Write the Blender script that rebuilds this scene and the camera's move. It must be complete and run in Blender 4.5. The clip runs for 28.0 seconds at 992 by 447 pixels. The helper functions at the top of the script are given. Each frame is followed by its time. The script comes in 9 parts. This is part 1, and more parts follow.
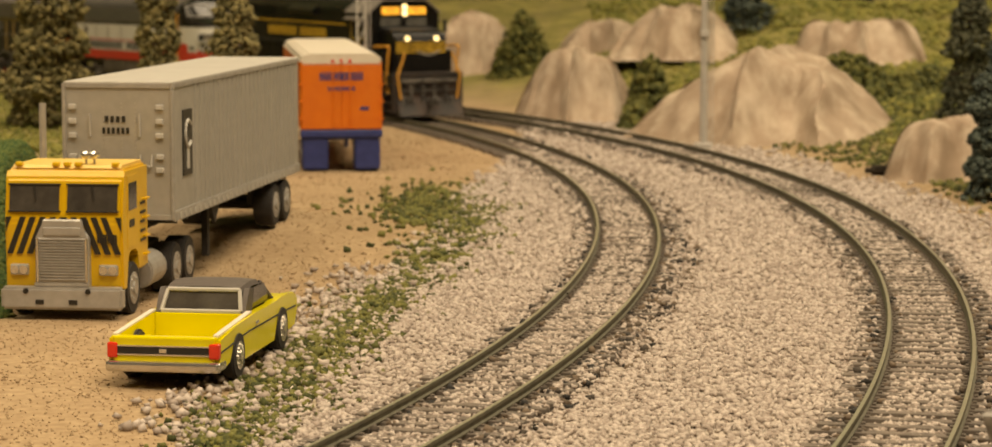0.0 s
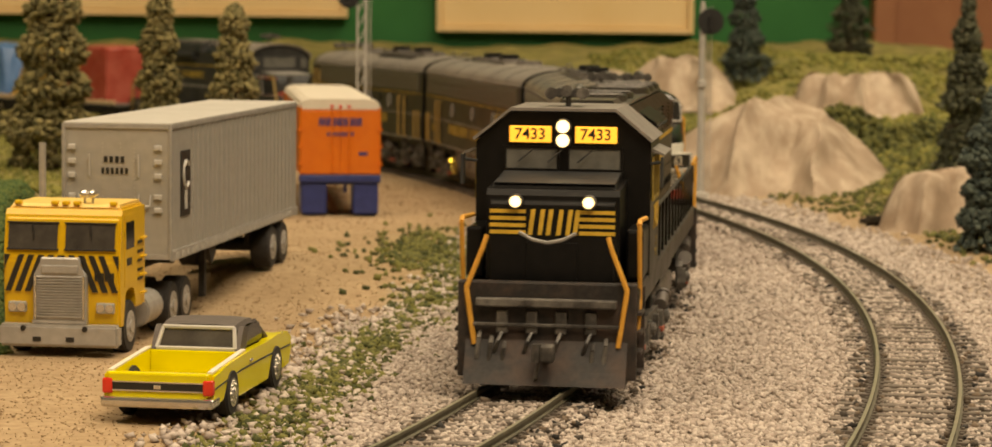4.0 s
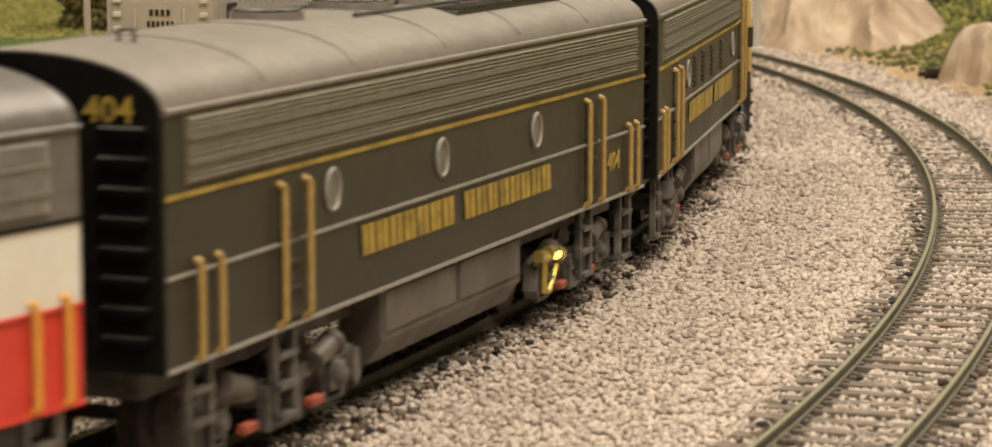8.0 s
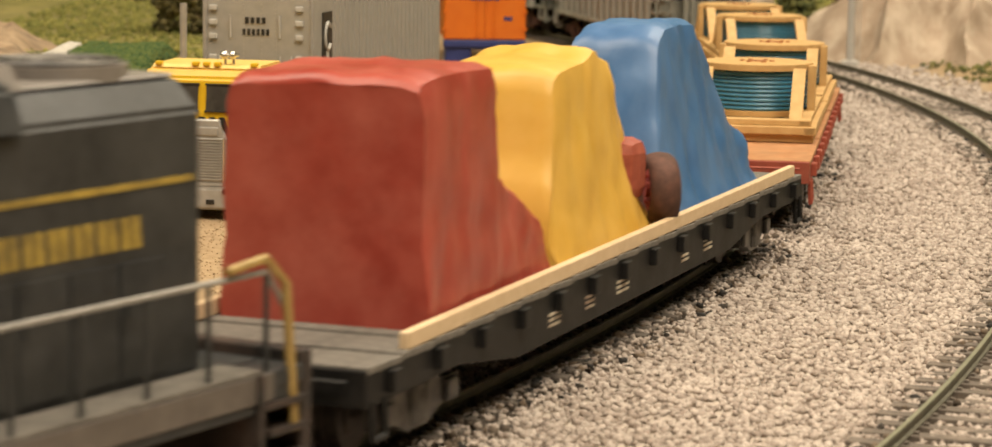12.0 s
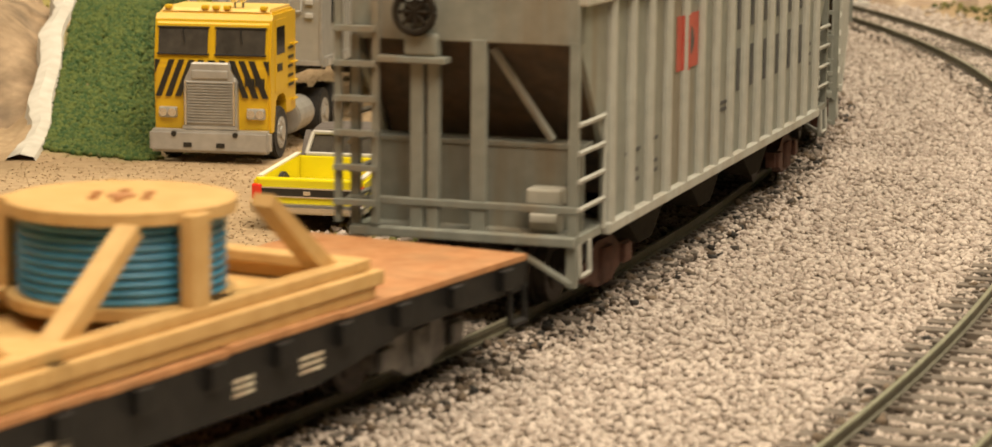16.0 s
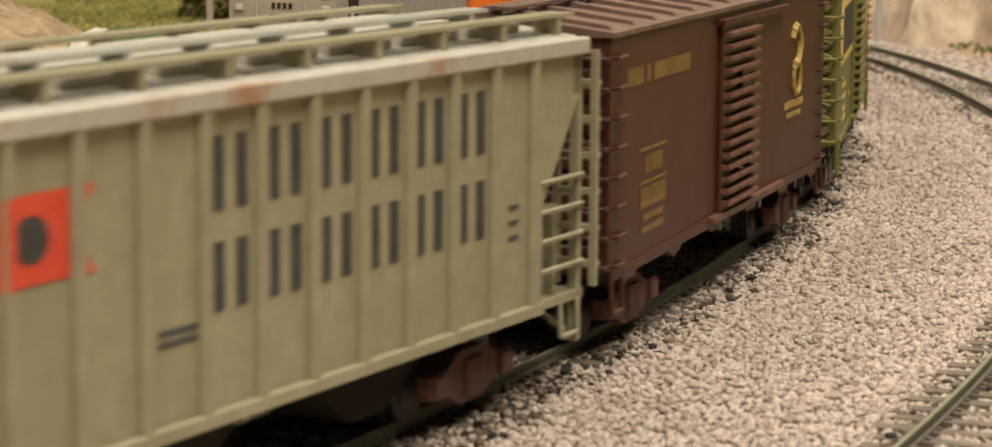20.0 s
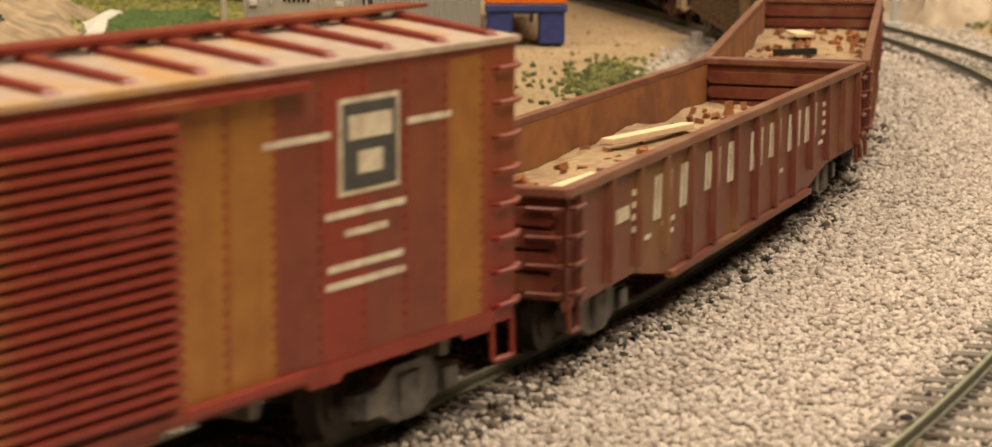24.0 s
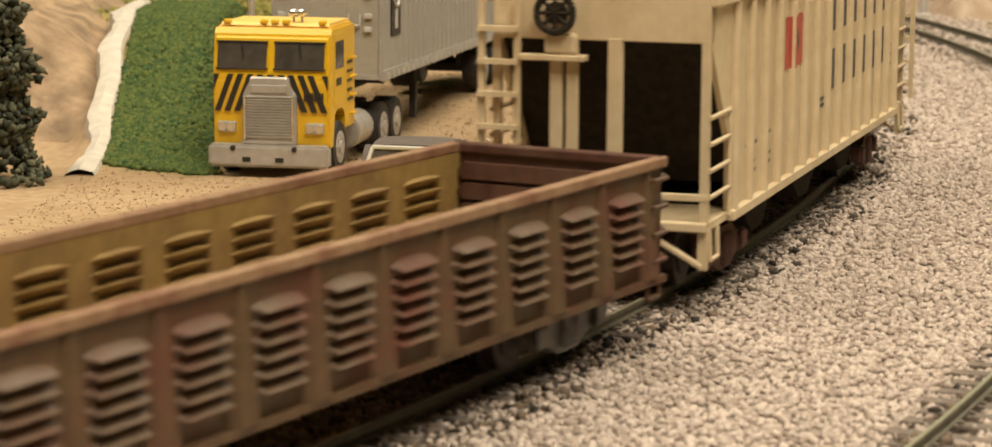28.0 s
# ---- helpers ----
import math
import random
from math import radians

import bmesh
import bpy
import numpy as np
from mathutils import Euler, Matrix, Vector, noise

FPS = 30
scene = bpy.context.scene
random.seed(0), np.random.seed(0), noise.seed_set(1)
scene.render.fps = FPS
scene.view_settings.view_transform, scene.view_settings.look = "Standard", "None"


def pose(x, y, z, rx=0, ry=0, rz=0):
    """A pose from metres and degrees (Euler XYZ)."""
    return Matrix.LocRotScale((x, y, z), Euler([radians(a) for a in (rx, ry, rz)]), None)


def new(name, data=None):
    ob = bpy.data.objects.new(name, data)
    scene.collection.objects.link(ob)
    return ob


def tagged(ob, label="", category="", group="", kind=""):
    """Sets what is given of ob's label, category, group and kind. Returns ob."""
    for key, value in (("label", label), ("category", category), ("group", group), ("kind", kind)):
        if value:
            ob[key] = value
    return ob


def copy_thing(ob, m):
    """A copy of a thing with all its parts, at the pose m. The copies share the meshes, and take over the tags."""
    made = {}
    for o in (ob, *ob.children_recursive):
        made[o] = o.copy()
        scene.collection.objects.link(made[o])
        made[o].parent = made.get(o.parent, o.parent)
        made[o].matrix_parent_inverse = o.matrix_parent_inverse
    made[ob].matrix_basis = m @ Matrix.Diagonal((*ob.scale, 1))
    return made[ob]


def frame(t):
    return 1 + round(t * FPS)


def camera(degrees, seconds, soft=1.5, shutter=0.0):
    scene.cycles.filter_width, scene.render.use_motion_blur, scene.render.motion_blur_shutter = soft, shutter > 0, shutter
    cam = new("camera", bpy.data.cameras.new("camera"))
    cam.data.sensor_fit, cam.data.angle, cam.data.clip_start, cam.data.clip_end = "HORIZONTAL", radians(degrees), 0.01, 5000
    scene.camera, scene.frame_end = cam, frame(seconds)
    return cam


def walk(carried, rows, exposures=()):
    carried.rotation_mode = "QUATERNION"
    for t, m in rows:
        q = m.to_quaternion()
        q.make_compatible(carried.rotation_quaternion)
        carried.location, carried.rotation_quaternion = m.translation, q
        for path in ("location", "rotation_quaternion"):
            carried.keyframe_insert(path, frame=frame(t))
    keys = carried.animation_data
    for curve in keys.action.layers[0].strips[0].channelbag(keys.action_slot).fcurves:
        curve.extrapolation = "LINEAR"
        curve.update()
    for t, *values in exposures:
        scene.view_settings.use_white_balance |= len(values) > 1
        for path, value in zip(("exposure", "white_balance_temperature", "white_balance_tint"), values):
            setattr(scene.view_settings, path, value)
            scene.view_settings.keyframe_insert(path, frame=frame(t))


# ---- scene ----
# A model railway in 1:87 at its true size: two curved tracks, a freight train, a truck stop.
# All numbers of the plan are in millimetres; MM turns them into metres. z = 0 is the top of the rails.
MM = 0.001
cam = camera(22.18, 28.0, soft=1.5, shutter=0.3)
cam.data.dof.use_dof = True
cam.data.dof.focus_distance = 0.46
cam.data.dof.aperture_fstop = 64.0

# seconds, eye (m), yaw, pitch, roll (degrees) of the held camera
PATH = [
    (0, 0.00000, -0.00000, 0.07500, -0.000, -6.165, -0.001),
    (0.5, -0.00043, 0.00058, 0.07458, -0.011, -5.539, 0.290),
    (1, -0.00071, -0.00208, 0.07556, -0.067, -5.391, 0.697),
    (1.5, 0.00002, -0.00430, 0.07512, 0.016, -5.216, 0.788),
    (2, 0.00123, -0.00458, 0.07466, 0.016, -5.071, 0.901),
    (2.5, 0.00110, -0.00401, 0.07486, 0.045, -4.916, 1.037),
    (4.5, 0.00234, -0.00632, 0.07254, 0.055, -5.137, 0.354),
    (5, 0.00483, -0.00283, 0.07051, 0.102, -7.283, 0.002),
    (5.5, 0.00449, -0.00186, 0.07013, 0.222, -8.183, -0.400),
    (6, 0.00423, -0.00225, 0.07116, 0.563, -8.199, -0.354),
    (6.5, 0.00261, -0.00145, 0.07188, 0.731, -7.777, 0.031),
    (7, 0.00381, -0.00127, 0.07149, 0.960, -7.587, -0.025),
    (7.5, 0.00383, -0.00002, 0.07045, 1.176, -7.754, -0.009),
    (8, 0.00354, 0.00072, 0.07054, 1.369, -8.094, 0.093),
    (8.5, 0.00137, 0.00045, 0.07317, 1.706, -7.920, 0.167),
    (9, 0.00139, 0.00150, 0.07315, 1.839, -7.445, 0.424),
    (9.5, 0.00195, 0.00179, 0.07285, 2.152, -7.486, 0.546),
    (10, 0.00102, 0.00163, 0.07302, 2.481, -7.474, 0.800),
    (10.5, 0.00117, 0.00303, 0.07246, 2.805, -7.569, 0.866),
    (11, 0.00169, 0.00159, 0.07248, 3.143, -7.693, 0.847),
    (11.5, 0.00186, 0.00173, 0.07247, 3.225, -7.859, 0.775),
    (12, 0.00194, 0.00259, 0.07191, 3.317, -7.993, 0.795),
    (12.5, 0.00165, 0.00253, 0.07187, 3.242, -8.189, 0.735),
    (13, 0.00143, 0.00312, 0.07197, 3.231, -8.398, 0.772),
    (13.5, 0.00168, 0.00281, 0.07161, 3.307, -8.535, 0.640),
    (15.5, 0.00141, 0.00302, 0.07194, 3.459, -9.158, 0.556),
    (16, 0.00187, 0.00309, 0.07185, 3.545, -9.294, 0.551),
    (16.5, 0.00197, 0.00175, 0.07239, 3.623, -8.892, 0.509),
    (17, 0.00245, 0.00154, 0.07225, 3.404, -8.337, 0.371),
    (17.5, 0.00197, 0.00272, 0.07231, 3.473, -8.212, 0.312),
    (18, 0.00176, 0.00412, 0.07217, 3.702, -8.243, 0.442),
    (18.5, 0.00189, 0.00394, 0.07189, 3.909, -8.272, 0.374),
    (19, 0.00165, 0.00427, 0.07204, 3.957, -8.344, 0.430),
    (19.5, 0.00212, 0.00437, 0.07209, 3.877, -8.416, 0.424),
    (20, 0.00157, 0.00420, 0.07227, 3.927, -8.403, 0.421),
    (20.5, 0.00228, 0.00479, 0.07188, 4.027, -8.440, 0.396),
    (21, 0.00231, 0.00485, 0.07204, 4.033, -8.574, 0.370),
    (21.5, 0.00168, 0.00457, 0.07228, 4.101, -8.606, 0.391),
    (23.5, 0.00264, 0.00495, 0.07158, 4.292, -8.741, 0.202),
    (24, 0.00190, 0.00532, 0.07221, 4.306, -8.837, 0.236),
    (24.5, 0.00217, 0.00544, 0.07187, 4.316, -8.852, 0.235),
    (25, 0.00184, 0.00410, 0.07241, 4.467, -8.876, 0.173),
    (25.5, 0.00162, 0.00474, 0.07207, 4.660, -8.842, 0.214),
    (26, 0.00190, 0.00452, 0.07195, 4.616, -8.873, 0.195),
    (26.5, 0.00147, 0.00498, 0.07243, 4.730, -8.928, 0.177),
    (27, 0.00175, 0.00526, 0.07192, 4.808, -8.921, 0.209),
    (27.5, 0.00148, 0.00517, 0.07219, 4.909, -9.004, 0.272),
    (28, 0.00163, 0.00552, 0.07221, 4.904, -9.051, 0.323),
]
walk(cam, [(t, pose(x, y, z, 90 + pitch, 0, yaw) @ pose(0, 0, 0, 0, 0, roll)) for t, x, y, z, yaw, pitch, roll in PATH],
     exposures=[(0, 0.02, 6950, 8), (4.5, 0.03, 6800, 9), (6, 0.3, 6000, 8), (8, 0.35, 5850, 8), (13, 0.3, 6050, 8), (16, 0.3, 6150, 8), (20, 0.25, 5750, 8), (23.5, 0.32, 6100, 8), (28, 0.3, 6050, 8)])

# ---- light: warm room lamps on the ceiling ----
world = bpy.data.worlds.new("room_air")
scene.world = world
world.use_nodes = True
world.node_tree.nodes["Background"].inputs[0].default_value = (1.0, 0.78, 0.52, 1)
world.node_tree.nodes["Background"].inputs[1].default_value = 0.07
LAMPS = [(0.36, -0.26, 1.20, 0.8, 25.0), (-0.75, 0.35, 1.20, 0.8, 13.0), (0.55, 1.2, 1.20, 0.8, 16.0)]
for x, y, z, size, watts in LAMPS:
    data = bpy.data.lights.new("ceiling_lamp", "AREA")
    data.shape, data.size, data.energy, data.color = "SQUARE", size, watts, (1.0, 0.815, 0.585)
    lamp = new("ceiling_lamp", data)
    lamp.matrix_world = pose(x, y, z)

# ---- the two tracks: circles on the plan ----
C1, R1 = (-1105.0, 735.0), 1142.0
C2, R2 = (-1056.0, 690.0), 1158.5


def on_arc(c, r, s, off=0.0, z=0.0):
    """The place at s mm along a track's circle (0 where it points straight away), off mm to its outer side."""
    a = s / r
    return Vector((c[0] + (r + off) * math.cos(a), c[1] + (r + off) * math.sin(a), z))


# where the train's head is along its track, second by second
HEAD = [(0, 409), (2, 73), (4, -260), (6, -583), (8, -893), (10, -1190), (12, -1476), (14, -1762), (16, -2050), (18, -2343), (20, -2635),
        (22, -2924), (24, -3210), (26, -3500), (28, -3792)]


def head_at(t):
    n = min(int(t // 2), 13)
    p = [HEAD[max(n - 1, 0)][1], HEAD[n][1], HEAD[n + 1][1], HEAD[min(n + 2, 14)][1]]
    if n == 0:
        p[0] = 2 * p[1] - p[2]
    if n == 13:
        p[3] = 2 * p[2] - p[1]
    u = t / 2 - n
    rest = 23.0 * min(1.0, max(0.0, (t - 10.45) / 0.45))
    return rest + p[1] + 0.5 * u * (p[2] - p[0] + u * (2 * p[0] - 5 * p[1] + 4 * p[2] - p[3] + u * (3 * (p[1] - p[2]) + p[3] - p[0])))

# ---- materials ----
def mat(name, a, b=None, grain=1.0, rough=0.6, metal=0.0, bump=0.15, stain=None, stain_mm=12.0, amount=0.5, island=False, streak=1.0, spec=0.5, hard=0.15):
    """A painted or raw surface: two tones mixed by fine grain, stains of a larger scale, a fine relief. Sizes in millimetres."""
    m = bpy.data.materials.new(name)
    m.use_nodes = True
    nt = m.node_tree
    n, l = nt.nodes, nt.links
    out = n["Principled BSDF"]
    out.inputs["Roughness"].default_value, out.inputs["Metallic"].default_value = rough, metal
    out.inputs["Specular IOR Level"].default_value = spec
    b = b or tuple(min(1, c * 1.25) for c in a)
    tc = n.new("ShaderNodeTexCoord")
    fine = n.new("ShaderNodeTexNoise")
    fine.inputs["Scale"].default_value, fine.inputs["Detail"].default_value = 1000 / grain, 5
    l.new(tc.outputs["Object"], fine.inputs["Vector"])
    ramp = n.new("ShaderNodeValToRGB")
    ramp.color_ramp.elements[0].position, ramp.color_ramp.elements[1].position = 0.3, 0.72
    ramp.color_ramp.elements[0].color, ramp.color_ramp.elements[1].color = (*a, 1), (*b, 1)
    if island:
        geo = n.new("ShaderNodeNewGeometry")
        mixv = n.new("ShaderNodeMath")
        mixv.operation = "MULTIPLY_ADD"
        mixv.inputs[1].default_value = 0.35
        l.new(fine.outputs["Fac"], mixv.inputs[0])
        scaled = n.new("ShaderNodeMath")
        scaled.operation = "MULTIPLY"
        scaled.inputs[1].default_value = 0.7
        l.new(geo.outputs["Random Per Island"], scaled.inputs[0])
        l.new(scaled.outputs[0], mixv.inputs[2])
        l.new(mixv.outputs[0], ramp.inputs[0])
    else:
        l.new(fine.outputs["Fac"], ramp.inputs[0])
    colour = ramp.outputs[0]
    if stain:
        place = n.new("ShaderNodeMapping")
        place.inputs["Scale"].default_value = (1, 1, 1 / streak)
        l.new(tc.outputs["Object"], place.inputs["Vector"])
        big = n.new("ShaderNodeTexNoise")
        big.inputs["Scale"].default_value, big.inputs["Detail"].default_value, big.inputs["Roughness"].default_value = 1000 / stain_mm, 6, 0.65
        l.new(place.outputs[0], big.inputs["Vector"])
        mask = n.new("ShaderNodeMapRange")
        mask.inputs["From Min"].default_value, mask.inputs["From Max"].default_value = 0.57 - hard, 0.57 + hard
        mask.inputs["To Max"].default_value = amount
        l.new(big.outputs["Fac"], mask.inputs[0])
        mix = n.new("ShaderNodeMixRGB")
        mix.inputs[2].default_value = (*stain, 1)
        l.new(mask.outputs[0], mix.inputs[0])
        l.new(colour, mix.inputs[1])
        colour = mix.outputs[0]
        worn = n.new("ShaderNodeMath")
        worn.operation = "MULTIPLY_ADD"
        worn.inputs[1].default_value, worn.inputs[2].default_value = 0.3, rough
        l.new(mask.outputs[0], worn.inputs[0])
        l.new(worn.outputs[0], out.inputs["Roughness"])
    l.new(colour, out.inputs["Base Color"])
    if bump:
        bm_ = n.new("ShaderNodeBump")
        bm_.inputs["Strength"].default_value, bm_.inputs["Distance"].default_value = bump, 0.0003
        l.new(fine.outputs["Fac"], bm_.inputs["Height"])
        l.new(bm_.outputs[0], out.inputs["Normal"])
    return m


def glow(name, colour, strength):
    m = bpy.data.materials.new(name)
    m.use_nodes = True
    p = m.node_tree.nodes["Principled BSDF"]
    p.inputs["Base Color"].default_value = (*colour, 1)
    p.inputs["Emission Color"].default_value, p.inputs["Emission Strength"].default_value = (*colour, 1), strength
    return m


def clear(name, tint=(0.9, 0.95, 0.95)):
    m = bpy.data.materials.new(name)
    m.use_nodes = True
    p = m.node_tree.nodes["Principled BSDF"]
    p.inputs["Base Color"].default_value, p.inputs["Roughness"].default_value = (*tint, 1), 0.04
    p.inputs["Transmission Weight"].default_value = 0.85
    return m


M = {
    "loco_black": mat("loco_black", (0.0045, 0.0045, 0.0045), (0.0085, 0.008, 0.0078), 2, 0.33, stain=(0.016, 0.014, 0.012), stain_mm=18, amount=0.35, spec=0.22),
    "loco_grey": mat("loco_grey", (0.020, 0.0215, 0.0235), (0.036, 0.038, 0.040), 2, 0.42, stain=(0.075, 0.073, 0.068), stain_mm=12, amount=0.55, spec=0.35),
    "loco_olive": mat("loco_olive", (0.024, 0.022, 0.016), (0.034, 0.032, 0.023), 2, 0.38, stain=(0.060, 0.054, 0.040), stain_mm=20, amount=0.45, spec=0.4),
    "roof_dust": mat("roof_dust", (0.185, 0.166, 0.15), (0.25, 0.226, 0.206), 2, 0.42, stain=(0.11, 0.098, 0.086), stain_mm=30, amount=0.5),
    "roof_wine": mat("roof_wine", (0.10, 0.092, 0.088), (0.15, 0.138, 0.132), 2, 0.33, stain=(0.075, 0.066, 0.06), stain_mm=26, amount=0.5),
    "roof_dark": mat("roof_dark", (0.028, 0.025, 0.022), (0.05, 0.045, 0.038), 1.5, 0.35, stain=(0.12, 0.10, 0.08), stain_mm=16, amount=0.45),
    "under": mat("under", (0.030, 0.028, 0.027), (0.075, 0.069, 0.063), 1.2, 0.42, 0.15, stain=(0.30, 0.275, 0.24), stain_mm=5, amount=0.65),
    "tank": mat("tank", (0.10, 0.085, 0.075), (0.15, 0.13, 0.112), 1.5, 0.42, stain=(0.05, 0.04, 0.034), stain_mm=12, amount=0.6),
    "pilot": mat("pilot", (0.016, 0.015, 0.015), (0.034, 0.031, 0.029), 1, 0.5, stain=(0.10, 0.065, 0.05), stain_mm=7, amount=0.75, spec=0.3),
    "gold": mat("gold", (0.60, 0.37, 0.030), (0.70, 0.46, 0.055), 2, 0.45, stain=(0.42, 0.26, 0.03), stain_mm=6, amount=0.4),
    "gold_worn": mat("gold_worn", (0.34, 0.235, 0.035), (0.46, 0.33, 0.06), 1.2, 0.5, stain=(0.07, 0.055, 0.03), stain_mm=5, amount=0.7),
    "orange_rail": mat("orange_rail", (0.62, 0.30, 0.035), (0.72, 0.38, 0.06), 2, 0.5),
    "grab_rail": mat("grab_rail", (0.32, 0.21, 0.06), (0.42, 0.29, 0.09), 1.5, 0.5),
    "rail_grey": mat("rail_grey", (0.22, 0.21, 0.19), (0.33, 0.31, 0.28), 2, 0.45),
    "loco_red": mat("loco_red", (0.52, 0.035, 0.022), (0.60, 0.05, 0.03), 3, 0.4, stain=(0.40, 0.10, 0.06), stain_mm=25, amount=0.4),
    "loco_white": mat("loco_white", (0.66, 0.645, 0.585), (0.72, 0.705, 0.65), 3, 0.36, stain=(0.52, 0.485, 0.41), stain_mm=25, amount=0.4),
    "nose_black": mat("nose_black", (0.008, 0.0075, 0.007), (0.016, 0.014, 0.012), 3, 0.2, stain=(0.05, 0.042, 0.034), stain_mm=12, amount=0.5),
    "grille": mat("grille", (0.22, 0.215, 0.20), (0.33, 0.32, 0.30), 1, 0.38, 0.4),
    "grille_olive": mat("grille_olive", (0.16, 0.148, 0.115), (0.25, 0.23, 0.18), 1, 0.5, 0.2),
    "window_dark": mat("window_dark", (0.018, 0.017, 0.015), (0.03, 0.028, 0.024), 6, 0.08, bump=0),
    "window_dust": mat("window_dust", (0.10, 0.10, 0.092), (0.15, 0.148, 0.135), 3, 0.22, bump=0.05),
    # glass tone lightened, with pale blotches, to carry reflections and the cab interior
    "cab_glass": mat("cab_glass", (0.035, 0.032, 0.028), (0.075, 0.066, 0.056), 5, 0.1, bump=0, stain=(0.14, 0.125, 0.105), stain_mm=6, amount=0.35),
    "cab_inside": mat("cab_inside", (0.10, 0.075, 0.05), None, 3, 0.8),
    "brass": mat("brass", (0.55, 0.42, 0.10), (0.66, 0.52, 0.16), 1, 0.3, 0.8),
    "rust_red": mat("rust_red", (0.26, 0.055, 0.03), (0.36, 0.09, 0.05), 1.2, 0.6),
    "wheel": mat("wheel", (0.035, 0.03, 0.027), (0.07, 0.055, 0.045), 1.2, 0.55, 0.4),
    "truck_rust": mat("truck_rust", (0.075, 0.032, 0.022), (0.13, 0.055, 0.036), 1.2, 0.75, stain=(0.03, 0.025, 0.02), stain_mm=6, amount=0.6),
    "bright_wheel": mat("bright_wheel", (0.45, 0.43, 0.40), None, 2, 0.25, 0.9, 0),
    "hop_grey": mat("hop_grey", (0.20, 0.208, 0.182), (0.255, 0.263, 0.23), 2.5, 0.48, stain=(0.20, 0.13, 0.06), stain_mm=13, amount=0.5, streak=12, hard=0.07),
    "hop_tan": mat("hop_tan", (0.27, 0.255, 0.165), (0.33, 0.31, 0.205), 2.5, 0.48, stain=(0.20, 0.165, 0.09), stain_mm=12, amount=0.5, streak=6),
    "hop_rib": mat("hop_rib", (0.37, 0.375, 0.34), (0.44, 0.445, 0.405), 2, 0.45, stain=(0.24, 0.16, 0.09), stain_mm=8, amount=0.5, streak=5),
    "hop_cream": mat("hop_cream", (0.54, 0.44, 0.28), (0.62, 0.52, 0.35), 2.5, 0.45, stain=(0.38, 0.27, 0.14), stain_mm=16, amount=0.5, streak=8, hard=0.1),
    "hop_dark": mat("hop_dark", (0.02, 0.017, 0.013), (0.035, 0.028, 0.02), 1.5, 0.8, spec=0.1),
    "slope_brown": mat("slope_brown", (0.045, 0.034, 0.024), (0.085, 0.064, 0.044), 2, 0.7, stain=(0.16, 0.10, 0.05), stain_mm=10, amount=0.6),
    "rust_edge": mat("rust_edge", (0.36, 0.345, 0.29), (0.44, 0.42, 0.36), 2, 0.55, stain=(0.28, 0.12, 0.03), stain_mm=30, amount=0.8, hard=0.05),
    "letter_black": mat("letter_black", (0.03, 0.03, 0.032), (0.06, 0.06, 0.06), 1.5, 0.55),
    "letter_grey": mat("letter_grey", (0.050, 0.050, 0.054), (0.085, 0.085, 0.088), 1.5, 0.6),
    "letter_white": mat("letter_white", (0.55, 0.50, 0.38), (0.64, 0.58, 0.45), 1, 0.6, stain=(0.24, 0.10, 0.06), stain_mm=3.5, amount=0.7),
    "flag_red": mat("flag_red", (0.55, 0.05, 0.025), (0.62, 0.08, 0.04), 2, 0.5),
    "flag_faded": mat("flag_faded", (0.40, 0.07, 0.05), (0.46, 0.10, 0.07), 2, 0.55),
    "box_brown": mat("box_brown", (0.044, 0.012, 0.008), (0.062, 0.018, 0.011), 3, 0.42, stain=(0.105, 0.050, 0.026), stain_mm=26, amount=0.6, streak=2, spec=0.35),
    "roof_brown": mat("roof_brown", (0.12, 0.068, 0.05), (0.19, 0.125, 0.10), 2, 0.5, stain=(0.075, 0.030, 0.021), stain_mm=12, amount=0.6),
    "roof_pale": mat("roof_pale", (0.30, 0.215, 0.165), (0.42, 0.32, 0.25), 2, 0.5, stain=(0.36, 0.19, 0.05), stain_mm=26, amount=0.8, hard=0.06),
    "box_green": mat("box_green", (0.115, 0.115, 0.022), (0.15, 0.15, 0.035), 3, 0.5, stain=(0.22, 0.17, 0.05), stain_mm=20, amount=0.5, streak=2),
    "box_yellow": mat("box_yellow", (0.60, 0.44, 0.10), (0.68, 0.51, 0.15), 2, 0.5, stain=(0.42, 0.30, 0.08), stain_mm=10, amount=0.4),
    "box_red": mat("box_red", (0.16, 0.016, 0.010), (0.21, 0.026, 0.014), 3, 0.42, stain=(0.25, 0.085, 0.02), stain_mm=24, amount=0.75, streak=4, hard=0.06),
    "box_ochre": mat("box_ochre", (0.22, 0.085, 0.014), (0.30, 0.125, 0.022), 4, 0.45, stain=(0.155, 0.030, 0.015), stain_mm=18, amount=0.7, streak=4, hard=0.1),
    "box_maroon": mat("box_maroon", (0.125, 0.022, 0.014), (0.165, 0.036, 0.021), 3, 0.42, stain=(0.23, 0.075, 0.018), stain_mm=20, amount=0.6, streak=5, hard=0.08),
    "gon_red": mat("gon_red", (0.105, 0.022, 0.013), (0.145, 0.034, 0.019), 2, 0.45, stain=(0.22, 0.115, 0.04), stain_mm=20, amount=0.65, streak=2, hard=0.08),
    "gon_inside": mat("gon_inside", (0.22, 0.075, 0.016), (0.29, 0.11, 0.03), 3, 0.7, stain=(0.11, 0.030, 0.012), stain_mm=20, amount=0.75, hard=0.1),
    "gon_olive": mat("gon_olive", (0.068, 0.038, 0.018), (0.108, 0.066, 0.030), 2, 0.5, stain=(0.105, 0.030, 0.018), stain_mm=16, amount=0.85, hard=0.1),
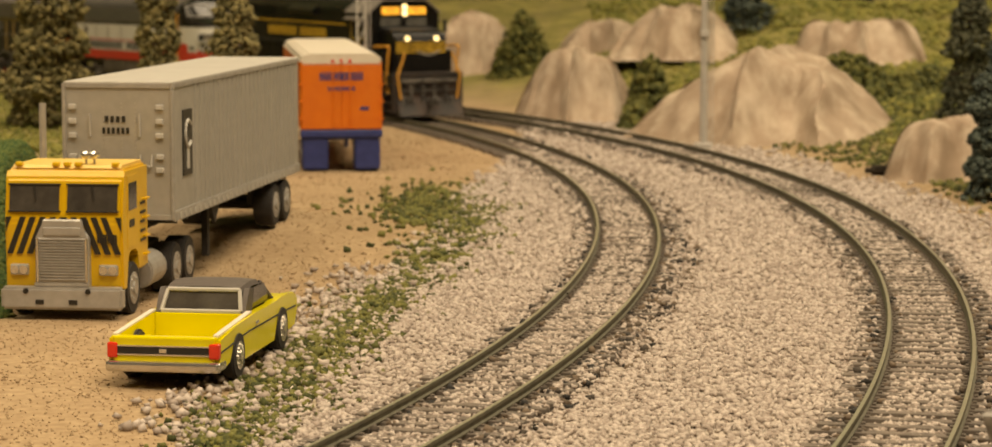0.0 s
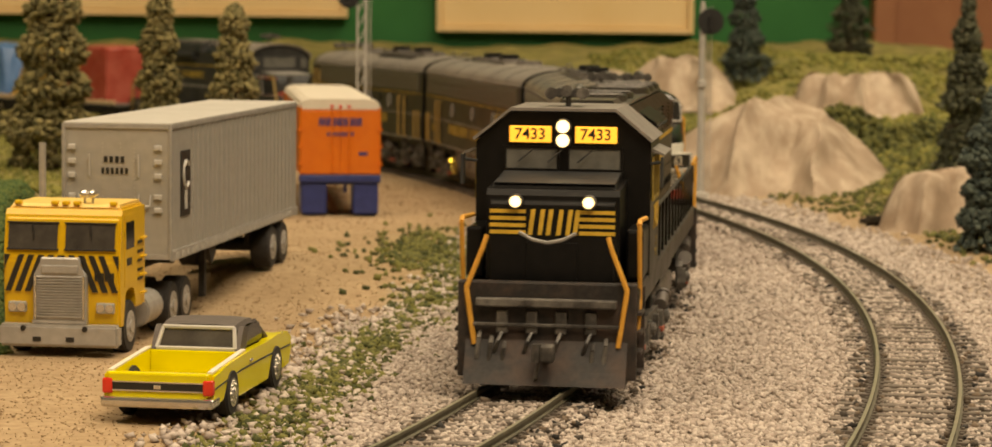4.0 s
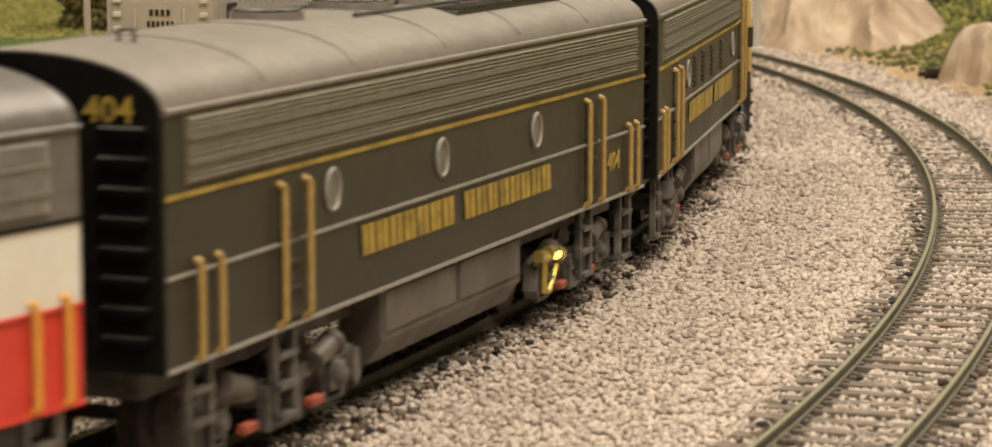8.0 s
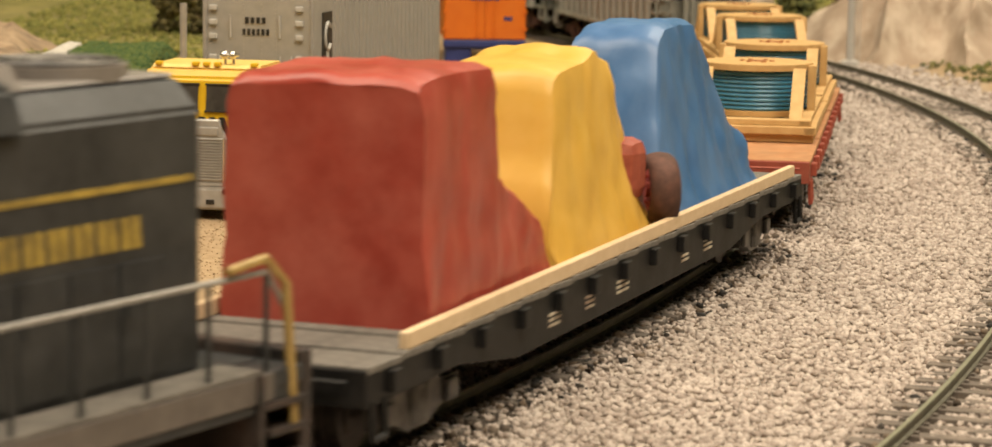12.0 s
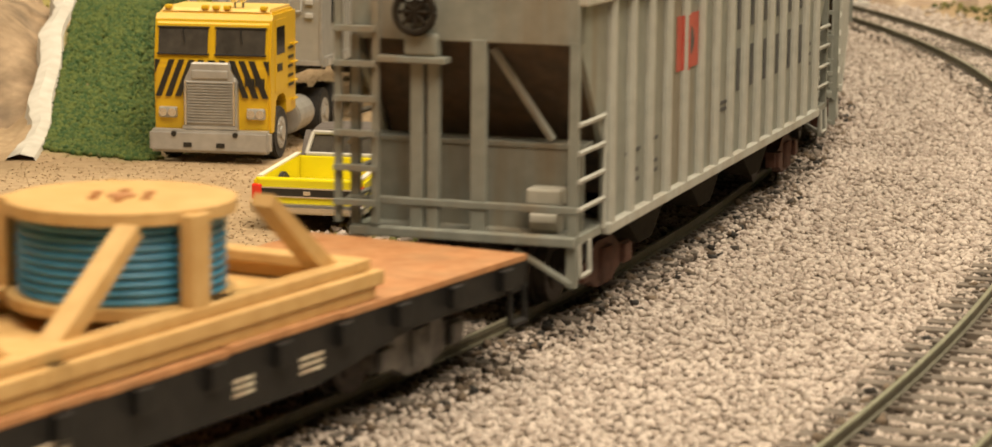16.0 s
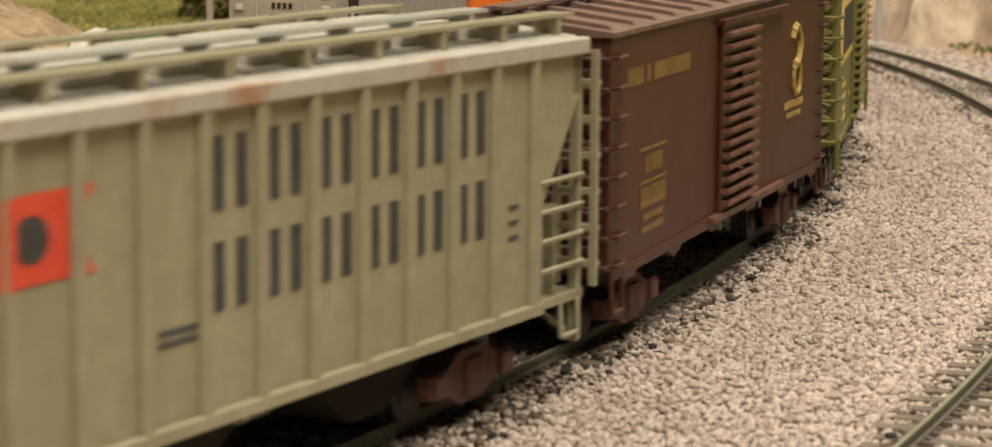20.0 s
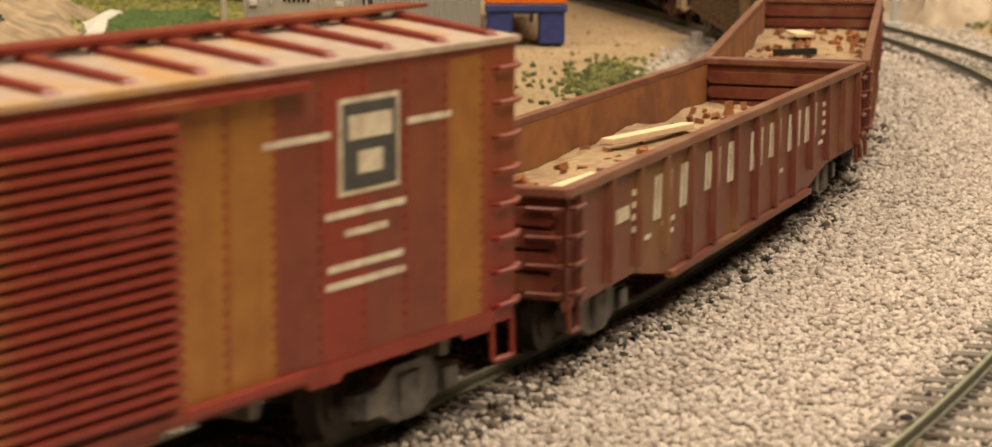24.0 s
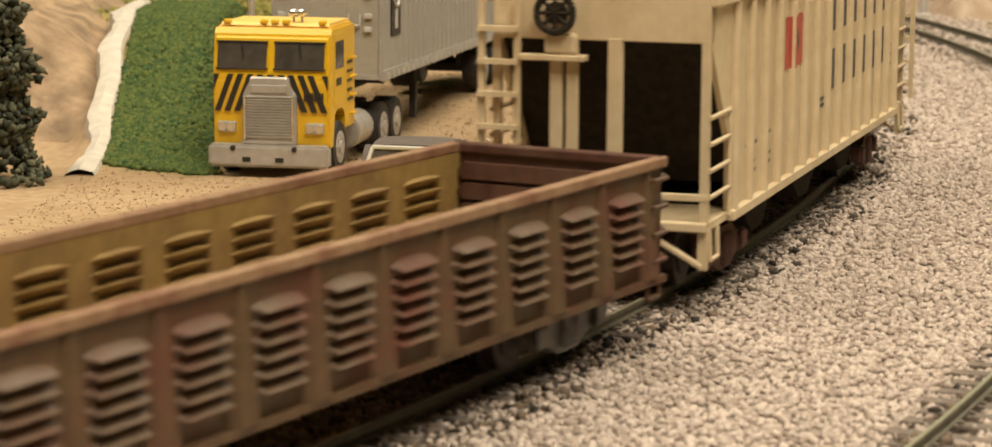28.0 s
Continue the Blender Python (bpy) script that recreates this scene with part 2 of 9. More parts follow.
    "gon_end": mat("gon_end", (0.055, 0.024, 0.017), (0.092, 0.040, 0.027), 2, 0.45, stain=(0.15, 0.10, 0.07), stain_mm=10, amount=0.4, hard=0.1),
    "gon_plate": mat("gon_plate", (0.115, 0.078, 0.028), (0.17, 0.115, 0.042), 2, 0.5, stain=(0.17, 0.062, 0.026), stain_mm=12, amount=0.7, streak=2, hard=0.1),
    "brown_highlight": mat("brown_highlight", (0.115, 0.048, 0.031), (0.165, 0.075, 0.050), 2, 0.45, stain=(0.07, 0.026, 0.017), stain_mm=9, amount=0.5),
    "gold_faded": mat("gold_faded", (0.16, 0.098, 0.018), (0.24, 0.15, 0.028), 1.5, 0.5, stain=(0.09, 0.045, 0.018), stain_mm=6, amount=0.6),
    "gon_olive_in": mat("gon_olive_in", (0.201, 0.131, 0.037), (0.265, 0.179, 0.058), 2, 0.6, stain=(0.110, 0.058, 0.026), stain_mm=9, amount=0.6),
    "gon_rim": mat("gon_rim", (0.20, 0.115, 0.062), (0.29, 0.19, 0.115), 2, 0.5, stain=(0.13, 0.045, 0.025), stain_mm=12, amount=0.75, hard=0.08),
    "gon_rim_red": mat("gon_rim_red", (0.13, 0.040, 0.024), (0.20, 0.075, 0.045), 2, 0.45, stain=(0.27, 0.16, 0.09), stain_mm=10, amount=0.5, hard=0.08),
    "load_dirt": mat("load_dirt", (0.24, 0.15, 0.075), (0.42, 0.30, 0.17), 1.2, 0.95, bump=0.8, stain=(0.12, 0.06, 0.03), stain_mm=8, amount=0.7),
    "flat_black": mat("flat_black", (0.006, 0.006, 0.006), (0.012, 0.0115, 0.011), 1.5, 0.5, stain=(0.036, 0.031, 0.027), stain_mm=9, amount=0.5, spec=0.25),
    "flat_red": mat("flat_red", (0.27, 0.045, 0.025), (0.36, 0.075, 0.04), 2, 0.55, stain=(0.20, 0.09, 0.05), stain_mm=10, amount=0.5),
    "deck_grey": mat("deck_grey", (0.12, 0.11, 0.095), (0.19, 0.172, 0.148), 1.5, 0.8, stain=(0.06, 0.053, 0.045), stain_mm=8, amount=0.6),
    "deck_ruddy": mat("deck_ruddy", (0.13, 0.075, 0.055), (0.22, 0.14, 0.105), 2, 0.6, stain=(0.06, 0.05, 0.045), stain_mm=7, amount=0.6),
    "deck_orange": mat("deck_orange", (0.36, 0.15, 0.05), (0.48, 0.24, 0.10), 2.5, 0.75, stain=(0.30, 0.19, 0.10), stain_mm=9, amount=0.7),
    "timber": mat("timber", (0.50, 0.305, 0.105), (0.62, 0.41, 0.17), 2, 0.6, stain=(0.42, 0.235, 0.075), stain_mm=8, amount=0.5),
    "timber_pale": mat("timber_pale", (0.60, 0.44, 0.26), (0.68, 0.52, 0.33), 1.5, 0.7),
    "cable_blue": mat("cable_blue", (0.035, 0.16, 0.28), (0.06, 0.23, 0.37), 1, 0.35),
    "tarp_red": mat("tarp_red", (0.293, 0.041, 0.027), (0.366, 0.061, 0.041), 4, 0.36, stain=(0.512, 0.146, 0.104), stain_mm=13, amount=0.6, bump=0.3),
    "tarp_yellow": mat("tarp_yellow", (0.60, 0.35, 0.045), (0.68, 0.42, 0.075), 5, 0.42, stain=(0.70, 0.47, 0.13), stain_mm=15, amount=0.4, bump=0.3),
    "tarp_blue": mat("tarp_blue", (0.050, 0.125, 0.29), (0.075, 0.17, 0.37), 5, 0.33, stain=(0.14, 0.25, 0.45), stain_mm=12, amount=0.5, bump=0.3, streak=3),
    "rubber": mat("rubber", (0.018, 0.016, 0.015), (0.035, 0.031, 0.028), 1, 0.75),
    "chrome": mat("chrome", (0.62, 0.60, 0.56), (0.72, 0.70, 0.66), 3, 0.22, 0.9, 0.03),
    "silver": mat("silver", (0.40, 0.385, 0.36), (0.48, 0.465, 0.44), 2, 0.34, 0.35, 0.08, stain=(0.28, 0.265, 0.245), stain_mm=6, amount=0.5),
    "alu": mat("alu", (0.40, 0.385, 0.355), (0.47, 0.455, 0.42), 3, 0.40, 0.3, 0.06, stain=(0.31, 0.295, 0.265), stain_mm=25, amount=0.4),
    "alu_roof": mat("alu_roof", (0.46, 0.44, 0.40), (0.52, 0.50, 0.46), 4, 0.5, 0.0, 0.05, stain=(0.40, 0.38, 0.34), stain_mm=30, amount=0.4),
    "cab_yellow": mat("cab_yellow", (0.66, 0.40, 0.008), (0.71, 0.45, 0.014), 4, 0.3, 0, 0.04),
    "cab_top": mat("cab_top", (0.76, 0.52, 0.12), (0.80, 0.57, 0.17), 4, 0.4, 0, 0.04),
    "car_yellow": mat("car_yellow", (0.70, 0.60, 0.004), (0.74, 0.64, 0.008), 6, 0.14, 0, 0.01),
    "car_top": mat("car_top", (0.085, 0.07, 0.062), (0.11, 0.092, 0.08), 1, 0.7, 0, 0.3),
    "black_paint": mat("black_paint", (0.015, 0.014, 0.013), (0.025, 0.023, 0.02), 2, 0.4),
    "tail_red": mat("tail_red", (0.60, 0.035, 0.015), None, 2, 0.15, 0, 0),
    "trailer_orange": mat("trailer_orange", (0.66, 0.15, 0.008), (0.72, 0.19, 0.014), 4, 0.36, 0, 0.04, stain=(0.56, 0.13, 0.012), stain_mm=14, amount=0.4),
    "trailer_blue": mat("trailer_blue", (0.022, 0.034, 0.15), (0.035, 0.05, 0.20), 3, 0.45),
    "trailer_white": mat("trailer_white", (0.66, 0.60, 0.50), (0.72, 0.66, 0.56), 4, 0.5),
    "rail_top": mat("rail_top", (0.27, 0.255, 0.185), (0.36, 0.34, 0.25), 2, 0.36, 0.4, 0.05),
    "rail_side": mat("rail_side", (0.085, 0.078, 0.052), (0.14, 0.128, 0.088), 2, 0.6, 0.1),
    "tie": mat("tie", (0.060, 0.049, 0.040), (0.135, 0.113, 0.094), 2.5, 0.85, bump=0.5, stain=(0.27, 0.22, 0.175), stain_mm=6, amount=0.6),
    "ballast": mat("ballast", (0.318, 0.262, 0.222), (0.50, 0.432, 0.378), 1.0, 0.85, island=True, bump=0.1),
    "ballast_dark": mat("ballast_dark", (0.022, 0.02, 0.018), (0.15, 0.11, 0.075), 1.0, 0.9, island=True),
    "dirt_grains": mat("dirt_grains", (0.29, 0.20, 0.11), (0.46, 0.335, 0.20), 1.0, 0.95, island=True),
    "flock": mat("flock", (0.040, 0.048, 0.008), (0.155, 0.15, 0.035), 1.0, 0.9, island=True),
    "flock_light": mat("flock_light", (0.105, 0.115, 0.018), (0.25, 0.23, 0.05), 1.0, 0.9, island=True),
    "needles": mat("needles", (0.085, 0.078, 0.028), (0.29, 0.245, 0.10), 1.0, 0.9, island=True),
    "needles_blue": mat("needles_blue", (0.028, 0.042, 0.036), (0.10, 0.125, 0.10), 1.0, 0.9, island=True),
    "needles_dark": mat("needles_dark", (0.026, 0.032, 0.018), (0.12, 0.125, 0.075), 1.0, 0.9, island=True),
    "bark": mat("bark", (0.06, 0.04, 0.025), (0.12, 0.08, 0.05), 1, 0.9, bump=0.6),
    "rock": mat("rock", (0.25, 0.18, 0.12), (0.44, 0.34, 0.25), 16, 0.85, bump=0.5, stain=(0.60, 0.51, 0.40), stain_mm=9, amount=0.7, streak=4, hard=0.12),
    "dead_wood": mat("dead_wood", (0.16, 0.15, 0.135), (0.34, 0.32, 0.29), 1.5, 0.8, bump=0.6, stain=(0.05, 0.042, 0.035), stain_mm=4, amount=0.85, hard=0.06),
    "rock_brown": mat("rock_brown", (0.22, 0.15, 0.085), (0.44, 0.32, 0.20), 6, 0.85, bump=0.8, stain=(0.10, 0.075, 0.052), stain_mm=14, amount=0.8),
    "lawn_green": mat("lawn_green", (0.026, 0.062, 0.010), (0.085, 0.112, 0.018), 1.0, 0.9, island=True),
    "plaster": mat("plaster", (0.44, 0.41, 0.35), (0.56, 0.53, 0.47), 4, 0.9, bump=0.4),
    "wall_green": mat("wall_green", (0.010, 0.115, 0.018), (0.016, 0.14, 0.026), 40, 0.6, bump=0.05),
    "panel_cream": mat("panel_cream", (0.72, 0.52, 0.25), (0.76, 0.57, 0.30), 40, 0.6, bump=0.05),
    "panel_brown": mat("panel_brown", (0.24, 0.095, 0.042), (0.29, 0.125, 0.058), 30, 0.6, bump=0.1),
    "room_wall": mat("room_wall", (0.20, 0.17, 0.13), (0.25, 0.215, 0.165), 60, 0.85, bump=0.1),
    "ceiling_white": mat("ceiling_white", (0.70, 0.66, 0.58), (0.76, 0.72, 0.64), 40, 0.85, bump=0.1),
    "floor_grey": mat("floor_grey", (0.10, 0.09, 0.075), (0.14, 0.125, 0.105), 50, 0.7, bump=0.1),
    "signal_black": mat("signal_black", (0.012, 0.012, 0.012), None, 2, 0.6),
    "signal_grey": mat("signal_grey", (0.42, 0.40, 0.37), (0.52, 0.50, 0.46), 2, 0.5),
    "lamp_white": glow("lamp_white", (1.0, 0.74, 0.34), 2.6),
    "lamp_amber": glow("lamp_amber", (1.0, 0.46, 0.04), 1.1),
    "glow_yellow": glow("glow_yellow", (1.0, 0.66, 0.05), 6.0),
    "glass": clear("glass"),
}


# ---- mesh helpers; all sizes in millimetres ----
def box(bm, x0, x1, y0, y1, z0, z1, r=0.0, turn=None):
    m = Matrix.Translation(((x0 + x1) / 2, (y0 + y1) / 2, (z0 + z1) / 2)) @ (turn or Matrix()) @ Matrix.Diagonal((abs(x1 - x0), abs(y1 - y0), abs(z1 - z0), 1))
    made = bmesh.ops.create_cube(bm, size=1, matrix=m)["verts"]
    if r:
        edges = list({e for v in made for e in v.link_edges})
        bmesh.ops.bevel(bm, geom=edges, offset=r, segments=2, profile=0.5, affect="EDGES")
    return bm


def rod(bm, a, b, r, seg=8, r2=None):
    a, b = Vector(a), Vector(b)
    d = b - a
    m = Matrix.Translation((a + b) / 2) @ d.to_track_quat("Z", "Y").to_matrix().to_4x4()
    bmesh.ops.create_cone(bm, cap_ends=True, segments=seg, radius1=r, radius2=r if r2 is None else r2, depth=d.length, matrix=m)
    return bm


def wire(bm, points, r=0.3, seg=6):
    for a, b in zip(points, points[1:]):
        rod(bm, a, b, r, seg)
    return bm


def prism(bm, profile, y0, y1, axis="y"):
    """A closed outline of (x, z), pushed from y0 to y1; axis x: an outline of (y, z), pushed from x = y0 to y1; axis z: (x, y)."""
    def at(p, d):
        return {"y": (p[0], d, p[1]), "x": (d, p[0], p[1]), "z": (p[0], p[1], d)}[axis]
    a = [bm.verts.new(at(p, y0)) for p in profile]
    b = [bm.verts.new(at(p, y1)) for p in profile]
    k = len(profile)
    for i in range(k):
        bm.faces.new((a[i], a[(i + 1) % k], b[(i + 1) % k], b[i]))
    bm.faces.new(a[::-1])
    bm.faces.new(b)
    return bm


def sheet(bm, rows, closed=False):
    """A skin over rows of points."""
    vs = [[bm.verts.new(p) for p in row] for row in rows]
    for r0, r1 in zip(vs, vs[1:]):
        k = len(r0)
        for i in range(k if closed else k - 1):
            bm.faces.new((r0[i], r0[(i + 1) % k], r1[(i + 1) % k], r1[i]))
    return vs


def shell(bm, outline, y0, y1, t=0.5):
    """An open band of (x, z) points as a plate of thickness t from y0 to y1."""
    n = len(outline)
    inner = []
    for i, (x, z) in enumerate(outline):
        a, b = Vector(outline[max(i - 1, 0)]), Vector(outline[min(i + 1, n - 1)])
        d = (b - a).normalized()
        inner.append((x - d.y * t, z + d.x * t))
    prism(bm, list(outline) + inner[::-1], y0, y1)
    return bm


def part(name, bm, material, parent, label="", smooth=False):
    me = bpy.data.meshes.new(name)
    bmesh.ops.recalc_face_normals(bm, faces=bm.faces)
    bmesh.ops.scale(bm, vec=(MM, MM, MM), verts=bm.verts)
    if smooth:
        for f in bm.faces:
            f.smooth = True
        for e in bm.edges:
            e.smooth = len(e.link_faces) == 2 and e.calc_face_angle(0) < 0.6
    bm.to_mesh(me)
    bm.free()
    me.materials.append(M[material])
    ob = new(name, me)
    if parent:
        ob.parent = parent
    if label:
        ob["label"] = label
    return ob


def B():
    return bmesh.new()


def twin(name, like, parent, m=None):
    """Another part on the same mesh."""
    ob = new(name, like.data)
    ob.parent = parent
    if m is not None:
        ob.matrix_basis = m
    if "label" in like:
        ob["label"] = like["label"]
    return ob


def thing(name, label, category, group=""):
    return tagged(new(name), label, category, group)


def at_mm(x, y, z=0.0, rz=0.0, rx=0.0, ry=0.0):
    return pose(x * MM, y * MM, z * MM, rx, ry, rz)


FONT = {}


def digits(name, text, height, material, parent, m, depth=0.12, slant=0.0):
    """Raised figures with the built-in font, standing in the xz plane of m."""
    key = (text, height, slant)
    if key not in FONT:
        cu = bpy.data.curves.new("figures", "FONT")
        cu.body, cu.size, cu.align_x, cu.align_y, cu.shear = text, height * MM * 1.38, "CENTER", "CENTER", slant
        cu.extrude, cu.resolution_u, cu.offset = depth * MM / 2, 2, 0.012 * height * MM
        tmp = bpy.data.objects.new("figures", cu)
        scene.collection.objects.link(tmp)
        FONT[key] = bpy.data.meshes.new_from_object(tmp.evaluated_get(bpy.context.evaluated_depsgraph_get()))
        bpy.data.objects.remove(tmp)
    me = FONT[key].copy()
    me.materials.clear()
    me.materials.append(M[material])
    ob = new(name, me)
    ob.parent = parent
    ob.matrix_basis = m
    return ob


def side_pose(x, y, z):
    """A frame for figures on a side of a vehicle: x < 0 reads from the outer side of the curve."""
    return at_mm(x, y, z) @ (pose(0, 0, 0, 90, 0, -90) if x < 0 else pose(0, 0, 0, 90, 0, 90))


def bars(bm, x, y0, y1, z0, z1, words, slant=0.0, stroke=0.30, thick=0.10):
    """A painted name as plain upright bars, two for each character, in words of so many characters, from y0 to y1 along a side."""
    total = sum(words) + 0.8 * (len(words) - 1)
    pitch = (y1 - y0) / total
    u = y0
    for w in words:
        for _ in range(w):
            for off in (0.10, 0.56):
                a = u + off * pitch
                b = a + stroke * pitch
                sh = slant * (z1 - z0)
                prism(bm, [(a, z0), (b, z0), (b + sh, z1), (a + sh, z1)], x, x + math.copysign(thick, x), "x")
            u += pitch
        u += 0.8 * pitch
    return bm

# ---- rolling stock: +y is the way it runs, x = 0 the middle, z = 0 the rail top ----
MESH = {}


def once(key, make):
    if key not in MESH:
        MESH[key] = make()
    return MESH[key]


def wheelset_bm(r):
    bm = B()
    rod(bm, (-10, 0, 0), (10, 0, 0), 1.0, 8)
    for s in (-1, 1):
        rod(bm, (s * 7.4, 0, 0), (s * 9.6, 0, 0), r, 20)
        rod(bm, (s * 6.8, 0, 0), (s * 7.6, 0, 0), r + 0.7, 20)
        rod(bm, (s * 9.4, 0, 0), (s * 9.9, 0, 0), r * 0.62, 14)
    return bm


def add_bogie(car, y, axles, base, r, frame_x, material, swivel=0.0, brass=False, loco=False):
    """A bogie: bolster with two side frames and its wheelsets."""
    bm = B()
    box(bm, -frame_x + 0.6, frame_x - 0.6, -2.2, 2.2, r - 1.2, r + 2.6, 0.4)
    rod(bm, (0, 0, r + 2), (0, 0, r + 5), 4, 12)
    bogie = part("bogie", bm, material, car)
    bogie.matrix_basis = at_mm(0, y, 0, swivel)
    half = base / 2
    for s in (-1, 1):
        bm = B()
        xa, xb = s * (frame_x - 0.9), s * (frame_x + 0.9)
        if loco:
            prism(bm, [(-half - 5.5, r + 1.6), (-half - 5.5, r + 3.0), (-half - 2, r + 3.9), (-half + 4, r + 3.9), (-half + 7, r + 2.9), (half - 7, r + 2.9), (half - 4, r + 3.9), (half + 2, r + 3.9),
                       (half + 5.5, r + 3.0), (half + 5.5, r + 1.6), (half - 4, r + 1.5), (half - 8, r + 0.9), (-half + 8, r + 0.9), (-half + 4, r + 1.5)], xa, xb, "x")
            for k in range(axles):
                ya = -half + base * k / (axles - 1)
                for d in (-1, 1):
                    prism(bm, [(ya + d * 1.9, r + 2), (ya + d * 4.0, r + 2), (ya + d * 3.0, r - 2.8), (ya + d * 2.0, r - 2.8)], xa, xb, "x")
                box(bm, xa, xb + s * 0.8, ya - 1.9, ya + 1.9, r - 2.0, r + 1.7, 0.4)
                box(bm, xa + s * 0.3, xb, ya - 3.0, ya + 3.0, r - 3.3, r - 2.7)
            for k in range(axles - 1):
                ya = -half + base * (k + 0.5) / (axles - 1)
                box(bm, xb - s * 0.2, xb + s * 1.1, ya - 3.9, ya + 3.9, r - 3.4, r - 2.5)
                box(bm, xb - s * 0.2, xb + s * 0.9, ya - 2.9, ya + 2.9, r - 2.5, r - 1.8)
                for d in (-1, 1):
                    box(bm, xb - s * 0.2, xb + s * 1.3, ya + d * 3.3, ya + d * 4.5, r - 3.4, r + 2.2, 0.2)
        else:
            prism(bm, [(-half - 2.6, r - 1.3), (-half - 2.6, r + 1.6), (-half + 2.5, r + 1.8), (-3.6, r + 3.6), (3.6, r + 3.6), (half - 2.5, r + 1.8), (half + 2.6, r + 1.6),
                       (half + 2.6, r - 1.3), (half - 2.0, r - 1.4), (3.0, r - 3.4), (-3.0, r - 3.4), (-half + 2.0, r - 1.4)], xa, xb, "x")
            for d in (-1.6, 0, 1.6):
                rod(bm, (xb + s * 0.2, d, r - 2.6), (xb + s * 0.2, d, r + 2.4), 0.7, 8)
            for d in (-half, half):
                box(bm, xb - s * 0.2, xb + s * 0.8, d - 1.7, d + 1.7, r - 1.5, r + 1.5, 0.3)
        frame_ob = part("side_frame", bm, material, bogie)
        if loco:
            for ya, d in ((half, 1), (-half, -1)):
                bm = B()
                rod(bm, (xb + s * 0.5, ya - d * 6.6, r + 3.0), (xb + s * 0.5, ya - d * 1.6, r + 4.4), 1.45, 12)
                rod(bm, (xb + s * 0.5, ya - d * 1.8, r + 4.3), (xb + s * 0.5, ya - d * 1.0, r + 4.6), 1.8, 12)
                part("brake_cylinder", bm, "tank", bogie, "dusty grey brake cylinder", smooth=True)
                bm = B()
                prism(bm, [(ya + d * 4.6, r + 2.6), (ya + d * 5.9, r + 2.6), (ya + d * 6.3, r - 1.0), (ya + d * 5.0, r - 2.4), (ya + d * 4.2, r - 0.6)], xa + s * 0.4, xb + s * 0.8, "x")
                part("brake_hanger", bm, material, bogie)
                bm = B()
                box(bm, xb, xb + s * 1.5, ya - d * 8.6, ya - d * 5.4, r - 2.6, r - 1.3, 0.3)
                part("brake_shoe", bm, "rust_red", bogie, "rusty red brake shoe")
            for k in range(axles):
                ya = -half + base * k / (axles - 1)
                bm = B()
                rod(bm, (xb + s * 0.7, ya, r), (xb + s * 1.6, ya, r), 1.35, 12)
                rod(bm, (xb + s * 1.5, ya, r), (xb + s * 1.9, ya, r), 0.7, 8)
                part("axle_cap", bm, "under", bogie)
        if brass and (brass is True or s > 0):
            bm = B()
            rod(bm, (xb + s * 1.2, half - 5, r + 3.4), (xb + s * 1.2, half + 2, r + 4.4), 1.2, 10)
            rod(bm, (xb + s * 1.2, half + 3, r + 4.0), (xb + s * 1.2, half + 7, r + 4.6), 1.0, 10)
            rod(bm, (xb + s * 1.4, half + 4.4, r - 1.5), (xb + s * 1.4, half + 4.4, r + 4.4), 0.6, 8)
            wire(bm, [(xb + s * 1.5, half - 2, r + 2), (xb + s * 1.5, half + 2, r - 1.5), (xb + s * 1.5, half + 4, r - 1)], 0.5)
            part("sander_pipe", bm, "brass", bogie, "bare yellow brass air pipe", smooth=True)
            # glowing bead: the brass pipe's highlight as emission; on the lead unit a lamp
            bm = B()
            bmesh.ops.create_uvsphere(bm, u_segments=10, v_segments=8, radius=0.75, matrix=Matrix.Translation((xb + s * 2.0, half - 0.4, r + 3.9)) @ Matrix.Diagonal((1, 2.4, 0.8, 1)))
            part("glow_bead", bm, "glow_yellow", bogie, "yellow bead that glows as brass glint, and as lamp on the lead unit")
    first = None
    for k in range(axles):
        ya = -half + base * k / (axles - 1)
        if first is None:
            key = "wheelset%.2f" % r
            if key not in MESH:
                first = part("wheelset", wheelset_bm(r), "wheel", bogie, smooth=True)
                MESH[key] = first
            else:
                first = twin("wheelset", MESH[key], bogie)
            first.matrix_basis = at_mm(0, ya, r)
        else:
            twin("wheelset", first, bogie, at_mm(0, ya, r))
    return bogie


def add_coupler(car, y, d):
    """A knuckle coupler at the end y, which points to d = +1 or -1."""
    bm = B()
    box(bm, -1.3, 1.3, y - 2 * d, y + 5 * d, 6.5, 9.0, 0.3)
    box(bm, -2.2, 0.4, y + 4.5 * d, y + 7.5 * d, 6.2, 9.6, 0.5)
    rod(bm, (1.2, y + 6.0 * d, 6.2), (1.2, y + 6.0 * d, 9.6), 0.9, 8)
    wire(bm, [(0.8, y + 5 * d, 6.4), (1.6, y + 5 * d, 3.0), (1.6, y + 3 * d, 2.4)], 0.35)
    part("coupler", bm, "under", car, "dark metal knuckle coupler")


def ladder(bm, x, y0, y1, z0, z1, n, r=0.3, out=0.8):
    """Rungs that stand off a side, from y0 to y1."""
    s = math.copysign(1, x)
    for k in range(n):
        z = z0 + (z1 - z0) * k / max(n - 1, 1)
        wire(bm, [(x, y0, z), (x + s * out, y0, z), (x + s * out, y1, z), (x, y1, z)], r, 5)


def end_ladder(bm, y, d, x0, x1, z0, z1, n, r=0.3, out=0.8):
    for k in range(n):
        z = z0 + (z1 - z0) * k / max(n - 1, 1)
        wire(bm, [(x0, y, z), (x0, y + d * out, z), (x1, y + d * out, z), (x1, y, z)], r, 5)


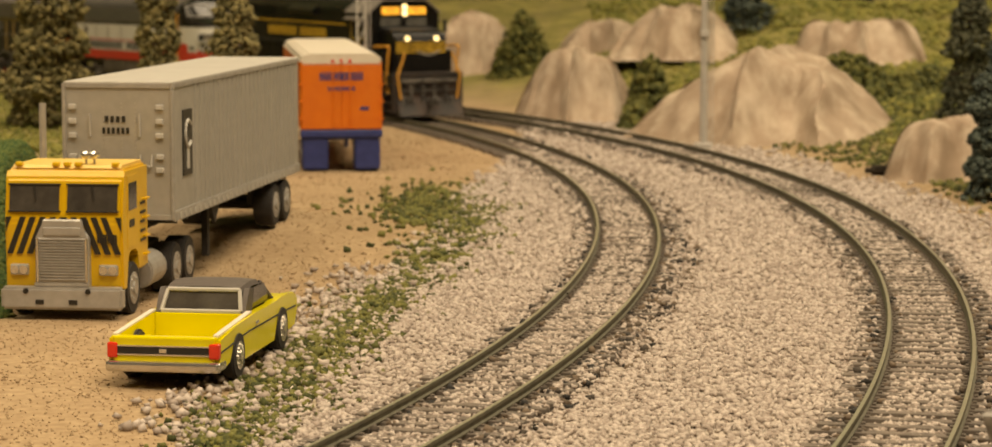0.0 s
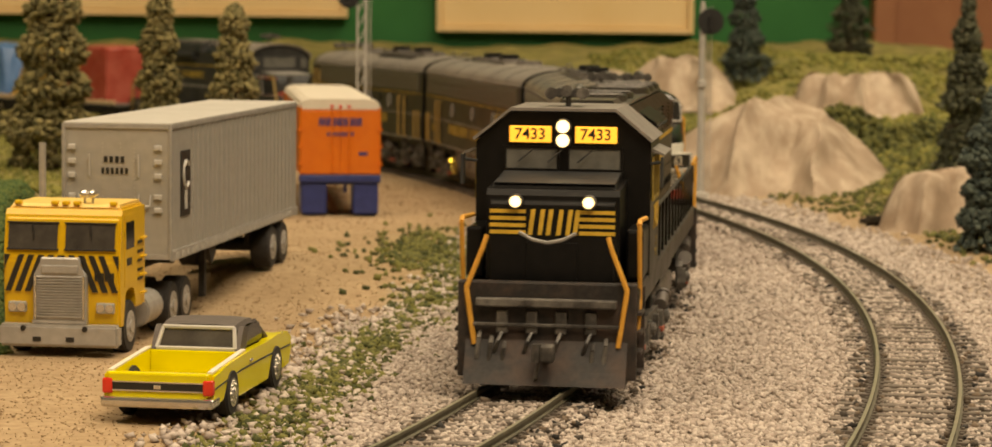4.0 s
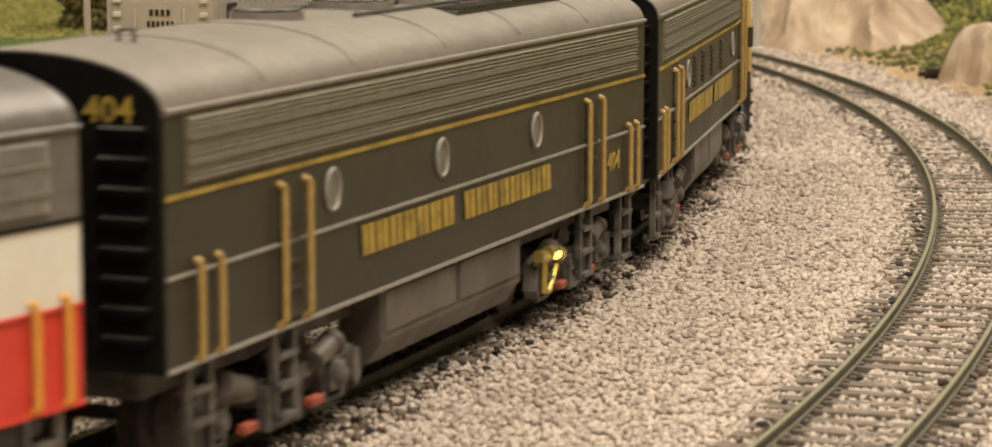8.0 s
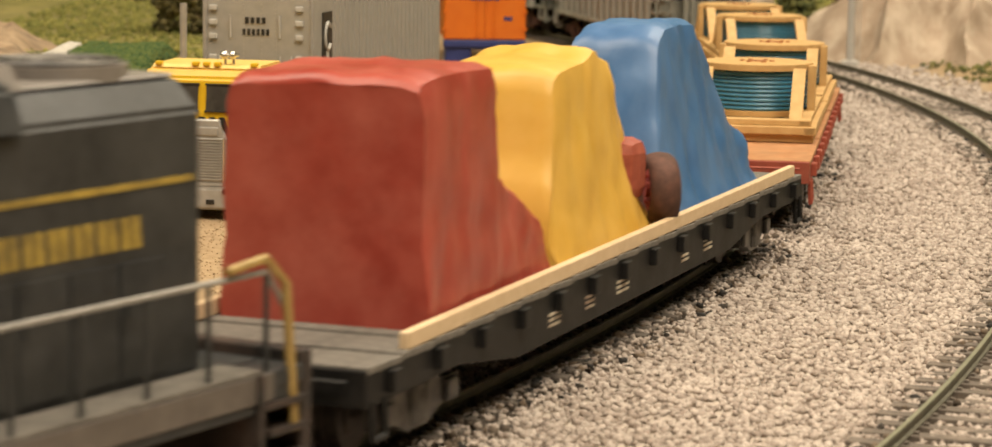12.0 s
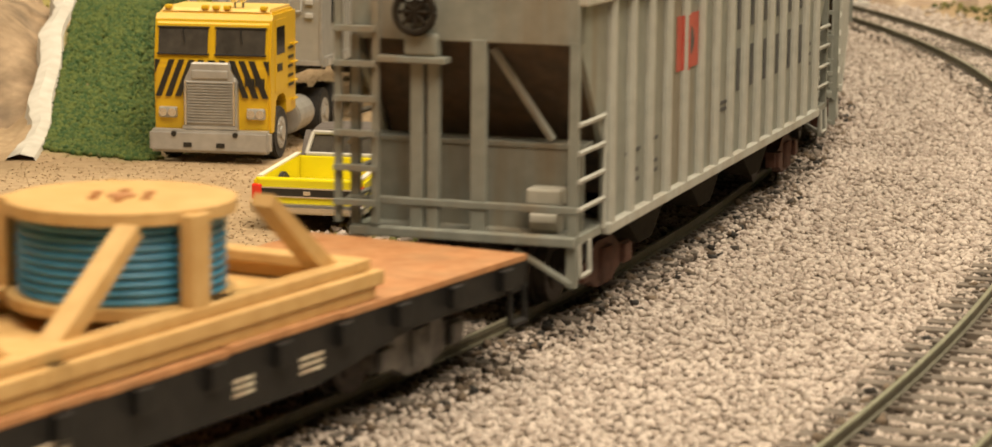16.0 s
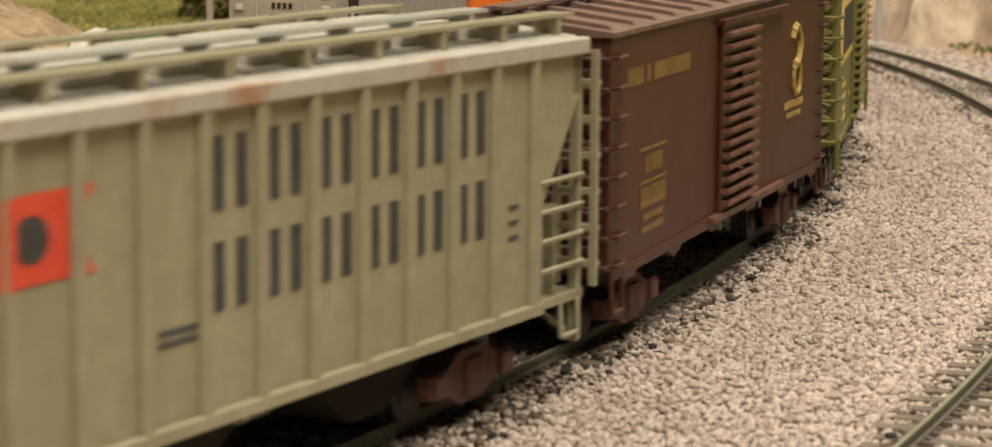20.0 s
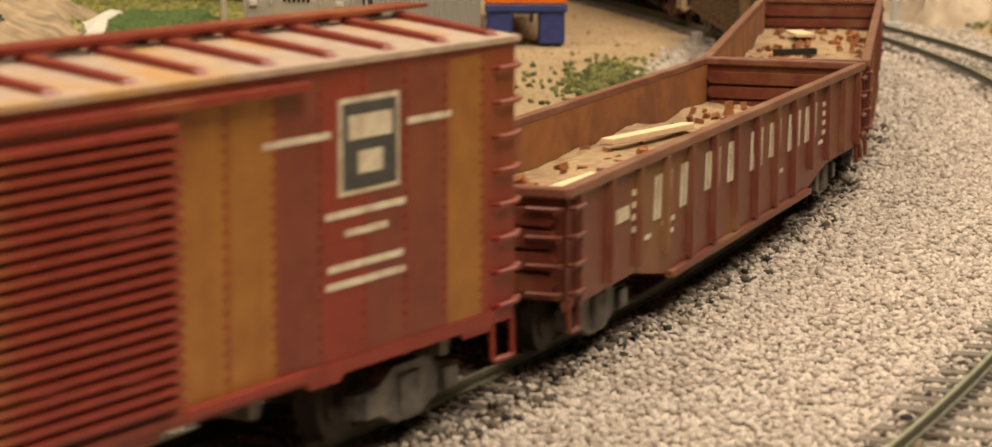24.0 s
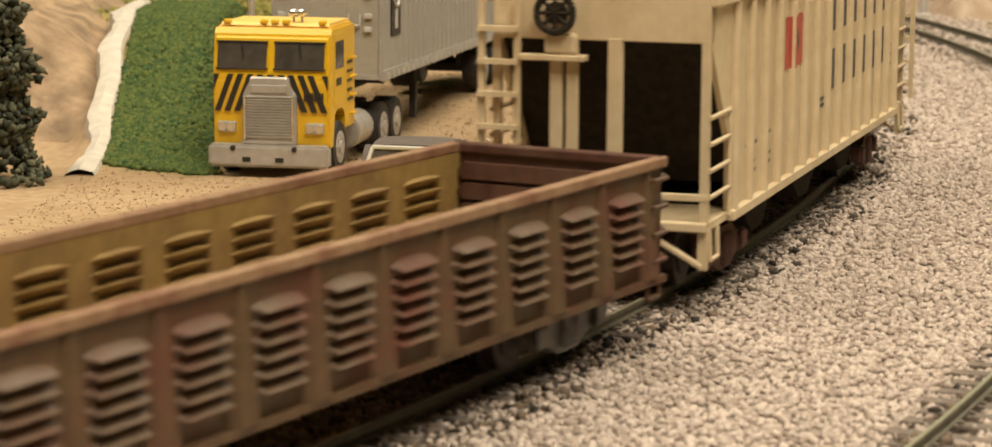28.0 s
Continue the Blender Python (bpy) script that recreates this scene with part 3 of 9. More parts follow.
def horn(car, y, z, x=0.0, material="under"):
    bm = B()
    rod(bm, (x, y, z - 0.5), (x, y, z + 3.0), 0.6, 8)
    box(bm, x - 3.6, x + 3.6, y - 0.7, y + 0.7, z + 2.2, z + 3.4)
    for k, (dx, d) in enumerate(((-3.2, 1), (0, 1), (3.2, 1), (-1.8, -1), (1.8, -1))):
        rod(bm, (x + dx, y, z + 3.0 + 0.5 * (k % 2)), (x + dx, y + d * 4.2, z + 3.0 + 0.5 * (k % 2)), 0.55, 8, 1.25)
        rod(bm, (x + dx, y - d * 0.2, z + 3.0), (x + dx, y - d * 1.2, z + 3.0), 1.0, 8)
    part("horn", bm, material, car, "dark five-chime roof horn")


def fan(car, x, y, z, r, material="roof_dust"):
    bm = B()
    rod(bm, (x, y, z - 0.4), (x, y, z + 1.3), r, 24)
    base = part("roof_fan", bm, material, car, "round roof fan with a slatted top", smooth=True)
    bm = B()
    for k in range(4):
        q = r * (0.3 + 0.2 * k)
        ring = [(x + q * math.cos(a * math.pi / 9), y + q * math.sin(a * math.pi / 9), z + 1.55) for a in range(19)]
        wire(bm, ring, 0.22, 4)
    rod(bm, (x, y, z + 1.2), (x, y, z + 1.8), 0.8, 10)
    part("fan_guard", bm, "under", base)


def stanchions(car, x, ys, z0, z1, material, rail_material, drop_ends=False):
    first = None
    for y in ys:
        if first is None:
            bm = B()
            rod(bm, (0, 0, z0), (0, 0, z1), 0.33, 6)
            first = part("stanchion", bm, material, car)
            first.matrix_basis = at_mm(x, y)
        else:
            twin("stanchion", first, car, at_mm(x, y))
    bm = B()
    wire(bm, [(x, y, z1) for y in ys] + ([(x, ys[-1] - 4, z1 - 5)] if drop_ends else []), 0.36, 6)
    part("handrail", bm, rail_material, car)


def build_hood_loco(name, label, p):
    """A hood unit: frame, cab, short and long hood. p holds its sizes and colours."""
    car = thing(name, label, "locomotive", "locomotives of the freight train")
    half, body, cabw = p["half"], p["body"], 17.6
    front = p.get("front", half)
    deck = p["deck"]
    # frame, walkway and sill
    bm = B()
    box(bm, -17.4, 17.4, -half + 2, front - 2, deck - 2.0, deck, 0.3)
    for s in (-1, 1):
        box(bm, s * 16.2, s * 17.3, -half + 3, front - 3, deck - 4.4, deck - 1.8, 0.2)
    part("frame", bm, body, car)
    bm = B()
    for s in (-1, 1):
        box(bm, s * 11.5, s * 17.5, -half + 10, front - 12, deck + 0.01, deck + 0.45)
    part("walkway", bm, p["walkway"], car)
    # pilots and end steps
    for d in (1, -1):
        end = front if d > 0 else half
        bm = B()
        box(bm, -17.2, 17.2, d * (end - 2.4), d * end, 2.2, deck + 1.5, 0.4)
        if d > 0:
            prism(bm, [(end - 1, 1.4), (end + 4.6, 1.4), (end + 3.0, 4.0), (end, 9.5), (end - 1, 9.5)], -15.5, 15.5, "x")
        part("pilot", bm, "pilot", car, "weathered grey pilot plate")
        for s in (-1, 1):
            bm = B()
            for k in range(4):
                z = 3.0 + (deck - 4) / 4 * k
                box(bm, s * 12.2, s * 18.0, d * (end - 7.2 - 0.9 * k), d * (end - 2.2), z, z + 0.7)
            box(bm, s * 11.6, s * 12.2, d * (end - 10), d * (end - 1), 3, deck)
            box(bm, s * 12.2, s * 18.0, d * (end - 11.2), d * (end - 10.2), 3, deck)
            part("end_steps", bm, "pilot", car, "dark steel end steps")
        bm = B()
        for x, zz in ((-9, 9), (-11.5, 10), (8, 9), (10.5, 10), (12.8, 11)):
            wire(bm, [(x, d * end, zz), (x, d * (end + 1.6), zz - 1.2), (x + 0.4, d * (end + 1.8), zz - 5)], 0.45, 6)
        wire(bm, [(-14, d * (end + 0.9), 12.5), (14, d * (end + 0.9), 12.5)], 0.35, 6)
        part("air_hoses", bm, "under", car)
        bm = B()
        box(bm, -13.5, 13.5, d * (end - 0.4), d * (end + 1.8), deck - 3.2, deck - 1.6, 0.25)
        for x in (-8.5, -2.8, 2.8, 8.5):
            box(bm, x - 1.1, x + 1.1, d * (end - 0.2), d * (end + 0.9), 10.8, 15.2, 0.25)
            wire(bm, [(x, d * (end + 0.6), 11), (x + 0.6, d * (end + 2.2), 9.4), (x + 1.4, d * (end + 1.2), 7.2)], 0.4, 6)
        part("end_gear", bm, "under", car, "greasy grey pipes and brackets")
        add_coupler(car, d * end, d)
    # tank
    t0, t1 = p["tank"]
    bm = B()
    prism(bm, [(-13.5, 12), (-16.2, 10.5), (-16.4, 6.5), (-13, 3.4), (13, 3.4), (16.4, 6.5), (16.2, 10.5), (13.5, 12)], t0, t1)
    bmesh.ops.bevel(bm, geom=bm.edges[:], offset=0.5, segments=1, affect="EDGES")
    part("fuel_tank", bm, "tank", car, "grey-brown weathered fuel tank")
    for s in (-1, 1):
        bm = B()
        box(bm, s * 16.0, s * 16.9, t1 - 5, t1 - 2.4, 6.2, 9.8, 0.2)
        part("filler_box", bm, "rust_red", car)
        bm = B()
        rod(bm, (s * 15.0, t0 + 8, 13.6), (s * 15.0, t1 - 6, 13.6), 1.7, 12)
        part("air_reservoir", bm, body, car, smooth=True)
        bm = B()
        box(bm, s * 13.0, s * 15.6, t1 + 1, t1 + 7, 5, 12.0, 0.5)
        part("equipment_box", bm, body, car)
    # long hood with its chamfered roof
    h0, h1 = p["hood"]
    w, top = p["hood_w"], p["top"]
    bm = B()
    prism(bm, [(-w, deck), (-w, top - 3.4), (-w + 3.4, top), (w - 3.4, top), (w, top - 3.4), (w, deck)], h0, h1)
    bmesh.ops.bevel(bm, geom=[e for e in bm.edges if abs(e.verts[0].co.y - e.verts[1].co.y) > 5], offset=0.5, segments=2, affect="EDGES")
    hood = part("long_hood", bm, body, car)
    bm = B()
    prism(bm, [(-w + 3.1, top + 0.05), (-w + 3.4, top + 0.4), (w - 3.4, top + 0.4), (w - 3.1, top + 0.05)], h0 + 0.6, h1 - 0.4)
    part("hood_roof", bm, p["roof"], car, "dusty hood roof")
    # doors and louvres along the hood
    for s in (-1, 1):
        y = h0 + 6
        while y < h1 - 12:
            bm = B()
            box(bm, s * w, s * (w + 0.25), y, y + 7.4, deck + 1.2, top - 18.8, 0.08)
            box(bm, s * (w + 0.2), s * (w + 0.6), y + 6.2, y + 6.7, deck + 8, deck + 10)
            part("hood_door", bm, body, hood)
            y += 8.0
        bm = B()
        for a, b, z0, z1 in p["louvres"]:
            k = z0
            while k < z1:
                prism(bm, [(s * w, k), (s * (w + 0.55), k), (s * w, k + 0.6)], a, b)
                k += 0.95
        part("louvres", bm, p["louvre_mat"], hood)
        bm = B()
        for a, b, z0, z1 in p["boxes"]:
            prism(bm, [(s * (w - 1), z0), (s * (w + 2.4), z0 + 1.2), (s * (w + 2.6), z1 - 2.6), (s * (w - 2.5), z1 + 0.8), (s * (w - 2.5), z0)], a, b)
        part("radiator_box", bm, body, hood)
        bm = B()
        for a, b, z0, z1 in p["boxes"]:
            prism(bm, [(s * (w + 2.42), z0 + 1.8), (s * (w + 2.8), z0 + 1.8), (s * (w + 2.95), z1 - 3.2), (s * (w + 2.55), z1 - 3.2)], a + 1.2, b - 1.2)
        part("intake_grille", bm, "signal_black", hood, "black intake grille")
    # roof gear
    for y, r in p["fans"]:
        fan(car, 0, y, top + 0.4, r, p["roof"])
    for a, b, ww, hh in p["hatches"]:
        bm = B()
        prism(bm, [(-ww, top), (-ww + 1.5, top + hh), (ww - 1.5, top + hh), (ww, top)], a, b)
        part("roof_hatch", bm, p["hatch_mat"], car)
    horn(car, p["horn"], top + 1.0 + p.get("horn_up", 0))
    # cab
    c0, c1, ct = p["cab"]
    if p["arched"]:
        arch = [(cabw * math.cos(a), 43.0 + (ct - 43.0) * math.sin(a)) for a in np.linspace(0, math.pi, 17)]
        prof = [(cabw, deck)] + arch + [(-cabw, deck)]
        roof_line = arch
    else:
        prof = [(cabw, deck), (cabw, 46.0), (10.4, ct), (-10.4, ct), (-cabw, 46.0), (-cabw, deck)]
        roof_line = prof[1:5]
    bm = B()
    prism(bm, prof, c0, c1)
    cab = part("cab", bm, body, car)
    bm = B()
    shell(bm, [(x * 1.012, z + 0.25) for x, z in roof_line], c0 - 0.8, c1 + 1.6, -0.6)
    part("cab_roof", bm, p["cab_roof"], car, "dusty grey cab roof")
    # windows
    for x0, x1 in p["front_windows"]:
        bm = B()
        box(bm, x0, x1, c1, c1 + 0.25, p["win"][0], p["win"][1], 0.1)
        part("windscreen", bm, p["pane"], cab)
        bm = B()
        for a, b, e, f in ((x0 - .5, x0, p["win"][0] - .5, p["win"][1] + .5), (x1, x1 + .5, p["win"][0] - .5, p["win"][1] + .5),
                           (x0, x1, p["win"][0] - .5, p["win"][0]), (x0, x1, p["win"][1], p["win"][1] + .5)):
            box(bm, a, b, c1, c1 + 0.45, e, f)
        part("window_frame", bm, body, cab)
    for s in (-1, 1):
        bm = B()
        box(bm, s * cabw, s * (cabw + 0.15), c0 + 7.0, c1 - 3.0, 35.0, 43.0, 0.1)
        pane = part("side_window", bm, "window_dark", cab)
        bm = B()
        for k in range(3):
            y = c0 + 7.0 + k * (c1 - c0 - 10) / 2
            box(bm, s * (cabw + 0.1), s * (cabw + 0.5), y - 0.4, y + 0.4, 34.7, 43.3)
        box(bm, s * (cabw + 0.1), s * (cabw + 0.5), c0 + 6.5, c1 - 2.5, 34.3, 35.0)
        part("window_frame", bm, p["sash"], pane)
        bm = B()
        prism(bm, [(s * (cabw - 0.2), 45.0), (s * (cabw + 2.6), 43.8), (s * (cabw + 2.6), 43.3), (s * (cabw - 0.2), 44.4)], c0 + 2.5, c1 - 2.5)
        part("sunshade", bm, p["cab_roof"], cab)
    # short hood
    n1, nz, nw = p["nose"]
    bm = B()
    prism(bm, [(c1 - 0.5, deck), (c1 - 0.5, nz + 1.2), (n1 - 2.5, nz), (n1, nz - 2.8), (n1, deck)], -nw, nw, "x")
    bmesh.ops.bevel(bm, geom=[e for e in bm.edges if e.calc_length() > 6], offset=1.0, segments=3, affect="EDGES")
    nose = part("short_hood", bm, body, car, smooth=True)
    bm = B()
    prism(bm, [(c1 + 0.3, nz + 1.35), (n1 - 3.0, nz + 0.15), (n1 - 3.0, nz + 0.3), (c1 + 0.3, nz + 1.6)], -nw + 1.2, nw - 1.2, "x")
    part("nose_top", bm, p["nose_top"], nose)
    bm = B()
    box(bm, -5, 5, n1, n1 + 0.3, deck + 1, nz - 11, 0.1)
    part("nose_door", bm, body, nose)
    # stripes on the nose
    bm = B()
    for s in (-1, 1):
        for k in range(4):
            z = p["stripe"][0] + k * p["stripe"][1]
            prism(bm, [(s * 5.2 if s > 0 else -nw + 0.8, z), (nw - 0.8 if s > 0 else -5.2, z), (nw - 0.8 if s > 0 else -5.2, z + p["stripe"][2]), (s * 5.2 if s > 0 else -nw + 0.8, z + p["stripe"][2])], n1 + 0.02, n1 + 0.14)
    part("nose_stripes", bm, p["stripe_mat"], nose)
    return car, nose, cab


def build_lead_loco():
    p = dict(deck=19.2, half=98.5, front=116.0, body="loco_black", walkway="roof_dark", tank=(-8, 47), hood=(-88, 63), hood_w=11.0, top=51.0, roof="roof_dark", cab=(63, 89, 52.0), arched=False,
             cab_roof="roof_dust", front_windows=((-11.5, -1.2), (1.2, 11.5)), win=(40.6, 44.7), pane="window_dust", sash="gold_worn", nose=(108, 38.6, 13.0), nose_top="loco_grey",
             stripe=(29.1, 1.35, 0.75), stripe_mat="gold", louvres=((-85, -66, 42.2, 48.2), (-64, -45, 42.2, 48.2)), louvre_mat="loco_black", boxes=((-22, 12, 43.5, 49.0),),
             fans=((-78, 8.0), (-60, 8.0), (-43, 8.0), (-8, 6.5), (10, 6.5)), hatches=((24, 40, 7, 1.6), (-28, -18, 6, 1.4)), hatch_mat="roof_dark", horn=80, horn_up=0.6)
    car, nose, cab = build_hood_loco("diesel_locomotive", "black weathered diesel locomotive with gold stripes and lit headlights", p)
    add_bogie(car, 64, 3, 47, 5.8, 15.0, "under", -3.2, loco=True, brass="lamp side")
    add_bogie(car, -62, 3, 47, 5.8, 15.0, "under", 3.2, loco=True)
    # number boards and lamps
    for s in (-1, 1):
        bm = B()
        box(bm, s * 2.4, s * 10.8, 89, 90.0, 45.9, 49.2, 0.2)
        board = part("number_board", bm, "lamp_amber", cab, "lit amber number board")
        digits("figures", "7433", 2.3, "signal_black", cab, at_mm(s * 6.6, 90.05, 47.55) @ pose(0, 0, 0, 90, 0, 180))
    for z in (46.4, 49.2):
        bm = B()
        rod(bm, (0, 89, z), (0, 90.4, z), 1.6, 16)
        h = part("headlight", bm, "under", cab)
        bm = B()
        rod(bm, (0, 90.3, z), (0, 90.7, z), 1.3, 16)
        part("lens", bm, "lamp_white", h, "lit warm white headlight")
    for s in (-1, 1):
        bm = B()
        rod(bm, (s * 7.1, 107.6, 35.5), (s * 7.1, 109.2, 35.5), 1.4, 16)
        h = part("ditch_light", bm, "under", nose)
        bm = B()
        rod(bm, (s * 7.1, 109.1, 35.5), (s * 7.1, 109.5, 35.5), 1.1, 16)
        part("lens", bm, "lamp_white", h, "lit warm white lamp")
    # the letters on the nose as plain slanted bars
    bm = B()
    for x in (4.4, 2.5, 0.9, -1.1, -2.9, -4.3):
        prism(bm, [(x - 0.5, 29.0), (x + 0.35, 29.0), (x - 0.3, 34.0), (x - 1.15, 34.0)], 108.05, 108.25)
    part("nose_lettering", bm, "gold", nose)
    # side lettering, stripe and road number
    for s in (-1, 1):
        bm = B()
        box(bm, s * 11.02, s * 11.14, -87, 62, 40.0, 40.75)
        part("gold_stripe", bm, "gold", car)
        bm = B()
        bars(bm, s * 11.02, -53.5, 23, 33.5, 37.9, (8, 7) if s > 0 else (7, 8)[::-1], 0.1, 0.34)
        part("side_lettering", bm, "gold", car, "gold painted company name")
        digits("road_number", "7433", 5.2, "gold", cab, side_pose(s * 17.68, 72.5, 30.2), slant=0.15)
        bm = B()
        for y, z in ((69.4, 23.0), (71, 22.0), (72.6, 23.0), (71, 24.2), (71, 25.4)):
            box(bm, s * 17.62, s * 17.72, y - 1.3, y + 1.3, z, z + 0.55)
        part("cab_emblem", bm, "gold_worn", cab)
        stanchions(car, s * 16.8, [60 - 12.0 * k for k in range(13)], 19.2, 31.0, "loco_black", "loco_grey", True)
        # gold grab irons of the front steps
        for y0, sgn in ((112, 1), (-95, -1)):
            bm = B()
            wire(bm, [(s * 17.2, y0 - sgn * 17, 31.6), (s * 17.2, y0 - sgn * 1.5, 32.4), (s * 17.2, y0 - sgn * 0.5, 31.6), (s * 17.2, y0 - sgn * 4, 17), (s * 17.0, y0 - sgn * 2.5, 11.4), (s * 16.0, y0 - sgn * 1.5, 11.0)], 0.5, 6)
            part("grab_iron", bm, "orange_rail", car, "orange painted step grab iron")
            bm = B()
            wire(bm, [(s * 11.6, y0 + sgn * 4.2, 29.6), (s * 12.4, y0 + sgn * 4.6, 27), (s * 15.4, y0 + sgn * 4.8, 19.4), (s * 13.8, y0 + sgn * 4.8, 8.6)], 0.5, 6)
            part("grab_iron", bm, "orange_rail", car, "orange painted step grab iron")
        bm = B()
        box(bm, s * 14.0, s * 17.4, 89, 104, 20.2, 30.0, 0.6)
        part("step_box", bm, "loco_black", car)
    bm = B()
    wire(bm, [(-5.5, 116, 30.2), (-3, 116.4, 28.9), (0, 116.6, 28.3), (3, 116.4, 28.9), (5.5, 116, 30.2)], 0.35, 6)
    part("safety_chain", bm, "rail_grey", car)
    bm = B()
    for x in (-6, 0, 6):
        wire(bm, [(x, 90.2, 44.6), (x + 3, 90.4, 42)], 0.2, 5)
    wire(bm, [(17.5, 89, 42), (20.0, 91, 42.5), (20.0, 91, 38)], 0.3)
    wire(bm, [(-17.5, 89, 42), (-20.0, 91, 42.5), (-20.0, 91, 38)], 0.3)
    box(bm, -20.3, -19.7, 89.6, 92.4, 37.5, 43.5)
    box(bm, 19.7, 20.3, 89.6, 92.4, 37.5, 43.5)
    part("mirrors", bm, "loco_grey", cab)
    return car


def build_road_switcher():
    p = dict(deck=16.4, half=96.0, front=93.0, body="loco_grey", walkway="deck_grey", tank=(-22, 26), hood=(-83, 28), hood_w=11.0, top=49.0, roof="roof_dust", cab=(28, 53.5, 50.4), arched=True,
             cab_roof="roof_dust", front_windows=((-9.2, 9.2), (-16.2, -12.2), (12.2, 16.2)), win=(38.8, 44.2), pane="window_dust", sash="loco_grey", nose=(74, 35.4, 11.6), nose_top="rail_grey",
             stripe=(22.7, 1.2, 0.7), stripe_mat="flag_red", louvres=((10, 14.5, 24.6, 29.0), (10, 14.5, 29.8, 34.2)), louvre_mat="rail_grey", boxes=((-46, -22, 40.5, 46.5),),
             fans=((-72, 8.0), (-8, 7.0), (12, 6.0)), hatches=((-58, -24, 8, 2.6), (-1, 4, 7.5, 1.4)), hatch_mat="roof_dust", horn=42, horn_up=1.8)
    car, nose, cab = build_hood_loco("diesel_locomotive", "faded dark grey road switcher with gold stripes and red nose bars", p)
    add_bogie(car, 46, 2, 31, 5.8, 15.0, "under", -3.0, loco=True)
    add_bogie(car, -52, 2, 31, 5.8, 15.0, "under", 3.0, loco=True)
    horn(car, -2, 50.5, 2)
    digits("road_number", "40", 3.2, "loco_white", nose, at_mm(-2.6, 74.2, 29.2) @ pose(0, 0, 0, 90, 0, 180))
    bm = B()
    for k in range(4):
        box(bm, 11.7, 11.82, 54, 73, 33.6, 34.3)
    box(bm, -11.82, -11.7, 54, 73, 33.6, 34.3)
    part("red_trim", bm, "flag_red", nose)
    for z in (30.6, 33.6):
        bm = B()
        rod(bm, (4.6, 73.5, z), (4.6, 75.2, z), 1.5, 14)
        part("headlight", bm, "under", nose)
    for s in (-1, 1):
        bm = B()
        box(bm, s * 11.02, s * 11.14, -82, 28, 37.9, 38.6)
        box(bm, s * 17.62, s * 17.72, 28.6, 53, 32.2, 32.9)
        box(bm, s * 17.62, s * 17.72, 28.6, 53, 24.5, 25.2)
        part("gold_stripe", bm, "gold_worn", car)
        bm = B()
        bars(bm, s * 11.02, -73.5, -13, 31.6, 35.0, (8, 7), 0.1, 0.34)
        part("side_lettering", bm, "gold_worn", car, "worn gold painted company name")
        digits("road_number", "40", 4.4, "gold_worn", cab, side_pose(s * 17.68, 41, 28.9))
        stanchions(car, s * 16.8, [6 - 10.4 * k for k in range(10)], 16.4, 27.6, "loco_grey", "rail_grey", True)
        bm = B()
        for k in range(3):
            yy = 34 + 12.4 * k
            for q in range(8):
                prism(bm, [(s * 17.5, 17.6 + q * 0.8), (s * 17.95, 17.6 + q * 0.8), (s * 17.5, 18.15 + q * 0.8)], yy, yy + 4.8)
        part("battery_vents", bm, "rail_grey", car)
        bm = B()
        box(bm, s * 11.8, s * 17.5, 17, 28, 15.4, 25.2, 0.4)
        box(bm, s * 11.8, s * 17.5, 28.2, 82, 15.0, 25.2, 0.4)
        part("battery_box", bm, "loco_grey", car)
        bm = B()
        wire(bm, [(s * 17.4, 76, 35.0), (s * 17.4, 80.5, 34.7), (s * 17.6, 84.0, 26), (s * 17.4, 87.0, 14), (s * 17.4, 88, 8)], 0.55, 6)
        part("grab_iron", bm, "grab_rail", car, "dull yellow step grab iron")
        bm = B()
        wire(bm, [(s * 9.0, 88, 27), (s * 10.0, 89.6, 20), (s * 10.6, 90.0, 10), (s * 10.4, 90, 7)], 0.55, 6)
        part("grab_iron", bm, "grab_rail", car, "dull yellow step grab iron")
        bm = B()
        wire(bm, [(s * 17.2, -80, 28.6), (s * 17.2, -87, 29.2), (s * 17.4, -90.5, 26), (s * 17.2, -92.4, 9)], 0.55, 6)
        part("grab_iron", bm, "grab_rail", car, "dull yellow step grab iron")
        bm = B()
        wire(bm, [(s * 17.2, 54, 35.0), (s * 17.2, 77, 35.0)], 0.4, 6)
        for y in (58, 68):
            rod(bm, (s * 17.2, y, 25), (s * 17.2, y, 34.9), 0.3, 6)
        part("side_rail", bm, "rail_grey", car)
    for s in (-1, 1):
        bm = B()
        box(bm, s * 16.9, s * 17.65, -88, 16.5, 13.2, 16.3, 0.15)
        part("sill_plate", bm, "tank", car, "pale worn sill plate")
        bm = B()
        box(bm, s * 11.9, s * 17.4, 55, 81.6, 25.2, 25.6)
        part("front_deck", bm, "deck_ruddy", car, "ruddy worn deck plate")
    bm = B()
    box(bm, -11.4, 11.4, 75, 90, 16.4, 16.9, 0.1)
    part("front_deck", bm, "deck_ruddy", car, "ruddy worn deck plate")
    bm = B()
    prism(bm, [(-12.2, 44.8), (-10.4, 49.6), (-7.2, 51.0), (7.2, 51.0), (10.4, 49.6), (12.2, 44.8)], -54, -16)
    bmesh.ops.bevel(bm, geom=[e for e in bm.edges if e.calc_length() > 20], offset=0.6, segments=2, affect="EDGES")
    part("roof_blister", bm, "loco_grey", car, "dusty raised roof blister")
    bm = B()
    wire(bm, [(-9, 88, 27), (-5, 88.4, 26.2), (5, 88.4, 26.2), (9, 88, 27)], 0.45, 6)
    part("front_rail", bm, "grab_rail", car)
    bm = B()
    for x in (-8, -2.6, 2.6, 8):
        box(bm, x - 1.2, x + 1.2, 89, 90.4, 6, 13, 0.2)
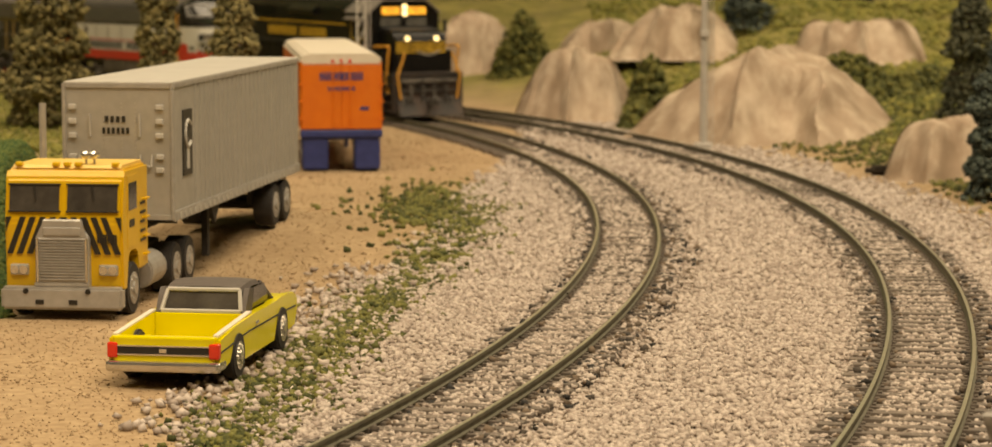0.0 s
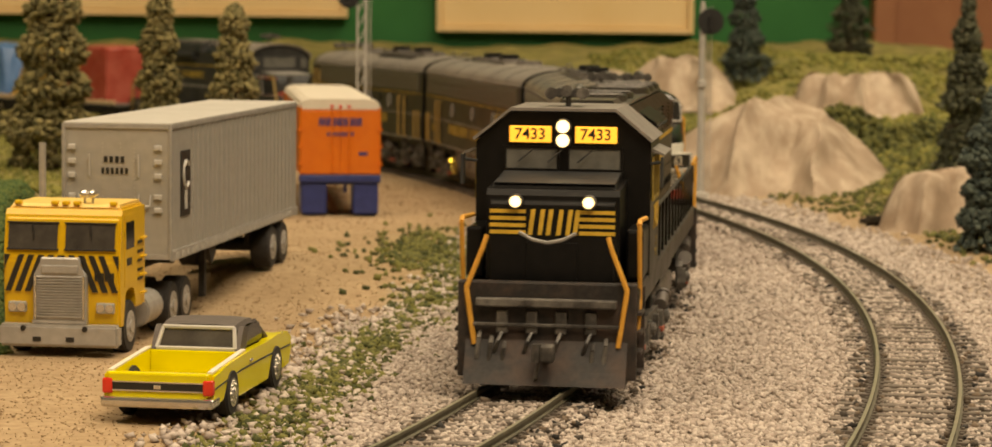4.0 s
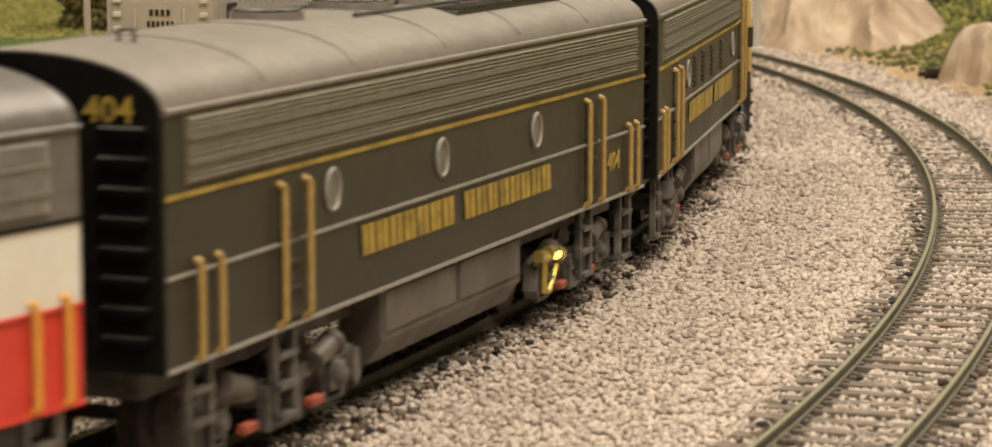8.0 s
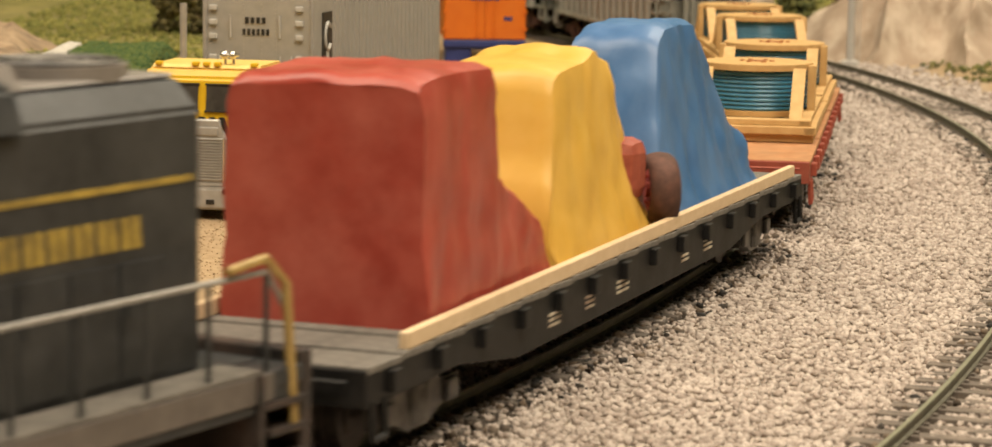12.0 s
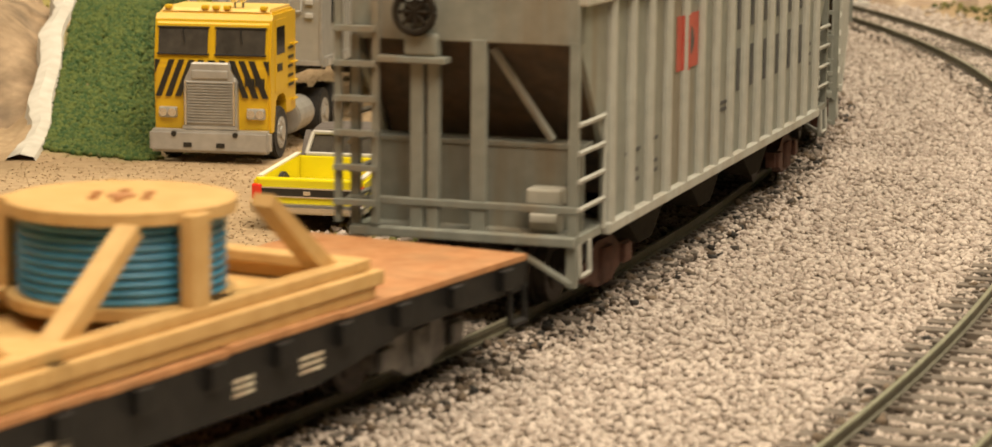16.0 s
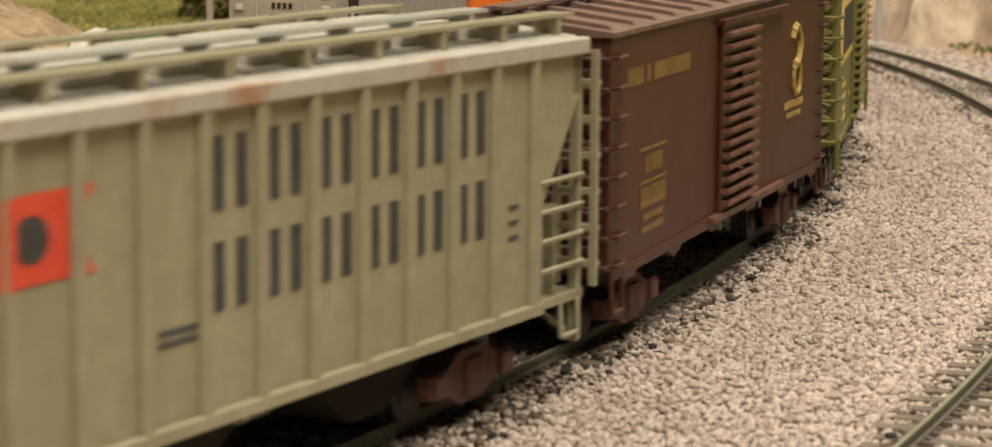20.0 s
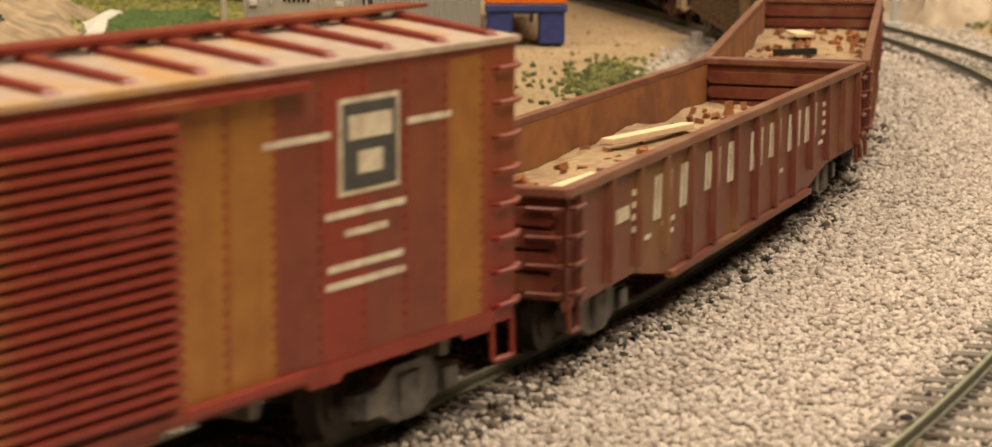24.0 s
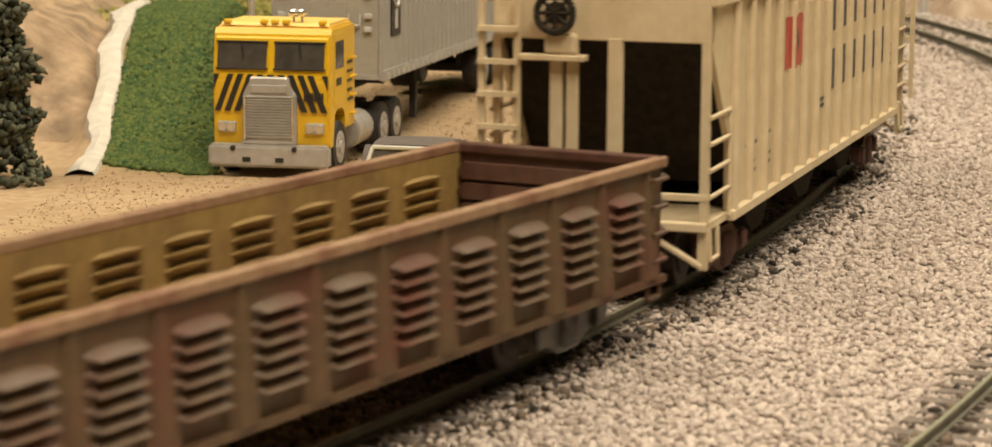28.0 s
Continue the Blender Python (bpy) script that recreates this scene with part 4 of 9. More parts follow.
    box(bm, -13, 13, 89, 90.8, 2.2, 4.5, 0.3)
    part("pilot_gear", bm, "pilot", car)
    return car


# the covered-wagon units: rounded roof, smooth sides
def f_half(z):
    """Half width of the body at the height z."""
    if z <= 40.5:
        return 18.2
    u = min(1.0, (z - 40.5) / 6.8)
    return 18.2 * math.sqrt(max(0.0, 1 - u ** 2.4)) if u < 1 else 0.0


def f_band(bm, z0, z1, y0, y1, n=1, out=0.0, both=True):
    for s in (-1, 1):
        pts = [(s * (f_half(z0 + (z1 - z0) * k / n) + out), z0 + (z1 - z0) * k / n) for k in range(n + 1)]
        shell(bm, pts, y0, y1, 0.6 * s)
    return bm


def nose_point(z, a, y0):
    """A point of the bulldog nose at the height z and the angle a round its plan (0: left side, pi: right side)."""
    w = f_half(z)
    if z < 30:
        f = 27.0 - 1.5 * ((30 - z) / 26) ** 2
    elif z < 36.6:
        f = 27.0 - 15.5 * ((z - 30) / 6.6) ** 2.3
    elif z < 45.0:
        f = 11.5 - 6.0 * (z - 36.6) / 8.4
    else:
        f = 5.5 * max(0.0, 1 - (z - 45.0) / 2.3)
    c, q = math.cos(a), math.sin(a)
    return (w * math.copysign(abs(c) ** 0.62, c), y0 + f * q ** 0.72, z)


def nose_band(bm, z0, z1, y0, n=6, a0=0.0, a1=math.pi, k=28, out=0.0):
    rows = []
    for i in range(n + 1):
        z = z0 + (z1 - z0) * i / n
        row = []
        for j in range(k + 1):
            x, y, _ = nose_point(z, a0 + (a1 - a0) * j / k, y0)
            d = Vector((x, y - y0 + 4, 0)).normalized() * out
            row.append((x + d.x, y + d.y, z))
        rows.append(row)
    sheet(bm, rows)
    return bm


def build_cab_unit(livery, nose, number, label, back_number=""):
    """A rounded streamlined unit; nose: whether one end carries the cab. The nose points to +y."""
    car = thing("diesel_locomotive", label, "locomotive", "locomotives of the freight train")
    y0, y1 = -88.0, (61.0 if nose else 88.0)
    top_m, mid_m, low_m, roof_m, grille_m, rail_m, name_m = livery
    # sides in bands
    bm = B()
    f_band(bm, 31.6, 40.5, y0, y1)
    upper = part("upper_side", bm, top_m, car)
    bm = B()
    f_band(bm, 22.6, 31.6, y0, y1)
    part("middle_side", bm, mid_m, car)
    bm = B()
    f_band(bm, 12.0, 22.6, y0, y1)
    low = part("lower_side", bm, low_m, car)
    bm = B()
    zs = [40.5 + 6.8 * math.sin(k * math.pi / 24) for k in range(13)]
    pts = [(f_half(z), z) for z in zs] + [(-f_half(z), z) for z in zs[-2::-1]]
    shell(bm, pts, y0, y1, 0.6)
    roof = part("roof", bm, roof_m, car, "dusty rounded roof", smooth=True)
    for y in ([y0 + 30, y0 + 62, y0 + 92, y0 + 120] if nose else [y0 + 30, y0 + 62, y0 + 92, y0 + 124, y0 + 150]):
        bm = B()
        wire(bm, [(x, y, z + 0.05) for x, z in pts[2:-2]], 0.12, 4)
        part("roof_seam", bm, "roof_dark", roof)
    bm = B()
    box(bm, -13.0, 13.0, y0 + 3, y1 + (10 if nose else -3), 11.0, 15.4)
    part("underframe", bm, "under", car)
    # back end
    ends = (y0,) if nose else (y0, y1)
    for y in ends:
        d = -1 if y == y0 else 1
        bm = B()
        prism(bm, [(18.0, 12)] + [(x * 0.99, z - 0.2) for x, z in pts] + [(-18.0, 12)], y - 0.3 * d, y + 0.5 * d)
        bulk = part("end_wall", bm, "loco_black", car, "black end wall")
        bm = B()
        box(bm, -6, 6, y, y + 2.6 * d, 12, 42, 0.5)
        for k in range(9):
            box(bm, -7, 7, y + 2 * d, y + 3.4 * d, 13.5 + 3.4 * k, 14.6 + 3.4 * k, 0.2)
        for s in (-1, 1):
            for k in range(8):
                wire(bm, [(s * 11, y, 16 + 3.3 * k), (s * 11, y + d * 1.3, 16 + 3.3 * k), (s * 16.5, y + d * 1.3, 16 + 3.3 * k), (s * 16.5, y, 16 + 3.3 * k)], 0.4, 5)
        part("diaphragm", bm, "loco_black", bulk, "black corrugated gangway bellows")
        if back_number:
            digits("road_number", back_number, 3.0, "gold_worn", bulk, at_mm(-11.8 if d > 0 else 11.8, y + d * 0.65, 41.0) @ pose(0, 0, 0, 90, 0, 180 if d > 0 else 0))
    # grille along the upper side, of fine slats
    g0, g1 = y0 + 5, (y1 - 8 if nose else y1 - 5)
    for s in (-1, 1):
        bm = B()
        box(bm, s * 18.2, s * 18.45, g0, g1, 32.6, 40.2)
        base = part("side_grille", bm, grille_m, car, "ribbed metal side grille")
        bm = B()
        for k in range(13):
            z = 32.9 + 0.56 * k
            prism(bm, [(s * 18.4, z), (s * 18.75, z + 0.12), (s * 18.4, z + 0.34)], g0 + 0.3, g1 - 0.3)
        for z in (34.7, 37.5):
            box(bm, s * 18.4, s * 18.85, g0, g1, z, z + 0.35)
        part("slats", bm, grille_m, base)
        bm = B()
        wire(bm, [(s * 18.35, y0, 41.0), (s * 18.35, y1, 41.0)], 0.35, 6)
        part("gutter", bm, roof_m, roof)
        # portholes and louvres
        for y in ([y0 + 42, y1 - 24] if nose else [y0 + 56, y0 + 95, y0 + 132]):
            bm = B()
            ring = [(s * 18.45, y + 2.0 * math.cos(a * math.pi / 8), 27.4 + 2.6 * math.sin(a * math.pi / 8)) for a in range(17)]
            wire(bm, ring, 0.3, 5)
            rim = part("porthole_rim", bm, "rail_grey", car)
            bm = B()
            prism(bm, [(y + 1.9 * math.cos(a * math.pi / 8), 27.4 + 2.5 * math.sin(a * math.pi / 8)) for a in range(16)], s * 18.22, s * 18.4, "x")
            part("porthole_glass", bm, "window_dust" if not nose or livery[0] == "loco_olive" else "window_dark", rim)
        for y in ([y0 + 52, y0 + 66, y0 + 82, y0 + 100] if nose else []):
            bm = B()
            for k in range(7):
                prism(bm, [(s * 18.2, 24.0 + k * 0.95), (s * 18.75, 24.0 + k * 0.95), (s * 18.2, 24.6 + k * 0.95)], y, y + 5.0)
            part("louvre", bm, mid_m if mid_m == "loco_white" else "loco_olive", car)
        # doors with tall grab rails
        for y in ([y0 + 24, y1 - 5.3] if nose else [y0 + 28.7, y1 - 32]):
            bm = B()
            for d in (-3.6, 3.6):
                wire(bm, [(s * 18.2, y + d, 12.6), (s * 19.2, y + d, 13.4), (s * 19.2, y + d, 29.5 if y < y1 - 10 else 37.5), (s * 18.2, y + d, 30 if y < y1 - 10 else 38)], 0.45, 6)
            part("grab_rail", bm, rail_m, car, "painted door grab rail")
            bm = B()
            box(bm, s * 18.22, s * 18.38, y - 3.0, y + 3.0, 12.8, 30.5)
            for k in range(4):
                box(bm, s * 18.3, s * 18.8, y - 2.6, y + 2.6, 13.4 + 3.2 * k, 14.0 + 3.2 * k)
            part("side_door", bm, low_m, car)
        for y in ((y0 + 3, y0 + 8) if nose else (y0 + 5.5, y0 + 9.7, y1 - 12, y1 - 7)):
            bm = B()
            wire(bm, [(s * 18.2, y, 12.6), (s * 19.0, y, 13.0), (s * 19.0, y, 23.5), (s * 18.2, y, 24)], 0.45, 6)
            part("corner_rail", bm, rail_m, car)
        # seam lines and the lettering
        bm = B()
        box(bm, s * 18.2, s * 18.5, y0, y1, 22.4, 22.8)
        box(bm, s * 18.2, s * 18.5, y0, y1, 12.0, 12.5)
        part("belt_rail", bm, low_m if low_m != "loco_olive" else "rail_grey", car)
        bm = B()
        box(bm, s * 18.22, s * 18.42, y0, y1, 31.2, 31.75)
        part("stripe", bm, "gold_worn" if low_m == "loco_olive" else "loco_black", car)
        a0, a1 = (y0 + 44, y0 + 124) if nose else (y0 + 49, y0 + 123)
        if mid_m == "loco_white":
            bm = B()
            box(bm, s * 18.25, s * 18.4, a0 - 2, a1 + 2, 16.8, 22.0)
            part("name_panel", bm, "loco_white", car)
        bm = B()
        bars(bm, s * 18.42, a0, a1, 17.6, 21.6, (8, 7), 0.1, 0.36)
        part("side_lettering", bm, name_m, car, "painted company name")
        if number and not nose:
            digits("road_number", number, 3.2, "gold_worn", car, side_pose(s * 18.5, y0 + 17.5, 18.3))
        # tanks and skirts under the floor
        bm = B()
        prism(bm, [(s * 11, 14.6), (s * 17.2, 14.6), (s * 17.2, 7.5), (s * 15, 4.2), (s * 11, 4.2)], -28, 26)
        box(bm, s * 16.6, s * 17.6, -27, -2, 8.6, 14.2, 0.2)
        box(bm, s * 16.6, s * 17.6, 0, 25, 8.6, 14.2, 0.2)
        part("fuel_tank", bm, "tank", car, "dusty grey fuel tank")
    # roof fans, stacks and horns
    for y in (-50, -35, -20, -4):
        fan(car, 0, y, 46.9, 6.2)
    fan(car, 0, 24, 46.9, 5.0)
    for y in (-42, -14):
        bm = B()
        prism(bm, [(y + 0.6, 46.4), (y + 5.4, 46.4), (y + 6.6, 50.4), (y - 0.6, 50.4)], -3.4, 3.4, "x")
        bmesh.ops.bevel(bm, geom=bm.edges[:], offset=0.4, segments=2, affect="EDGES")
        part("exhaust_stack", bm, "signal_black", car, "sooty black flared exhaust stack")
    bm = B()
    box(bm, -12.4, -8.0, -60, -14, 44.4, 46.4, 0.3)
    for k in range(22):
        box(bm, -12.6, -7.8, -59 + 2.06 * k, -58.2 + 2.06 * k, 46.3, 46.8)
    part("roof_grid", bm, "roof_dark", car, "dark slatted roof grid")
    bm = B()
    for x in (-7.4, 7.4):
        wire(bm, [(x, y0 + 26, 47.2), (x, y0 + 100, 47.2)], 0.3, 5)
    for y, x in ((y0 + 12, 6), (y0 + 14, -6), (y0 + 22, 4), (y0 + 26, -3), (70, -4)):
        wire(bm, [(x - 1, y, 46.4), (x - 1, y, 48.6), (x + 1, y, 48.6), (x + 1, y, 46.4)], 0.25, 5)
    part("roof_rail", bm, "roof_dark", car)
    if nose:
        build_cab_end(car, livery, number, y1)
    for piece in car.children:
        if not piece.name.startswith(("fuel_tank", "underframe", "pilot", "front_grab")):
            piece.location.z += 2.8 * MM
    add_coupler(car, y0, -1)
    add_coupler(car, 88 if not nose else 89, 1)
    for s in (-1, 1):
        # hanging steps below the doors and at the corners
        for y in ((y0 + 5.5, y0 + 24, y1 - 5.3) if nose else (y0 + 7.6, y0 + 28.7, y1 - 32, y1 - 9.5)):
            bm = B()
            for d in (-2.6, 2.6):
                box(bm, s * 16.4, s * 17.5, y + d - 0.5, y + d + 0.5, 3.4, 15.0, 0.15)
            for z in (3.4, 7.2, 11.0):
                box(bm, s * 15.4, s * 17.9, y - 2.6, y + 2.6, z, z + 0.7)
            part("hanging_step", bm, "under", car, "dusty grey hanging step")
    for d in (1, -1):
        add_bogie(car, d * 55, 2, 31, 5.8, 15.0, "under", -2.9 * d, brass=(d > 0 if mid_m == "loco_white" else d < 0 and not nose), loco=True)
    return car


def build_cab_end(car, livery, number, y1):
    top_m, mid_m, low_m, roof_m, grille_m, rail_m, name_m = livery
    bright = mid_m == "loco_white"
    bm = B()
    nose_band(bm, 12.0, 18.0, y1, 3)
    red = part("nose_lower", bm, low_m, car, smooth=True)
    bm = B()
    nose_band(bm, 18.0, 31.4, y1, 8)
    mid = part("nose_middle", bm, mid_m, car, smooth=True)
    bm = B()
    nose_band(bm, 31.4, 47.25, y1, 24)
    cap = part("nose_upper", bm, "nose_black" if bright else top_m, car, smooth=True)
    bm = B()
    nose_band(bm, 3.0, 15.2, y1 - 1.2, 3, 0.5, math.pi - 0.5)
    part("pilot", bm, "pilot", car, "grey weathered pilot apron", smooth=True)
    # windscreens
    for a0, a1 in ((0.46, 1.44), (1.70, 2.68)):
        bm = B()
        nose_band(bm, 37.2, 42.6, y1, 8, a0, a1, 14, 0.22)
        w = part("windscreen", bm, "window_dark", cap, "glossy curved windscreen", smooth=True)
        bm = B()
        def edge(z, a):
            x, y, _ = nose_point(z, a, y1)
            d = Vector((x, y - y1 + 4, 0)).normalized() * 0.3
            return (x + d.x, y + d.y, z)
        loop = [edge(37.0, a0 + (a1 - a0) * j / 10) for j in range(11)] + [edge(37.0 + 5.8 * j / 6, a1) for j in range(1, 7)]
        loop += [edge(42.8, a1 + (a0 - a1) * j / 10) for j in range(1, 11)] + [edge(42.8 - 5.8 * j / 6, a0) for j in range(1, 7)]
        wire(bm, loop, 0.42, 6)
        part("windscreen_frame", bm, "rail_grey" if bright else top_m, w)
    # headlight and number boxes
    bm = B()
    rod(bm, (0, y1 + 8, 36.4), (0, y1 + 17.6, 34.4), 1.6, 20, 3.5)
    rod(bm, (0, y1 + 17.5, 34.4), (0, y1 + 22.6, 33.7), 3.5, 20, 3.4)
    lamp = part("headlight", bm, "nose_black" if bright else top_m, cap, smooth=True)
    bm = B()
    rod(bm, (0, y1 + 22.3, 33.74), (0, y1 + 22.9, 33.66), 2.5, 20)
    part("lens", bm, "window_dust", lamp, "unlit round headlight lens")
    for s in (-1, 1):
        x, y, z = nose_point(26.2, math.pi / 2 - s * 0.72, y1)
        m = at_mm(x, y, z) @ pose(0, 0, 0, 0, 0, -s * 38)
        bm = B()
        box(bm, -5.0, 5.0, -1.2, 0.9, -2.1, 2.1, 0.4)
        plate = part("number_box", bm, "black_paint", mid, "black number box on the nose")
        plate.matrix_basis = m
        bm = B()
        for e in ((-5.3, 5.3, 1.9, 2.4), (-5.3, 5.3, -2.4, -1.9)):
            box(bm, e[0], e[1], -0.8, 1.1, e[2], e[3])
        for e in (-5.3, 4.9):
            box(bm, e, e + 0.4, -0.8, 1.1, -2.2, 2.2)
        part("number_frame", bm, mid_m, plate)
        digits("figures", number, 2.7, "letter_white", mid, m @ at_mm(0, 0.98, 0) @ pose(0, 0, 0, 90, 0, 180))
    # whisker stripes round the nose
    if bright:
        for k in range(5):
            bm = B()
            nose_band(bm, 18.6 + 0.95 * k, 19.05 + 0.95 * k, y1, 1, 0.55, math.pi - 0.55, 28, 0.12)
            part("nose_stripe", bm, "black_paint", mid, "thin black nose stripe", smooth=True)
        for k in range(8):
            for a0, a1 in ((0.0, 0.62 - 0.075 * k), (math.pi - 0.62 + 0.075 * k, math.pi)):
                bm = B()
                nose_band(bm, 18.0 + 0.575 * k, 18.0 + 0.575 * (k + 1), y1, 1, a0, a1, 8, 0.06)
                part("nose_flank", bm, low_m, red, smooth=True)
        for s in (-1, 1):
            bm = B()
            nose_band(bm, 18.0, 22.6, y1, 1, 0.173 if s > 0 else math.pi - 0.468, 0.468 if s > 0 else math.pi - 0.173, 6, 0.16)
            part("number_panel", bm, "loco_white", red)
            q = Vector(nose_point(20.3, 0.32 if s > 0 else math.pi - 0.32, y1))
            digits("road_number", number, 3.0, "letter_black", red, at_mm(q.x + s * 0.35, q.y, q.z) @ pose(0, 0, 0, 0, 0, s * 10) @ side_pose(0.001 * s, 0, 0))
    else:
        for s in (-1, 1):
            digits("road_number", number, 4.0, "gold_worn", car, side_pose(s * 18.4, y1 + 6.5, 19.4))
            bm = B()
            wire(bm, [(s * 18.5, y1 - 20, 31.5), (s * 18.4, y1 + 2, 31.9), (s * 15.6, y1 + 14, 32.5)], 0.3, 5)
            part("stripe", bm, "gold_worn", car)
            bm = B()
            for dz, dy in ((0, 0), (1.2, 1.4), (2.4, 2.8), (1.2, 4.2), (0, 5.6)):
                box(bm, s * 17.9, s * 18.35, y1 + 1 + dy, y1 + 2 + dy, 26.6 + dz, 28 + dz)
            part("emblem", bm, "gold_worn", car)
    # side windows of the cab, front steps, horns
    for s in (-1, 1):
        bm = B()
        box(bm, s * 18.22, s * 18.4, y1 - 9, y1 - 1, 33.5, 39.6, 0.1)
        part("side_window", bm, "window_dark", car)
    horn(car, y1 - 5, 46.4, -5)
    horn(car, y1 - 5, 46.4, 5)
    bm = B()
    wire(bm, [(-4, y1 + 27, 21), (-4.6, y1 + 29, 19.5), (-4.6, y1 + 29, 5)], 0.4, 6)
    wire(bm, [(4, y1 + 27, 21), (4.6, y1 + 29, 19.5), (4.6, y1 + 29, 5)], 0.4, 6)
    part("front_grab_iron", bm, rail_m, car)


# ---- freight cars ----
def freight_bogies(car, half, material="truck_rust", inset=26):
    for d in (1, -1):
        add_bogie(car, d * (half - inset), 2, 19.3, 4.8, 13.0, material, -2.6 * d)
        add_coupler(car, d * (half - 1), d)


def build_hopper(label, body, rib, roof, letters, flag, faded=False, number=True):
    car = thing("hopper_wagon", label, "freight car", "hopper wagons of the train")
    h, w, top, bot = 92.0, 17.0, 46.8, 11.8
    slope1 = h - 15
    bm = B()
    for s in (-1, 1):
        prism(bm, [(-h + 1.5, top), (h - 1.5, top), (h - 1.5, 39.5), (slope1, 22.5), (slope1, bot), (-slope1, bot), (-slope1, 22.5), (-h + 1.5, 39.5)], s * (w - 0.9), s * w, "x")
    side = part("side_sheet", bm, body, car)
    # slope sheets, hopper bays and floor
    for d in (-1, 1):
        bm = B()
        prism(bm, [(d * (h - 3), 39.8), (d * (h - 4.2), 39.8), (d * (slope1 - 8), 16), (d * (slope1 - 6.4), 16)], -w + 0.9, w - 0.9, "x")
        # cream car: the open bay's shade is put into a near-black sheet colour
        part("slope_sheet", bm, "hop_dark" if body == "hop_cream" else "slope_brown", car, "dark-toned slope sheet of the shaded end bay")
    for k in (-1, 0, 1):
        bm = B()
        prism(bm, [(k * 40 - 17, 12.4), (k * 40 + 17, 12.4), (k * 40 + 4, 4.2), (k * 40 - 4, 4.2)], -w + 3.5, w - 3.5, "x")
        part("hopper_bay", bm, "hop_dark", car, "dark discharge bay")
    bm = B()
    box(bm, -2.2, 2.2, -h + 2, h - 2, 8.0, 12.0)
    part("centre_sill", bm, "hop_dark", car)
    # end frames with platform, posts and ladders
    for d in (-1, 1):
        bm = B()
        box(bm, -w, w, d * (h - 4), d * (h - 1), 39.5, top, 0.2)
        box(bm, -w, w, d * (h - 19), d * h, 11.2, 12.6, 0.2)
        for s in (-1, 1):
            box(bm, s * (w - 1.3), s * w, d * (h - 2.0), d * (h - 0.8), 11.5, 40)
        for x0, x1 in ((-3.4, -1.1), (3.6, 5.4), (6.0, 8.0)):
            box(bm, d * x0, d * x1, d * (h - 2.2), d * (h - 0.9), 12.5, 40, 0.2)
        box(bm, d * 2.2, d * 12.6, d * (h - 2.2), d * (h + 0.6), 36.3, 37.3, 0.2)
        for z in (12.2, 16.4):
            box(bm, -w, w, d * (h - 1.6), d * (h - 0.7), z - 0.6, z + 0.5, 0.15)
        for s in (-1, 1):
            wire(bm, [(s * 7.9, d * (h - 1.0), 10.4), (s * (w - 0.9), d * (h - 1.0), 5.9)], 0.5, 6)
            box(bm, s * (w - 1.5), s * w, d * (h - 2.0), d * (h - 0.8), 5.4, 11.6)
        end = part("end_frame", bm, body, car)
        if body != "hop_cream":
            bm = B()
            prism(bm, [(-w + 0.9, 12.6), (w - 0.9, 12.6), (w - 0.9, 24.6), (-w + 0.9, 24.6)], d * (h - 7.6), d * (h - 6.6))
            box(bm, -w + 0.9, w - 0.9, d * (h - 12), d * (h - 6.4), 24.2, 25.0, 0.15)
            part("end_sheet", bm, body, end, "streaked lower end sheet")
            bm = B()
            wire(bm, [(d * -3.4, d * (h - 4), 38.5), (d * -11.5, d * (h - 7), 25.5)], 0.6, 4)
            part("brace", bm, rib, end)
            bm = B()
            rod(bm, (d * -9.5, d * (h - 4.5), 14.2), (d * -13.5, d * (h - 4.5), 14.2), 2.0, 12)
            box(bm, d * -8.8, d * -14.0, d * (h - 6.5), d * (h - 2.8), 16.5, 19.0, 0.4)
            part("brake_cylinder", bm, "rust_edge", end, "rusty brake cylinder on the platform")
        for s in (-1, 1):
            bm = B()
            for z in (16.5, 20.5, 24.5, 28.5):
                wire(bm, [(s * (w + 0.2), d * (h - 0.8), z), (s * (w + 0.2), d * (slope1 + 1), z)], 0.4, 5)
            rod(bm, (s * (w + 0.2), d * (slope1 + 1.2), 12), (s * (w + 0.2), d * (slope1 + 1.2), 29), 0.4, 6)
            wire(bm, [(s * w, d * (h - 2), 11.5), (s * (w + 0.2), d * (h - 2), 6.8), (s * (w + 0.2), d * (h - 7), 6.8), (s * w, d * (h - 7), 11.5)], 0.4, 5)
            part("side_ladder", bm, rib, end)
        bm = B()
        for x in (12.9, 18.6):
            box(bm, d * (x - 0.5), d * (x + 0.5), d * (h - 0.6), d * (h + 0.2), 13, 45.5)
        for z in (16, 21, 26, 31, 36, 41):
            box(bm, d * 12.6, d * 19.0, d * (h - 0.5), d * (h + 1.0), z - 0.4, z + 0.4)
        part("end_ladder", bm, body, end)
        bm = B()
        cx = d * 6.7
        rod(bm, (cx, d * (h - 1.0), 43.6), (cx, d * (h + 0.9), 43.6), 1.7, 12)
        ring = [(cx + 2.9 * math.cos(a * math.pi / 8), d * (h + 0.9), 43.6 + 2.9 * math.sin(a * math.pi / 8)) for a in range(17)]
        wire(bm, ring, 0.55, 6)
        for a in range(0, 16, 2):
            wire(bm, [(cx, d * (h + 0.9), 43.6), ring[a]], 0.3, 5)
        part("brake_wheel", bm, "hop_dark", end, "dark spoked brake wheel")
        bm = B()
        box(bm, d * 3.6, d * 8.6, d * (h - 1.2), d * (h + 0.3), 37.3, 40.6, 0.5)
        part("brake_gear", bm, body, end)
    # ribs: each one a part
    first = None
    n = 15
